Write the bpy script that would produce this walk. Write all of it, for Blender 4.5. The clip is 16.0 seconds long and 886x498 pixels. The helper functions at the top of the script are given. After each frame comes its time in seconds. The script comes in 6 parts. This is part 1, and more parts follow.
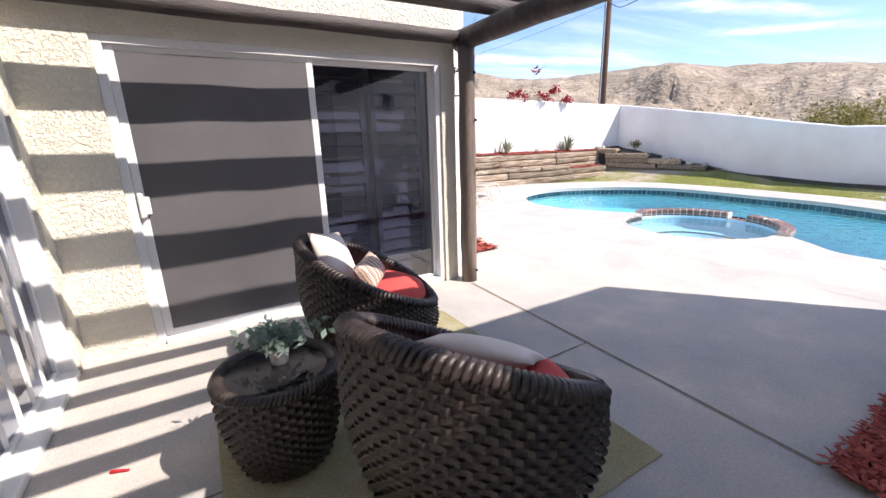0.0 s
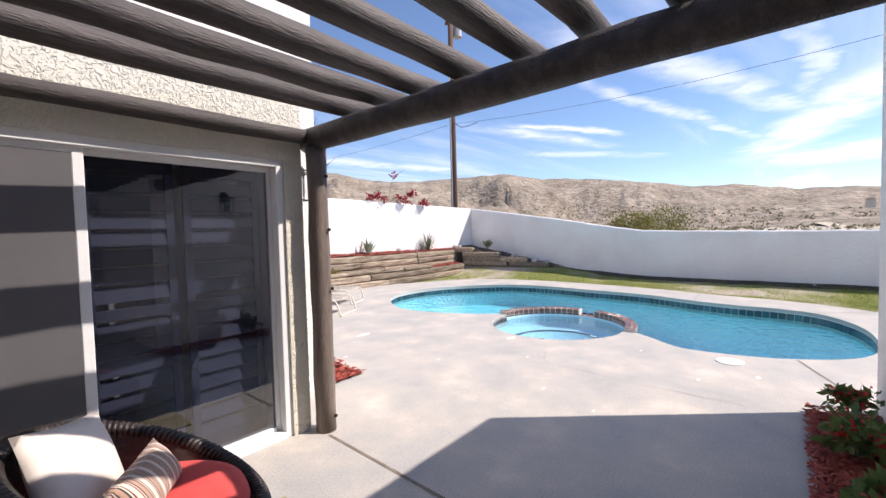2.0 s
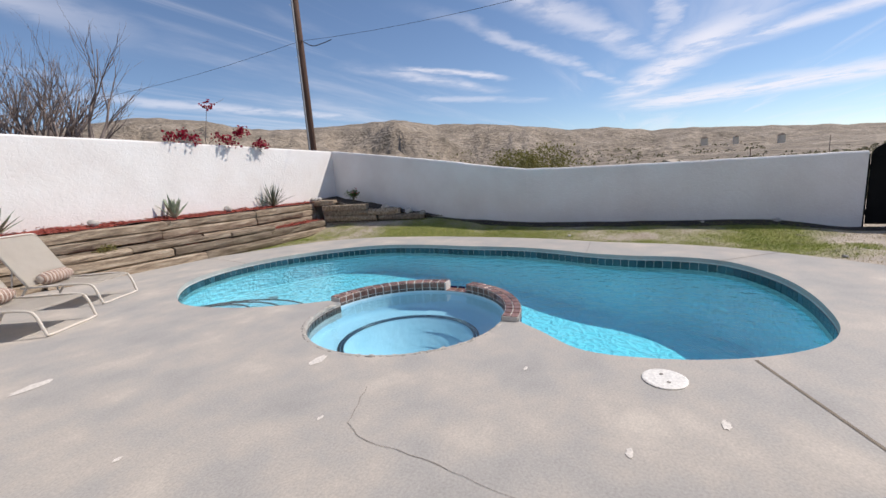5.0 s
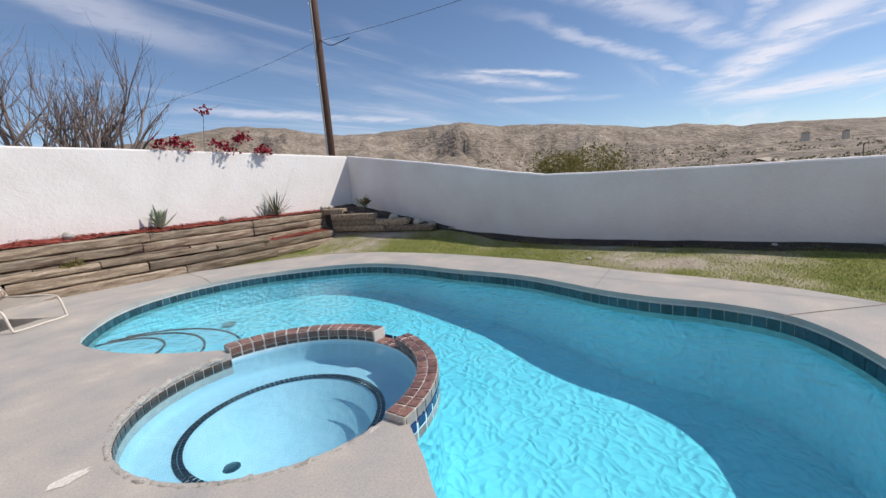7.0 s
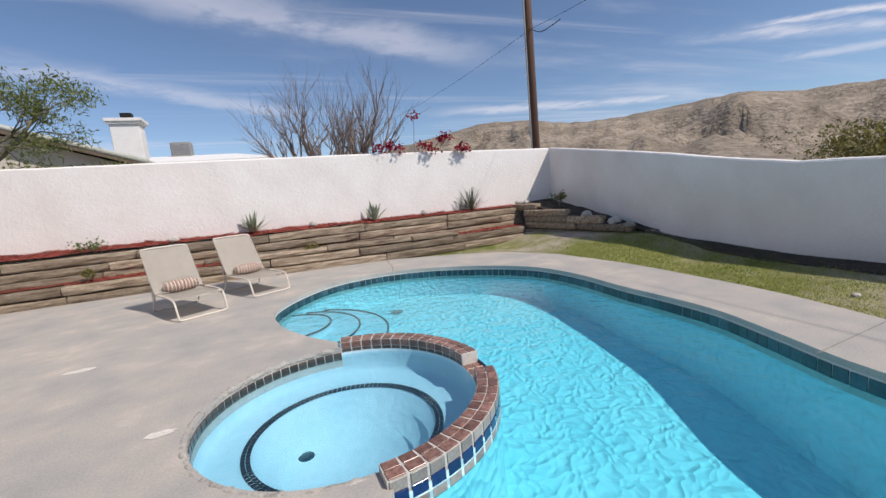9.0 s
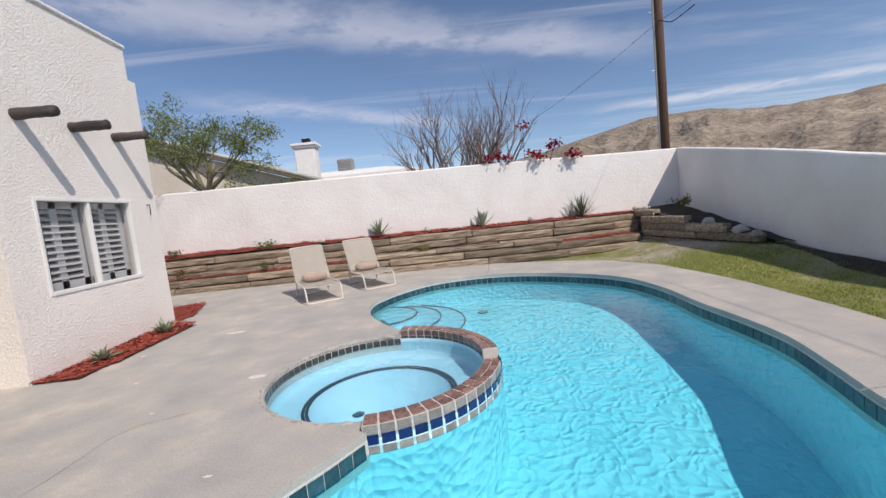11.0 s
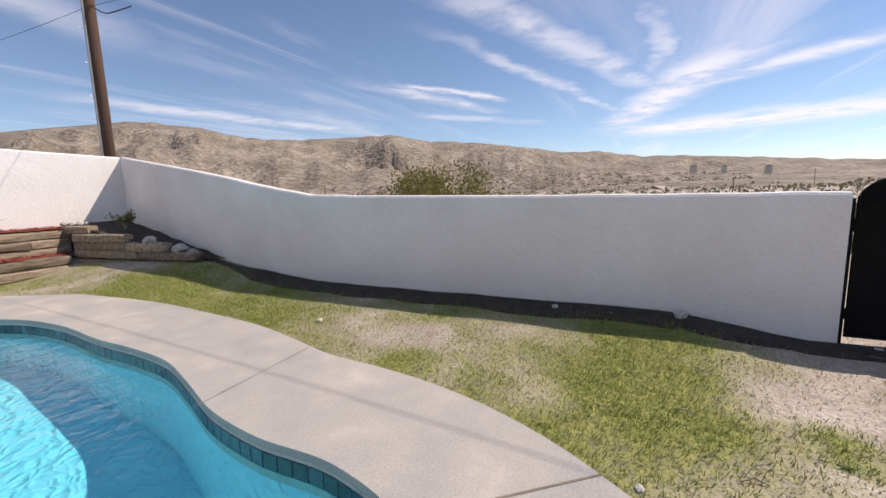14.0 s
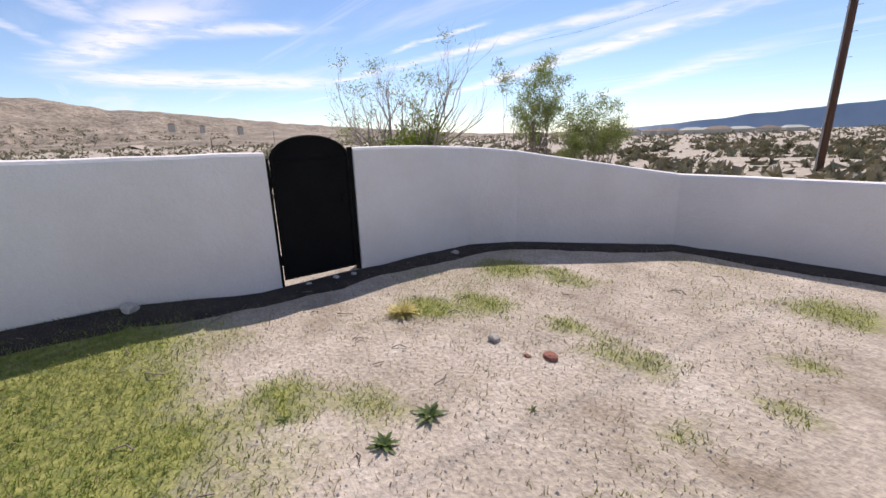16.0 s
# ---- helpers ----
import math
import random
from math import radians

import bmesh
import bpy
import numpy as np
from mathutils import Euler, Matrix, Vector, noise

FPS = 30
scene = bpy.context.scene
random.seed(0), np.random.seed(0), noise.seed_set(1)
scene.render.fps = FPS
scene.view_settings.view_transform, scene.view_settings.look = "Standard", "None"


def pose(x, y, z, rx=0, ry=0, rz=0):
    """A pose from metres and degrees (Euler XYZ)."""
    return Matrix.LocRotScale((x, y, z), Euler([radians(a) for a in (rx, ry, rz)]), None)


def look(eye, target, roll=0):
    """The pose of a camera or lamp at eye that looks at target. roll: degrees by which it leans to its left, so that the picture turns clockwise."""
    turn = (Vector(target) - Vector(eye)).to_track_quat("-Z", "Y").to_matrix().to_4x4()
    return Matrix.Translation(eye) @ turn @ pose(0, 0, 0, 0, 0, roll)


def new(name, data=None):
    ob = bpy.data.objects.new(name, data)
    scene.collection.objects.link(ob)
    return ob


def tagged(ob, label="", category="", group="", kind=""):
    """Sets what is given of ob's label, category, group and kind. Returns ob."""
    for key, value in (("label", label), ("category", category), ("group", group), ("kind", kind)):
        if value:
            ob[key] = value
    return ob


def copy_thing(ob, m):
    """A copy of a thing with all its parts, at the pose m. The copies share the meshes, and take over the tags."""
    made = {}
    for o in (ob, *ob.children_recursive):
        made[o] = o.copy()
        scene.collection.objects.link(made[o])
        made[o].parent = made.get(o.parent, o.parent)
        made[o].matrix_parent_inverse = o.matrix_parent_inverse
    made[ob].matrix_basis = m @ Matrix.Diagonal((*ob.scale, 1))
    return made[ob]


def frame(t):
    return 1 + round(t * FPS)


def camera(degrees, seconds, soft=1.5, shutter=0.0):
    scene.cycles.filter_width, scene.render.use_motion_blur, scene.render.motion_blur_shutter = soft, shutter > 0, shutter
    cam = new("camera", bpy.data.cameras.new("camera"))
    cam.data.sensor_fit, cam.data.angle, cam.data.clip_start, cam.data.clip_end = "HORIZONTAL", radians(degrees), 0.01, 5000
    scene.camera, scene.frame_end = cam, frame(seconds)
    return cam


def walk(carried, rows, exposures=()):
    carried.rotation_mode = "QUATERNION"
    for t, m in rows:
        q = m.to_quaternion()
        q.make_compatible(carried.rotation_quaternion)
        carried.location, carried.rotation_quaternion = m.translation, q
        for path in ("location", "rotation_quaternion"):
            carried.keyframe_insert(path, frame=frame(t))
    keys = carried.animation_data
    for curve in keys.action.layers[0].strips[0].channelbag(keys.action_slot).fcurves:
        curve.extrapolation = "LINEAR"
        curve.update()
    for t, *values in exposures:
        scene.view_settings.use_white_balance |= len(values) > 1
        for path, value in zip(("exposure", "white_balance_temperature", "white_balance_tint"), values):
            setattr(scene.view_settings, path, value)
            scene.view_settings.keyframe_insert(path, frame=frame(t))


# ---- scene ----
cam = camera(94.54, 16.0)
PATH = [
    (0.0, (-1.849, -3.514, 1.385), (-0.875, -1.845, 0.869), -1.74),
    (0.5, (-1.820, -3.508, 1.471), (-0.763, -1.825, 1.253), -1.62),
    (1.0, (-1.772, -3.467, 1.529), (-0.572, -1.867, 1.482), -1.30),
    (1.5, (-1.646, -3.281, 1.522), (-0.249, -1.849, 1.501), -1.06),
    (2.0, (-1.409, -2.979, 1.510), (0.114, -1.685, 1.428), -1.44),
    (2.5, (-0.960, -2.891, 1.447), (0.575, -1.618, 1.287), -2.20),
    (3.0, (-0.456, -2.769, 1.385), (1.080, -1.507, 1.173), -3.10),
    (3.5, (-0.002, -2.625, 1.397), (1.585, -1.437, 1.134), -3.82),
    (4.0, (0.463, -2.500, 1.369), (2.128, -1.435, 1.063), -4.20),
    (4.5, (0.885, -2.358, 1.369), (2.620, -1.422, 1.032), -4.06),
    (4.7, (1.008, -2.320, 1.386), (2.769, -1.438, 1.035), -4.00),
    (6.8, (2.990, -2.842, 1.405), (4.653, -1.783, 1.066), -4.30),
    (7.0, (3.128, -2.851, 1.411), (4.734, -1.703, 1.091), -4.36),
    (7.5, (3.560, -2.929, 1.465), (4.962, -1.529, 1.191), -4.02),
    (8.0, (3.884, -2.992, 1.475), (5.007, -1.359, 1.210), -3.69),
    (8.5, (4.175, -3.018, 1.437), (5.089, -1.262, 1.156), -4.42),
    (9.0, (4.445, -3.171, 1.449), (5.182, -1.333, 1.173), -5.28),
    (9.5, (4.694, -3.497, 1.456), (5.212, -1.584, 1.188), -5.96),
    (9.7, (4.821, -3.582, 1.445), (5.249, -1.647, 1.177), -6.17),
    (11.8, (5.939, -4.140, 1.439), (5.920, -2.146, 1.294), -5.66),
    (12.0, (6.122, -4.165, 1.428), (6.235, -2.174, 1.283), -4.81),
    (12.5, (6.279, -4.167, 1.464), (6.890, -2.270, 1.297), -2.94),
    (13.0, (6.343, -4.137, 1.445), (7.451, -2.484, 1.249), -1.74),
    (13.5, (6.401, -4.149, 1.437), (7.908, -2.856, 1.200), -1.60),
    (14.0, (6.421, -4.191, 1.408), (8.210, -3.340, 1.133), -1.57),
    (14.5, (6.507, -4.275, 1.392), (8.451, -3.940, 1.064), -1.85),
    (15.0, (6.631, -4.436, 1.401), (8.584, -4.628, 1.011), -1.92),
    (15.5, (6.787, -4.595, 1.390), (8.605, -5.297, 0.945), -1.90),
    (16.0, (6.956, -4.740, 1.412), (8.481, -5.923, 0.887), -1.55),
]
EXPOSURES = [(0.0, 1.12, 6650, 17), (1.0, 0.88, 6650, 17), (2.0, 0.72, 6650, 17), (3.0, 0.52, 6750, 17), (4.0, 0.2, 6750, 15), (4.7, 0.08, 6700, 14), (7.0, 0.0, 6650, 13), (9.5, -0.04, 6750, 14), (12.0, -0.02, 6800, 15), (13.5, 0.12, 7050, 17), (14.5, 0.27, 7100, 18), (16.0, 0.28, 6750, 18)]
walk(cam, [(t, look(e, g, r)) for t, e, g, r in PATH], EXPOSURES)

# ---- world, sun ----
world = bpy.data.worlds.new("world")
scene.world = world
world.use_nodes = True
wn, wl = world.node_tree.nodes, world.node_tree.links
sky = wn.new("ShaderNodeTexSky")
sky.sky_type, sky.sun_disc = "NISHITA", False
SUN = Vector((0.42, -0.51, 0.75)).normalized()
sky.sun_elevation = math.asin(SUN.z)
sky.sun_rotation = math.atan2(SUN.x, SUN.y)
sky.ozone_density, sky.dust_density, sky.air_density = 4.0, 0.0, 0.88
# thin cirrus drawn out along one wind direction
gen = wn.new("ShaderNodeTexCoord")
sep = wn.new("ShaderNodeSeparateXYZ")
wl.new(gen.outputs["Generated"], sep.inputs[0])
low = wn.new("ShaderNodeMath")
low.operation = "MAXIMUM"
low.inputs[1].default_value = 0.05
wl.new(sep.outputs["Z"], low.inputs[0])
flat = wn.new("ShaderNodeCombineXYZ")
for axis in ("X", "Y"):
    dv = wn.new("ShaderNodeMath")
    dv.operation = "DIVIDE"
    wl.new(sep.outputs[axis], dv.inputs[0])
    wl.new(low.outputs[0], dv.inputs[1])
    wl.new(dv.outputs[0], flat.inputs[axis])


def cirrus(turn, scale, size, lo, hi, seed):
    mp = wn.new("ShaderNodeMapping")
    mp.inputs["Rotation"].default_value, mp.inputs["Scale"].default_value, mp.inputs["Location"].default_value = (0, 0, radians(turn)), scale, (seed, seed * 0.7, seed)
    wl.new(flat.outputs[0], mp.inputs[0])
    nz = wn.new("ShaderNodeTexNoise")
    nz.inputs["Scale"].default_value, nz.inputs["Detail"].default_value, nz.inputs["Roughness"].default_value, nz.inputs["Distortion"].default_value = size, 7, 0.58, 0.5
    wl.new(mp.outputs[0], nz.inputs["Vector"])
    rg = wn.new("ShaderNodeMapRange")
    rg.interpolation_type = "SMOOTHSTEP"
    rg.inputs["From Min"].default_value, rg.inputs["From Max"].default_value = lo, hi
    wl.new(nz.outputs["Fac"], rg.inputs["Value"])
    return rg.outputs[0]


veil, streak = cirrus(10, (0.16, 0.75, 1), 1.0, 0.50, 0.80, 3.1), cirrus(18, (0.10, 1.5, 1), 1.3, 0.55, 0.80, 7.4)
both = wn.new("ShaderNodeMath")
both.operation = "MAXIMUM"
wl.new(veil, both.inputs[0])
wl.new(streak, both.inputs[1])


def sky_math(op, a, b=None, clamp=False):
    m = wn.new("ShaderNodeMath")
    m.operation, m.use_clamp = op, clamp
    for i, v in enumerate((a, b)):
        if v is None:
            continue
        if isinstance(v, (int, float)):
            m.inputs[i].default_value = v
        else:
            wl.new(v, m.inputs[i])
    return m.outputs[0]


def soft_step(value, lo, hi):
    rg = wn.new("ShaderNodeMapRange")
    rg.interpolation_type = "SMOOTHSTEP"
    rg.inputs["From Min"].default_value, rg.inputs["From Max"].default_value = lo, hi
    wl.new(value, rg.inputs["Value"])
    return rg.outputs[0]


# frayed edges for the long cirrus streaks
fray = wn.new("ShaderNodeTexNoise")
fray.inputs["Scale"].default_value, fray.inputs["Detail"].default_value, fray.inputs["Roughness"].default_value = 1.6, 6, 0.62
wl.new(flat.outputs[0], fray.inputs["Vector"])
broken = soft_step(fray.outputs["Fac"], 0.36, 0.62)
shifted = wn.new("ShaderNodeVectorMath")
shifted.operation = "MULTIPLY_ADD"
shifted.inputs[1].default_value = (0.5, 0.5, 0.0)
wl.new(fray.outputs["Color"], shifted.inputs[0])
wl.new(flat.outputs[0], shifted.inputs[2])


def long_streak(p, q, width, amount):
    """One drawn-out cloud from p to q on the cloud layer, fading at both ends."""
    d = Vector((q[0] - p[0], q[1] - p[1], 0))
    size = d.length
    d.normalize()
    rel = wn.new("ShaderNodeVectorMath")
    rel.operation = "SUBTRACT"
    rel.inputs[1].default_value = (p[0] + 0.25, p[1] + 0.25, 0)
    wl.new(shifted.outputs[0], rel.inputs[0])
    along, across = wn.new("ShaderNodeVectorMath"), wn.new("ShaderNodeVectorMath")
    along.operation = across.operation = "DOT_PRODUCT"
    along.inputs[1].default_value, across.inputs[1].default_value = d, (-d.y, d.x, 0)
    wl.new(rel.outputs[0], along.inputs[0])
    wl.new(rel.outputs[0], across.inputs[0])
    body = soft_step(sky_math("ABSOLUTE", across.outputs["Value"]), width, 0.0)
    ends = sky_math("MULTIPLY", soft_step(along.outputs["Value"], -0.15 * size, 0.2 * size), soft_step(along.outputs["Value"], 1.15 * size, 0.8 * size))
    return sky_math("MULTIPLY", sky_math("MULTIPLY", body, ends), sky_math("MULTIPLY", sky_math("ADD", broken, 0.35, True), amount))


cover_ = sky_math("MULTIPLY", both.outputs[0], 0.55)
for p, q, wide, amount in (
    ((2.68, 1.17), (6.4, 0.2), 0.14, 0.5), ((2.0, 0.85), (4.9, -0.1), 0.26, 0.6), ((2.7, -0.1), (4.3, -0.12), 0.14, 0.55), ((7.4, 0.3), (3.7, -0.7), 0.5, 0.95), ((5.2, -0.2), (3.9, -1.7), 0.4, 0.85),
    ((8.6, 0.3), (7.6, -3.4), 1.7, 1.0), ((3.3, 2.1), (4.6, 1.4), 0.14, 0.8), ((4.8, 2.7), (6.4, 1.4), 0.30, 0.45), ((8.0, -3.3), (1.6, -3.65), 0.30, 0.95), ((8.2, -6.7), (1.2, -4.2), 0.45, 1.0), ((7.0, -11.2), (1.9, -6.6), 0.7, 0.7), ((4.6, -2.8), (3.0, -2.9), 0.10, 0.8),
    ((3.2, 2.3), (5.2, 1.7), 0.25, 0.6), ((-1.6, 3.2), (0.4, 5.0), 0.4, 0.4), ((2.3, 5.0), (5.8, 4.1), 0.5, 0.6), ((-1.8, 1.7), (1.6, 3.0), 0.4, 0.45)):
    cover_ = sky_math("MAXIMUM", cover_, long_streak(p, q, wide, amount))
thin = wn.new("ShaderNodeMath")
thin.operation = "MULTIPLY"
thin.inputs[1].default_value = 0.85
wl.new(cover_, thin.inputs[0])
cloud = wn.new("ShaderNodeMix")
cloud.data_type = "RGBA"
cloud.inputs[7].default_value = (7.6, 7.7, 8.4, 1)
wl.new(thin.outputs[0], cloud.inputs[0])
wl.new(sky.outputs[0], cloud.inputs[6])
wl.new(cloud.outputs[2], wn["Background"].inputs[0])
wn["Background"].inputs[1].default_value = 0.115
sun = new("sun", bpy.data.lights.new("sun", "SUN"))
sun.data.energy, sun.data.angle, sun.data.color = 4.0, radians(0.5), (1.0, 0.94, 0.85)
sun.matrix_world = look(SUN * 50, (0, 0, 0))

# ---- helpers for building ----
rnd = random.Random(7)


def part(name, bm, material, parent=None, label="", smooth=False):
    """Link a bmesh as one mesh object under a thing or a part."""
    me = bpy.data.meshes.new(name)
    bm.to_mesh(me)
    bm.free()
    if material:
        me.materials.append(material)
    if smooth:
        me.polygons.foreach_set("use_smooth", [True] * len(me.polygons))
    ob = new(name, me)
    if parent:
        ob.parent = parent
    if label:
        ob["label"] = label
    return ob


def thing(name, label, category, at=(0, 0, 0), turn=0, group="", kind=""):
    ob = new(name)
    ob.empty_display_size = 0.1
    ob.matrix_basis = pose(*at, 0, 0, turn)
    return tagged(ob, label, category, group, kind)


def structure(ob, label="", category=""):
    return tagged(ob, label, category, kind="structure")


def raw(name, verts, faces, material, parent=None, label="", smooth=False):
    me = bpy.data.meshes.new(name)
    me.from_pydata(verts, [], faces)
    if material:
        me.materials.append(material)
    if smooth:
        me.polygons.foreach_set("use_smooth", [True] * len(me.polygons))
    ob = new(name, me)
    if parent:
        ob.parent = parent
    if label:
        ob["label"] = label
    return ob


def slab(lo, hi, bevel=0.0, bm=None, seg=1):
    """A bevelled block between two corners, added to bm."""
    out = bm or bmesh.new()
    c = [(a + b) / 2 for a, b in zip(lo, hi)]
    s = [abs(b - a) for a, b in zip(lo, hi)]
    got = bmesh.ops.create_cube(out, size=1, matrix=Matrix.Translation(c) @ Matrix.Diagonal((*s, 1)))
    if bevel:
        edges = {e for v in got["verts"] for e in v.link_edges}
        bmesh.ops.bevel(out, geom=list(edges), offset=bevel, segments=seg, affect="EDGES")
    return out


def tube(points, radii, sides=8, bm=None, caps=True, wobble=0.0):
    """A round tube swept along points."""
    out = bm or bmesh.new()
    pts = [Vector(p) for p in points]
    if not isinstance(radii, (list, tuple)):
        radii = [radii] * len(pts)
    rings, side = [], None
    for i, p in enumerate(pts):
        d = (pts[min(i + 1, len(pts) - 1)] - pts[max(i - 1, 0)]).normalized()
        if side is None:
            side = d.orthogonal().normalized()
        side = (side - d * side.dot(d)).normalized()
        other = d.cross(side)
        ring = []
        for k in range(sides):
            a = 2 * math.pi * k / sides
            r = radii[i] * (1 + (rnd.uniform(-wobble, wobble) if wobble else 0))
            ring.append(out.verts.new(p + (side * math.cos(a) + other * math.sin(a)) * r))
        rings.append(ring)
    for a, b in zip(rings, rings[1:]):
        for k in range(sides):
            out.faces.new((a[k], a[(k + 1) % sides], b[(k + 1) % sides], b[k]))
    if caps:
        out.faces.new(rings[0][::-1])
        out.faces.new(rings[-1])
    return out


def catmull(points, steps=6, closed=False):
    pts = [Vector(p) for p in points]
    n, out = len(pts), []
    for i in range(n if closed else n - 1):
        g = (lambda j: pts[j % n]) if closed else (lambda j: pts[max(0, min(n - 1, j))])
        p0, p1, p2, p3 = g(i - 1), g(i), g(i + 1), g(i + 2)
        for s in range(steps):
            t = s / steps
            out.append(0.5 * (2 * p1 + (p2 - p0) * t + (2 * p0 - 5 * p1 + 4 * p2 - p3) * t * t + (3 * p1 - p0 - 3 * p2 + p3) * t ** 3))
    if not closed:
        out.append(pts[-1])
    return out


def inside(x, y, poly):
    odd = False
    for i in range(len(poly)):
        (x1, y1), (x2, y2) = poly[i - 1][:2], poly[i][:2]
        if (y1 > y) != (y2 > y) and x < (x2 - x1) * (y - y1) / (y2 - y1) + x1:
            odd = not odd
    return odd


# ---- materials ----
def mat(name, cols, scale=2.0, rough=0.8, bump=0.3, fine=60.0, metal=0.0, grain=0.25, vary=0.0, stretch=None, spec=0.5, depth=0.01, local=False):
    """Two scales of noise: broad patches between the colours, fine grain and relief."""
    m = bpy.data.materials.new(name)
    m.use_nodes = True
    n, l = m.node_tree.nodes, m.node_tree.links
    b = n["Principled BSDF"]
    b.inputs["Roughness"].default_value, b.inputs["Metallic"].default_value = rough, metal
    b.inputs["Specular IOR Level"].default_value = spec
    if local:
        src = n.new("ShaderNodeTexCoord").outputs["Object"]
    else:
        src = n.new("ShaderNodeNewGeometry").outputs["Position"]
    if stretch:
        mp = n.new("ShaderNodeMapping")
        mp.inputs["Scale"].default_value = stretch
        l.new(src, mp.inputs[0])
        src = mp.outputs[0]
    big = n.new("ShaderNodeTexNoise")
    big.inputs["Scale"].default_value, big.inputs["Detail"].default_value, big.inputs["Roughness"].default_value = scale, 6, 0.6
    l.new(src, big.inputs["Vector"])
    ramp = n.new("ShaderNodeValToRGB")
    e = ramp.color_ramp.elements
    for i, c in enumerate(cols):
        p = 0.3 + 0.4 * i / max(1, len(cols) - 1)
        el = e[i] if i < 2 else e.new(p)
        el.position, el.color = p, (*c, 1)
    if len(cols) == 1:
        e[1].color = (*cols[0], 1)
    l.new(big.outputs["Fac"], ramp.inputs[0])
    small = n.new("ShaderNodeTexNoise")
    small.inputs["Scale"].default_value, small.inputs["Detail"].default_value = fine, 4
    l.new(src, small.inputs["Vector"])
    rng = n.new("ShaderNodeMapRange")
    rng.inputs["From Min"].default_value, rng.inputs["From Max"].default_value = 0.25, 0.75
    rng.inputs["To Min"].default_value, rng.inputs["To Max"].default_value = 1 - grain, 1 + grain * 0.6
    l.new(small.outputs["Fac"], rng.inputs["Value"])
    val = rng.outputs[0]
    if vary:
        info = n.new("ShaderNodeObjectInfo")
        r2 = n.new("ShaderNodeMapRange")
        r2.inputs["To Min"].default_value, r2.inputs["To Max"].default_value = 1 - vary, 1 + vary
        l.new(info.outputs["Random"], r2.inputs["Value"])
        mu = n.new("ShaderNodeMath")
        mu.operation = "MULTIPLY"
        l.new(val, mu.inputs[0])
        l.new(r2.outputs[0], mu.inputs[1])
        val = mu.outputs[0]
    mul = n.new("ShaderNodeVectorMath")
    mul.operation = "SCALE"
    l.new(ramp.outputs[0], mul.inputs[0])
    l.new(val, mul.inputs["Scale"])
    l.new(mul.outputs[0], b.inputs["Base Color"])
    if bump:
        bp = n.new("ShaderNodeBump")
        bp.inputs["Strength"].default_value, bp.inputs["Distance"].default_value = bump, depth
        l.new(small.outputs["Fac"], bp.inputs["Height"])
        l.new(bp.outputs[0], b.inputs["Normal"])
    return m


def stucco(name, cols, size, depth):
    """Knock-down stucco: flattened plaster islands over a rough coat."""
    m = mat(name, cols, 1.1, 0.9, 0.0, 90, grain=0.06)
    n, l = m.node_tree.nodes, m.node_tree.links
    pos = n.new("ShaderNodeNewGeometry").outputs["Position"]
    a = n.new("ShaderNodeTexNoise")
    a.inputs["Scale"].default_value, a.inputs["Detail"].default_value, a.inputs["Distortion"].default_value = size, 3, 0.8
    l.new(pos, a.inputs["Vector"])
    flat = n.new("ShaderNodeMapRange")
    flat.inputs["From Min"].default_value, flat.inputs["From Max"].default_value = 0.44, 0.56
    l.new(a.outputs["Fac"], flat.inputs["Value"])
    bp = n.new("ShaderNodeBump")
    bp.inputs["Strength"].default_value, bp.inputs["Distance"].default_value = 0.7, depth
    l.new(flat.outputs[0], bp.inputs["Height"])
    l.new(bp.outputs[0], n["Principled BSDF"].inputs["Normal"])
    return m


M = {}
M["house_stucco"] = stucco("house_stucco", [(0.72, 0.68, 0.56), (0.78, 0.74, 0.64)], 40, 0.012)
M["white_stucco"] = stucco("white_stucco", [(0.80, 0.75, 0.70), (0.86, 0.82, 0.78)], 36, 0.007)
M["wall_paint"] = stucco("wall_paint", [(0.77, 0.73, 0.70), (0.82, 0.79, 0.76), (0.86, 0.84, 0.82)], 14, 0.0025)
M["cap_paint"] = mat("cap_paint", [(0.78, 0.76, 0.74), (0.86, 0.85, 0.83)], 3, 0.8, 0.3, 40)
M["concrete"] = mat("concrete", [(0.345, 0.335, 0.32), (0.39, 0.375, 0.355), (0.45, 0.415, 0.375), (0.55, 0.50, 0.44)], 1.6, 0.85, 0.3, 70, grain=0.17, depth=0.004)
M["coping_edge"] = mat("coping_edge", [(0.34, 0.32, 0.29), (0.5, 0.47, 0.43)], 9, 0.95, 0.8, 50, grain=0.4, depth=0.012)
M["joint_filler"] = mat("joint_filler", [(0.16, 0.13, 0.10), (0.26, 0.22, 0.17)], 8, 0.9)
M["crack"] = mat("crack", [(0.23, 0.21, 0.19), (0.33, 0.30, 0.27)], 8, 0.95)
M["chip_white"] = mat("chip_white", [(0.66, 0.62, 0.57), (0.75, 0.71, 0.66)], 8, 0.9)
M["soil"] = mat("soil", [(0.29, 0.235, 0.18), (0.40, 0.345, 0.28), (0.47, 0.405, 0.335), (0.55, 0.49, 0.42)], 1.6, 0.95, 0.8, 35, grain=0.35, depth=0.02)
M["timber"] = mat("timber", [(0.14, 0.10, 0.07), (0.32, 0.25, 0.18), (0.46, 0.39, 0.30)], 1.9, 0.9, 1.0, 16, grain=0.5, vary=0.38, stretch=(1.2, 9, 9), depth=0.012)
M["timber_end"] = M["timber"]
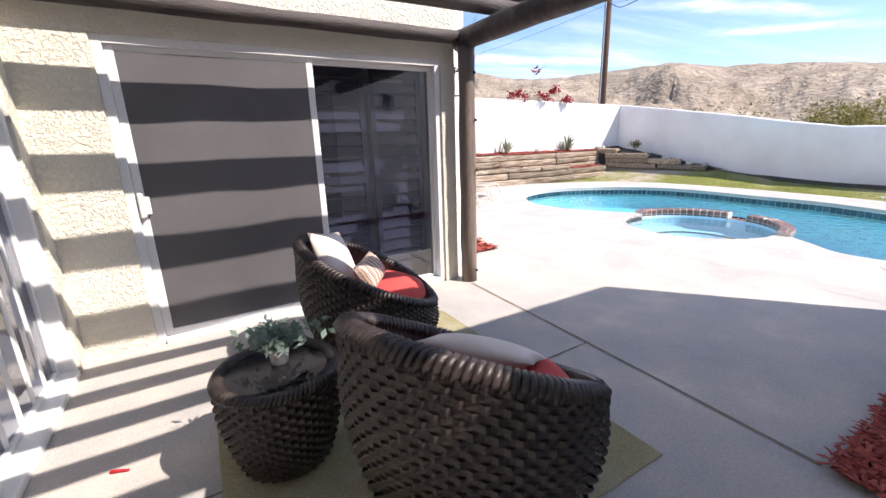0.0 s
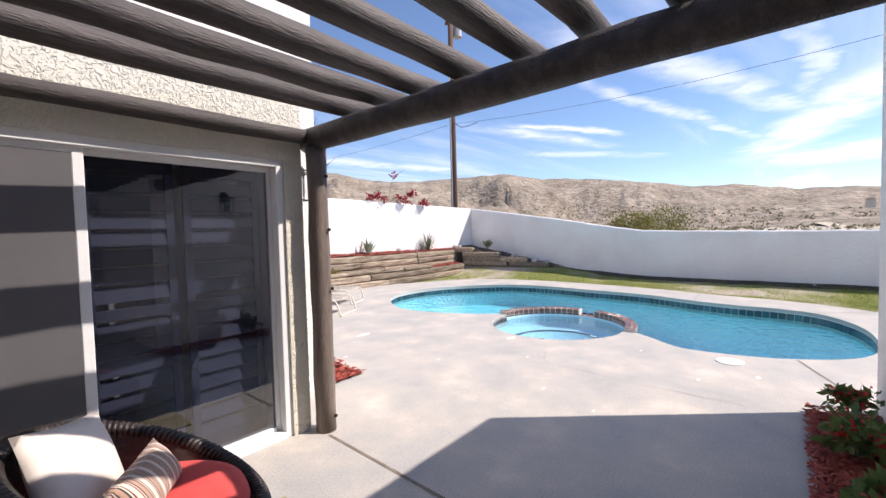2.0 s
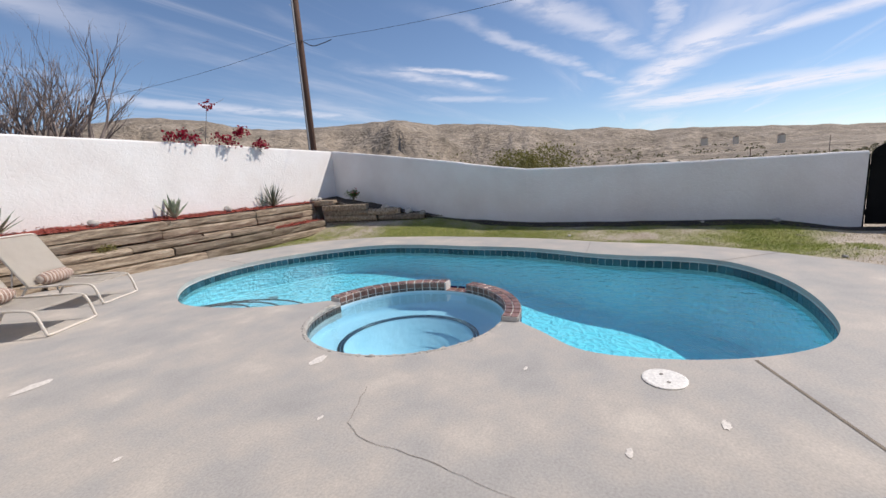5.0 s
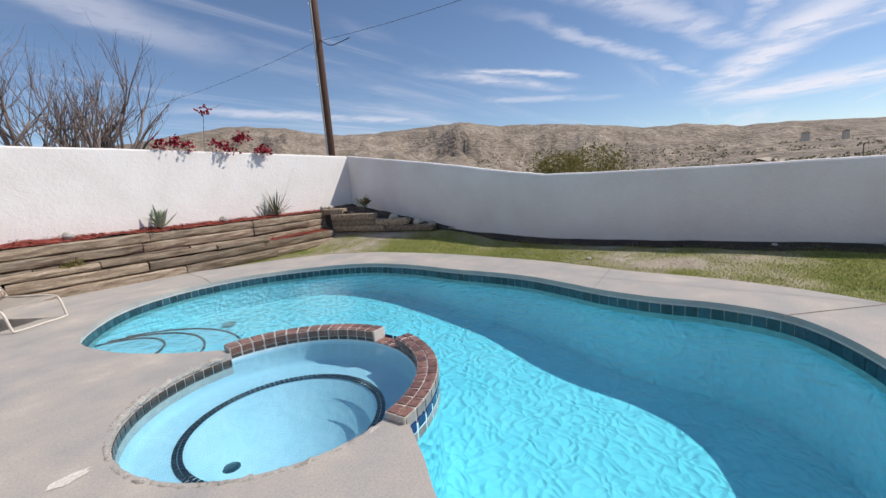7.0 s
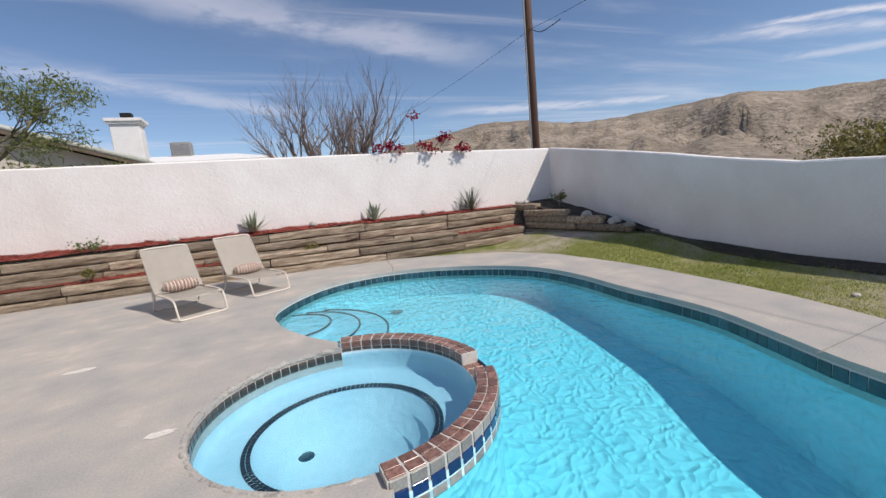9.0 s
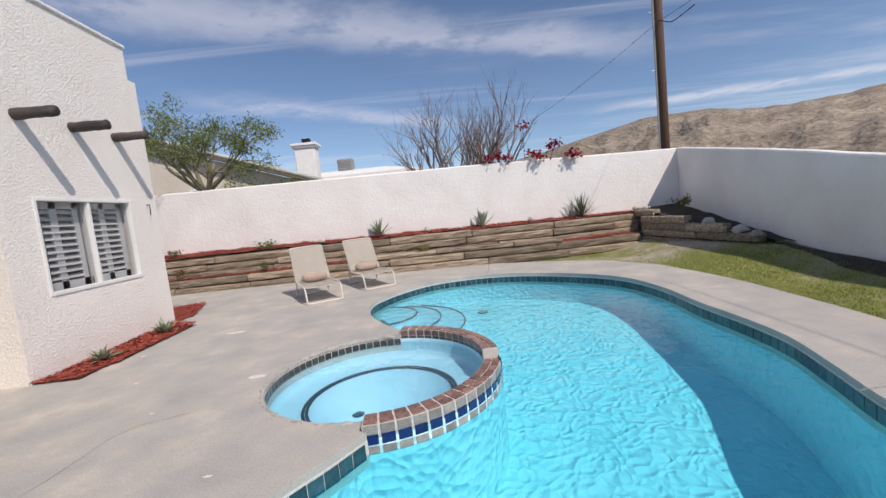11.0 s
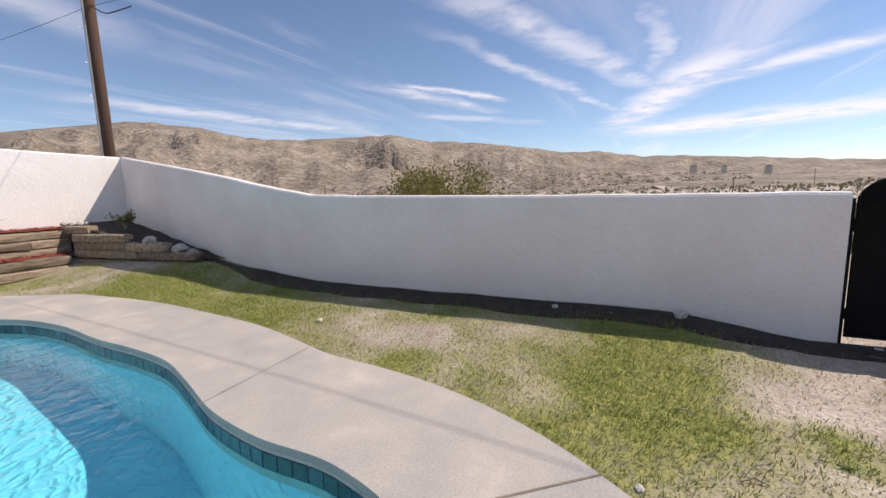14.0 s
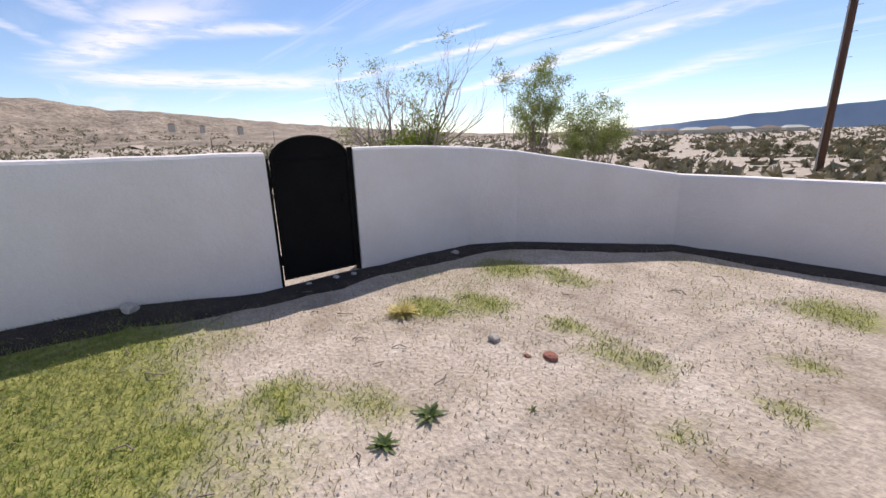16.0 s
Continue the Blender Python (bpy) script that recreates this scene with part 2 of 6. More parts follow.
M["log_dark"] = mat("log_dark", [(0.030, 0.0235, 0.022), (0.056, 0.044, 0.041), (0.10, 0.081, 0.075)], 1.5, 0.62, 0.6, 18, grain=0.35, vary=0.15, stretch=(1.0, 8, 8), depth=0.01)
M["post_wood"] = mat("post_wood", [(0.10, 0.075, 0.06), (0.17, 0.13, 0.105), (0.23, 0.185, 0.15)], 1.5, 0.7, 0.6, 18, grain=0.3, stretch=(9, 9, 0.8), depth=0.008)
M["pole_wood"] = mat("pole_wood", [(0.07, 0.038, 0.026), (0.14, 0.075, 0.05)], 2, 0.85, 0.6, 20, stretch=(8, 8, 0.4))
M["mulch"] = mat("mulch", [(0.14, 0.022, 0.016), (0.27, 0.045, 0.03), (0.36, 0.085, 0.055)], 14, 0.9, 0.9, 60, grain=0.5, depth=0.02)
M["mulch_chip"] = mat("mulch_chip", [(0.15, 0.022, 0.016), (0.34, 0.055, 0.035), (0.42, 0.12, 0.08)], 25, 0.85, 0.2, 80, grain=0.3)
M["aluminium"] = mat("aluminium", [(0.72, 0.72, 0.72), (0.80, 0.80, 0.79)], 3, 0.4, 0.05, 60, grain=0.05)
M["dark_seal"] = mat("dark_seal", [(0.03, 0.03, 0.035)], 5, 0.6, 0.0)
M["shutter_white"] = mat("shutter_white", [(0.70, 0.70, 0.68), (0.78, 0.78, 0.76)], 4, 0.5, 0.05, 60, grain=0.05)
M["blind_grey"] = mat("blind_grey", [(0.13, 0.14, 0.18), (0.16, 0.17, 0.21)], 4, 0.6, 0.05, 60, grain=0.05)
M["black_iron"] = mat("black_iron", [(0.010, 0.010, 0.011), (0.016, 0.016, 0.017)], 6, 0.55, 0.2, 80, metal=0.3)
M["gate_black"] = mat("gate_black", [(0.006, 0.006, 0.006), (0.010, 0.010, 0.010)], 3, 0.85, 0.1, 60, spec=0.15)
M["room_dark"] = mat("room_dark", [(0.16, 0.15, 0.15), (0.2, 0.19, 0.18)], 2, 0.9, 0.1)
M["wicker"] = mat("wicker", [(0.014, 0.010, 0.010), (0.032, 0.023, 0.021), (0.062, 0.048, 0.043)], 14, 0.42, 0.4, 130, grain=0.3, stretch=(1, 1, 3), depth=0.003, local=True)
M["red_fabric"] = mat("red_fabric", [(0.50, 0.050, 0.045), (0.60, 0.085, 0.075)], 5, 0.9, 0.25, 350, grain=0.12, depth=0.002)
M["cream_fabric"] = mat("cream_fabric", [(0.66, 0.58, 0.52), (0.75, 0.68, 0.62)], 6, 0.95, 0.3, 300, grain=0.1, depth=0.002)
M["sling"] = mat("sling", [(0.60, 0.555, 0.49), (0.66, 0.615, 0.55)], 6, 0.8, 0.25, 320, grain=0.12, depth=0.002)
M["white_tube"] = mat("white_tube", [(0.62, 0.565, 0.49), (0.70, 0.645, 0.57)], 5, 0.4, 0.05, 60, grain=0.06)
M["glass_top"] = mat("glass_top", [(0.012, 0.012, 0.014)], 2, 0.08, 0.0, spec=0.8)
M["pot"] = mat("pot", [(0.50, 0.49, 0.48), (0.6, 0.59, 0.58)], 9, 0.6, 0.2, 60)
M["rug"] = mat("rug", [(0.27, 0.235, 0.11), (0.33, 0.295, 0.17), (0.40, 0.375, 0.28)], 3, 0.95, 0.8, 160, grain=0.35, depth=0.006)
M["stone"] = mat("stone", [(0.38, 0.355, 0.325), (0.54, 0.51, 0.47)], 9, 0.85, 0.6, 40, grain=0.25, vary=0.25)
M["brick_red"] = mat("brick_red", [(0.26, 0.10, 0.07), (0.34, 0.15, 0.11)], 9, 0.9, 0.6, 60)
M["roof_tile"] = mat("roof_tile", [(0.42, 0.44, 0.40), (0.50, 0.52, 0.47)], 3, 0.85, 0.4, 20)
M["neighbour_wall"] = mat("neighbour_wall", [(0.58, 0.52, 0.44), (0.66, 0.60, 0.52)], 2, 0.9, 0.3, 30)
M["eave_brown"] = mat("eave_brown", [(0.14, 0.10, 0.075), (0.18, 0.135, 0.10)], 3, 0.8, 0.3)
M["roof_white"] = mat("roof_white", [(0.78, 0.78, 0.76), (0.84, 0.84, 0.83)], 3, 0.7, 0.2)
M["ac_metal"] = mat("ac_metal", [(0.30, 0.29, 0.28), (0.38, 0.37, 0.35)], 5, 0.6, 0.2, 50, metal=0.4)
M["steel_grey"] = mat("steel_grey", [(0.38, 0.38, 0.38), (0.45, 0.45, 0.45)], 5, 0.5, 0.1, 60, metal=0.5)
M["wire"] = mat("wire", [(0.03, 0.03, 0.03)], 5, 0.7, 0)
M["cover_white"] = mat("cover_white", [(0.76, 0.74, 0.70), (0.82, 0.80, 0.76)], 8, 0.5, 0.1, 60)
M["lamp_glass"] = mat("lamp_glass", [(0.75, 0.75, 0.74), (0.8, 0.8, 0.79)], 8, 0.3, 0)
M["bark_grey"] = mat("bark_grey", [(0.15, 0.115, 0.105), (0.30, 0.25, 0.225)], 4, 0.9, 0.5, 30)
M["bark_pale"] = mat("bark_pale", [(0.34, 0.28, 0.25), (0.50, 0.43, 0.39)], 4, 0.9, 0.5, 30)
M["bark_green"] = mat("bark_green", [(0.16, 0.15, 0.09), (0.25, 0.22, 0.15)], 4, 0.9, 0.5, 30)
M["agave"] = mat("agave", [(0.16, 0.22, 0.14), (0.26, 0.31, 0.21), (0.38, 0.41, 0.30)], 9, 0.55, 0.1, 60, grain=0.2)
M["yucca"] = mat("yucca", [(0.09, 0.115, 0.075), (0.17, 0.19, 0.13)], 9, 0.6, 0.1, 60, grain=0.2)
M["leaf_green"] = mat("leaf_green", [(0.06, 0.11, 0.025), (0.11, 0.17, 0.045), (0.17, 0.22, 0.07)], 8, 0.55, 0, 60, grain=0.3)
M["leaf_pine"] = mat("leaf_pine", [(0.10, 0.145, 0.035), (0.19, 0.23, 0.07), (0.28, 0.31, 0.12)], 3, 0.6, 0, 60, grain=0.3)
M["leaf_olive"] = mat("leaf_olive", [(0.11, 0.11, 0.03), (0.19, 0.175, 0.05), (0.26, 0.23, 0.08)], 3, 0.7, 0, 60, grain=0.3)
M["leaf_lime"] = mat("leaf_lime", [(0.12, 0.17, 0.025), (0.22, 0.28, 0.04)], 3, 0.6, 0, 60, grain=0.3)
M["leaf_feather"] = mat("leaf_feather", [(0.17, 0.22, 0.05), (0.25, 0.30, 0.085), (0.33, 0.36, 0.13)], 3, 0.6, 0, 60, grain=0.3)
M["leaf_dusty"] = mat("leaf_dusty", [(0.17, 0.25, 0.20), (0.28, 0.36, 0.32)], 25, 0.7, 0, 60, grain=0.2)
M["brush_dry"] = mat("brush_dry", [(0.19, 0.18, 0.095), (0.29, 0.26, 0.15), (0.42, 0.36, 0.245)], 0.12, 0.95, 0, 3, grain=0.35)
M["petal_red"] = mat("petal_red", [(0.55, 0.02, 0.03), (0.68, 0.06, 0.07)], 9, 0.6, 0, 60)
M["petal_magenta"] = mat("petal_magenta", [(0.22, 0.006, 0.022), (0.40, 0.014, 0.045)], 9, 0.6, 0, 60)
M["grass"] = mat("grass", [(0.165, 0.225, 0.03), (0.25, 0.30, 0.06), (0.37, 0.36, 0.13)], 1.3, 0.75, 0, 25, grain=0.3)
M["grass_dry"] = mat("grass_dry", [(0.33, 0.28, 0.16), (0.44, 0.37, 0.23)], 2, 0.9, 0, 25, grain=0.3)
for name in ("leaf_green", "leaf_pine", "leaf_feather", "leaf_olive", "leaf_lime", "leaf_dusty", "grass", "grass_dry", "petal_red", "petal_magenta"):
    # thin blades let part of the light through
    lt = M[name].node_tree
    thru, mixed = lt.nodes.new("ShaderNodeBsdfTranslucent"), lt.nodes.new("ShaderNodeMixShader")
    mixed.inputs[0].default_value = 0.42
    lt.links.new(lt.nodes["Principled BSDF"].inputs["Base Color"].links[0].from_socket, thru.inputs["Color"])
    lt.links.new(lt.nodes["Principled BSDF"].outputs[0], mixed.inputs[1])
    lt.links.new(thru.outputs[0], mixed.inputs[2])
    lt.links.new(mixed.outputs[0], lt.nodes["Material Output"].inputs[0])
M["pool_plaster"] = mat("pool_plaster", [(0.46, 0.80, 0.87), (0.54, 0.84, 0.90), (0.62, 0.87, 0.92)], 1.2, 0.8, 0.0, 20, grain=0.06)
M["spa_plaster"] = mat("spa_plaster", [(0.50, 0.72, 0.81), (0.62, 0.79, 0.87)], 2.0, 0.8, 0.3, 14, grain=0.06, depth=0.03)
M["grout"] = mat("grout", [(0.55, 0.52, 0.48), (0.66, 0.63, 0.6)], 14, 0.9, 0.4, 90)
M["tile_brown"] = mat("tile_brown", [(0.12, 0.058, 0.044), (0.23, 0.12, 0.092), (0.31, 0.185, 0.15)], 30, 0.25, 0.1, 90, vary=0.35, grain=0.3)
M["tile_grey"] = mat("tile_grey", [(0.24, 0.21, 0.19), (0.36, 0.32, 0.29)], 25, 0.35, 0.1, 90, vary=0.3)
M["tile_navy"] = mat("tile_navy", [(0.006, 0.014, 0.075), (0.012, 0.028, 0.14)], 25, 0.12, 0.05, 90, vary=0.3)
M["tile_teal"] = mat("tile_teal", [(0.018, 0.055, 0.075), (0.035, 0.09, 0.115)], 20, 0.2, 0.05, 90, vary=0.4)
M["tile_umber"] = mat("tile_umber", [(0.045, 0.036, 0.032), (0.11, 0.085, 0.072)], 25, 0.3, 0.1, 90, vary=0.35)
M["tile_black"] = mat("tile_black", [(0.015, 0.02, 0.03), (0.04, 0.05, 0.06)], 25, 0.3, 0.05, 90, vary=0.3)

# relief of the pool's floor: soft cells that imitate the caustic net of sunlight
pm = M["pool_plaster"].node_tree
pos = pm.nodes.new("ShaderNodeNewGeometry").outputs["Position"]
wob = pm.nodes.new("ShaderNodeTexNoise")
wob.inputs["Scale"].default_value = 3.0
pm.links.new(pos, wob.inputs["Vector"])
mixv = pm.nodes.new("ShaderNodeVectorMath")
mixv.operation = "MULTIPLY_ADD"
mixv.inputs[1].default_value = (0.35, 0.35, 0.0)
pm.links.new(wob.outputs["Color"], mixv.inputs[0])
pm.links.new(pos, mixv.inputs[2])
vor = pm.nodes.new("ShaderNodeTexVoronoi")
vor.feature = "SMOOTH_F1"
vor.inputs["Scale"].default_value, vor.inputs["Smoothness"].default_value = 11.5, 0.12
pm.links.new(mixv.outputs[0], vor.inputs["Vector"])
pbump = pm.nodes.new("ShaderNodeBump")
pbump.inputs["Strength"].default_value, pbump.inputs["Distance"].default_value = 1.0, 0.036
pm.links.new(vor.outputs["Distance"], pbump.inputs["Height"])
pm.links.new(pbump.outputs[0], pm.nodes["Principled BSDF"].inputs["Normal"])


def clear(name, tint, ripple=0.0, scale=5.0, gloss_rough=0.0, mirror=0.06):
    """A clear sheet: light passes straight through, the gloss follows Fresnel."""
    m = bpy.data.materials.new(name)
    m.use_nodes = True
    n, l = m.node_tree.nodes, m.node_tree.links
    n.remove(n["Principled BSDF"])
    tr, gl, mx = n.new("ShaderNodeBsdfTransparent"), n.new("ShaderNodeBsdfGlossy"), n.new("ShaderNodeMixShader")
    fr = n.new("ShaderNodeLayerWeight")
    fr.inputs["Blend"].default_value = 0.5
    pw, ad = n.new("ShaderNodeMath"), n.new("ShaderNodeMath")
    pw.operation, ad.operation = "POWER", "MULTIPLY_ADD"
    pw.inputs[1].default_value = 4.5
    f0 = 0.022 if ripple else mirror
    ad.inputs[1].default_value, ad.inputs[2].default_value = 1 - f0, f0
    l.new(fr.outputs["Facing"], pw.inputs[0])
    l.new(pw.outputs[0], ad.inputs[0])
    tr.inputs[0].default_value = (*tint, 1)
    gl.inputs["Roughness"].default_value = gloss_rough
    if ripple:
        pos = n.new("ShaderNodeNewGeometry").outputs["Position"]
        a = n.new("ShaderNodeTexNoise")
        a.inputs["Scale"].default_value, a.inputs["Detail"].default_value = scale, 3
        l.new(pos, a.inputs["Vector"])
        bp = n.new("ShaderNodeBump")
        bp.inputs["Strength"].default_value, bp.inputs["Distance"].default_value = ripple, 0.05
        l.new(a.outputs["Fac"], bp.inputs["Height"])
        l.new(bp.outputs[0], gl.inputs["Normal"])
        l.new(bp.outputs[0], fr.inputs["Normal"])
    l.new(ad.outputs[0], mx.inputs[0])
    l.new(tr.outputs[0], mx.inputs[1])
    l.new(gl.outputs[0], mx.inputs[2])
    l.new(mx.outputs[0], n["Material Output"].inputs[0])
    return m


M["pool_water"] = clear("pool_water", (0.46, 0.875, 0.95), 0.45, 6.0, 0.02)
M["spa_water"] = clear("spa_water", (0.68, 0.89, 0.96), 0.15, 4.0, 0.02)
M["door_glass"] = clear("door_glass", (0.40, 0.42, 0.50), mirror=0.16)
M["window_glass"] = clear("window_glass", (0.75, 0.76, 0.78))

# striped fabric, bands across the cushion's length
M["striped"] = mat("striped", [(0.5, 0.4, 0.33)], 5, 0.95, 0.3, 300, local=True)
sn = M["striped"].node_tree
tc = sn.nodes.new("ShaderNodeTexCoord")
wv = sn.nodes.new("ShaderNodeTexWave")
wv.wave_type, wv.bands_direction = "BANDS", "X"
wv.inputs["Scale"].default_value, wv.inputs["Distortion"].default_value = 6.5, 0.0
sn.links.new(tc.outputs["Object"], wv.inputs["Vector"])
cr = sn.nodes.new("ShaderNodeValToRGB")
cr.color_ramp.interpolation = "CONSTANT"
for i, (p, c) in enumerate([(0.0, (0.62, 0.54, 0.46)), (0.22, (0.17, 0.04, 0.035)), (0.45, (0.62, 0.54, 0.46)), (0.66, (0.045, 0.035, 0.04)), (0.86, (0.42, 0.26, 0.19))]):
    el = cr.color_ramp.elements[i] if i < 2 else cr.color_ramp.elements.new(p)
    el.position, el.color = p, (*c, 1)
sn.links.new(wv.outputs["Fac"], cr.inputs[0])
sn.links.new(cr.outputs[0], sn.nodes["Principled BSDF"].inputs["Base Color"])

# ---- the ground: one sheet from the yard to the horizon ----
POOL = catmull([(4.88, 1.08, 0), (4.58, 1.55, 0), (4.33, 2.2, 0), (4.3, 3.05, 0), (4.84, 3.95, 0), (5.48, 4.41, 0), (6.35, 4.51, 0), (7.2, 4.23, 0), (8.07, 3.5, 0), (8.54, 2.75, 0), (8.65, 1.8, 0), (8.56, 0.85, 0), (8.54, 0.1, 0), (8.47, -0.5, 0), (8.27, -1.1, 0), (8.07, -1.65, 0), (7.97, -2.2, 0), (7.95, -2.8, 0), (7.72, -3.35, 0), (7.1, -3.7, 0), (6.4, -3.83, 0), (5.6, -3.8, 0), (5.15, -3.68, 0), (4.82, -3.44, 0), (4.52, -3.0, 0), (4.35, -2.5, 0), (4.33, -1.95, 0), (4.62, -1.55, 0), (4.81, -1.3, 0)], 6)
SPA, R_IN, R_OUT = Vector((4.74, -0.11, 0)), 1.025, 1.19
A0, A1 = -88.0, 82.0


def on_spa(deg, r, z=0.0):
    a = radians(deg)
    return Vector((SPA.x + r * math.cos(a), SPA.y + r * math.sin(a), z))


# the west arc of the spa, where the deck runs up to the water
SPA_ARC = [on_spa(a, R_IN) for a in np.linspace(360 + A0, A1, 40)]
HOLE = POOL + SPA_ARC
DECK = catmull([(9.6, 3.55, 0), (9.72, 1.9, 0), (9.62, 0.5, 0), (9.5, -0.45, 0), (9.3, -1.2, 0), (9.14, -1.75, 0), (9.08, -2.3, 0), (8.98, -2.85, 0), (8.82, -3.35, 0), (8.6, -3.8, 0), (8.32, -4.2, 0), (7.9, -4.7, 0), (7.3, -5.3, 0)], 5) + [Vector(p) for p in ((6.2, -6.4, 0), (3.12, -6.4, 0), (-2.9, -6.4, 0), (-2.9, 0.4, 0), (-2.9, 6.75, 0), (3.0, 6.7, 0), (5.0, 6.6, 0), (6.6, 6.15, 0))] + catmull([(7.4, 5.75, 0), (8.3, 5.3, 0), (9.1, 4.6, 0)], 5)
DECK_IN = [(4, 6.2), (-2.7, 6.3), (-2.7, -6.2), (6.1, -6.2), (7.4, -4.8), (8.3, -3.6), (8.8, -2.2), (9.1, -0.8), (9.3, 0.6), (9.4, 1.9), (9.25, 3.5), (8.8, 4.5), (7.4, 5.4)]


def ground_height(x, y):
    if inside(x, y, DECK_IN):
        return -2.6
    z = -0.045 + 0.02 * noise.noise(Vector((x * 1.3, y * 1.3, 0)))
    if 7 < x < 12.5 and -11 < y < 8:
        # the lawn rises against the boundary wall and into the planted corner
        z += 0.15 * max(0, min(1, (x - 9.6) / 1.5)) * max(0, min(1, (y + 5.6) / 1.0))
        z += 0.14 * max(0, min(1, (y - 0.3) / 2.5)) * max(0, min(1, (x - 9.9) / 1.2))
    if x > 13 or y > 9 or y < -11.5 or x < -8:
        z += 0.25 * noise.noise(Vector((x * 0.05, y * 0.05, 3)))
        z -= 0.25
    return z


def lines(lo, hi, fine, far):
    got = list(np.arange(lo, hi + 1e-6, fine))
    step, v = fine * 1.5, hi
    while v < far:
        v, step = v + step, min(step * 1.18, 60)
        got.append(v)
    step, v = fine * 1.5, lo
    while v > -far:
        v, step = v - step, min(step * 1.18, 60)
        got.insert(0, v)
    return got


gx, gy = lines(6.5, 12.6, 0.14, 3000), lines(-11, 6.8, 0.16, 3000)
gv = [(x, y, ground_height(x, y)) for y in gy for x in gx]
w = len(gx)
gf = [(j * w + i, j * w + i + 1, (j + 1) * w + i + 1, (j + 1) * w + i) for j in range(len(gy) - 1) for i in range(w - 1)]


PATCHES = [(9.42, -8.28, 0.4, 0.22), (10.02, -8.06, 0.35, 0.3), (8.28, -7.22, 0.22, 0.2), (8.72, -7.32, 0.2, 0.14), (8.03, -7.28, 0.2, 0.14), (7.29, -7.28, 0.14, 0.12), (7.59, -6.74, 0.09, 0.08), (8.87, -5.64, 0.26, 0.14), (9.43, -7.13, 0.3, 0.22), (9.72, -6.71, 0.24, 0.18), (7.35, -9.12, 0.4, 0.3), (7.34, -7.98, 0.14, 0.1), (9.2, -5.3, 0.25, 0.2)]


def grassy(x, y):
    """How thick the lawn grows: full beside the pool, in patches past the gate."""
    g = noise.noise(Vector((x * 0.55, y * 0.55, 9))) + 0.5 * noise.noise(Vector((x * 1.9, y * 1.9, 4)))
    if not (6.5 < x < 12.6 and -11 < y < 6.4):
        return 0.0
    fine = noise.noise(Vector((x * 5.5, y * 5.5, 2)))
    bare = max(0, min(1, (0.50 + 0.3 * fine - math.hypot((x - 9.85) * 1.1, (y + 2.1) * 0.8)) / 0.3))
    tuft = max(max(0, min(1, 1.5 - math.hypot((x - a) / w, (y - b) / h) + 0.55 * fine)) for a, b, w, h in PATCHES)
    lawn = max(0, min(1, (y + 5.3) / 1.5))
    return max(0.0, min(1.0, 0.75 * tuft + 0.02 + 0.75 * lawn - 0.65 * bare + (0.95 if lawn else 0.5) * g + 0.3 * fine * lawn - 0.22 * max(0, min(1, (y - 1.5) / 3))))


ground = raw("ground", gv, gf, M["soil"], smooth=True)
structure(ground, "dry sandy soil with worn patchy lawn", "ground")
cover = ground.data.attributes.new("lawn", "FLOAT", "POINT")
cover.data.foreach_set("value", [grassy(x, y) for x, y, z in gv])
gn = M["soil"].node_tree
at = gn.nodes.new("ShaderNodeAttribute")
at.attribute_name = "lawn"
tuft = gn.nodes.new("ShaderNodeTexNoise")
tuft.inputs["Scale"].default_value, tuft.inputs["Detail"].default_value = 16, 5
gn.links.new(gn.nodes.new("ShaderNodeNewGeometry").outputs["Position"], tuft.inputs["Vector"])
amt = gn.nodes.new("ShaderNodeMath")
amt.operation = "MULTIPLY_ADD"
amt.inputs[1].default_value = 1.3
add = gn.nodes.new("ShaderNodeMath")
add.operation = "SUBTRACT"
gn.links.new(at.outputs["Fac"], amt.inputs[0])
gn.links.new(tuft.outputs["Fac"], add.inputs[0])
add.inputs[1].default_value = 0.72
gn.links.new(add.outputs[0], amt.inputs[2])
amt.use_clamp = True
turf = gn.nodes.new("ShaderNodeValToRGB")
turf.color_ramp.elements[0].color, turf.color_ramp.elements[1].color = (0.13, 0.16, 0.03, 1), (0.30, 0.30, 0.09, 1)
turf.color_ramp.elements[0].position, turf.color_ramp.elements[1].position = 0.35, 0.65
gn.links.new(tuft.outputs["Fac"], turf.inputs[0])
gm = gn.nodes.new("ShaderNodeMix")
gm.data_type = "RGBA"
pb_ = gn.nodes["Principled BSDF"].inputs["Base Color"]
gn.links.new(pb_.links[0].from_socket, gm.inputs[6])
gn.links.new(amt.outputs[0], gm.inputs[0])
gn.links.new(turf.outputs[0], gm.inputs[7])
gn.links.new(gm.outputs[2], pb_)

# ---- the deck ----
bm = bmesh.new()


def ring_edges(bm, loop, z):
    vs = [bm.verts.new((p[0], p[1], z)) for p in loop]
    return vs, [bm.edges.new((vs[i - 1], vs[i])) for i in range(len(vs))]


def skirt(bm, top, drop):
    low = [bm.verts.new((v.co.x, v.co.y, v.co.z - drop)) for v in top]
    for i in range(len(top)):
        bm.faces.new((top[i - 1], top[i], low[i], low[i - 1]))


o_v, o_e = ring_edges(bm, DECK, 0.0)
h_v, h_e = ring_edges(bm, HOLE, 0.0)
bmesh.ops.triangle_fill(bm, use_beauty=True, use_dissolve=False, edges=o_e + h_e)
skirt(bm, o_v, 0.3)
skirt(bm, h_v, 0.055)
bmesh.ops.recalc_face_normals(bm, faces=bm.faces[:])
pavement = structure(part("pavement", bm, M["concrete"]), "worn pale concrete pool deck with stains", "pavement")

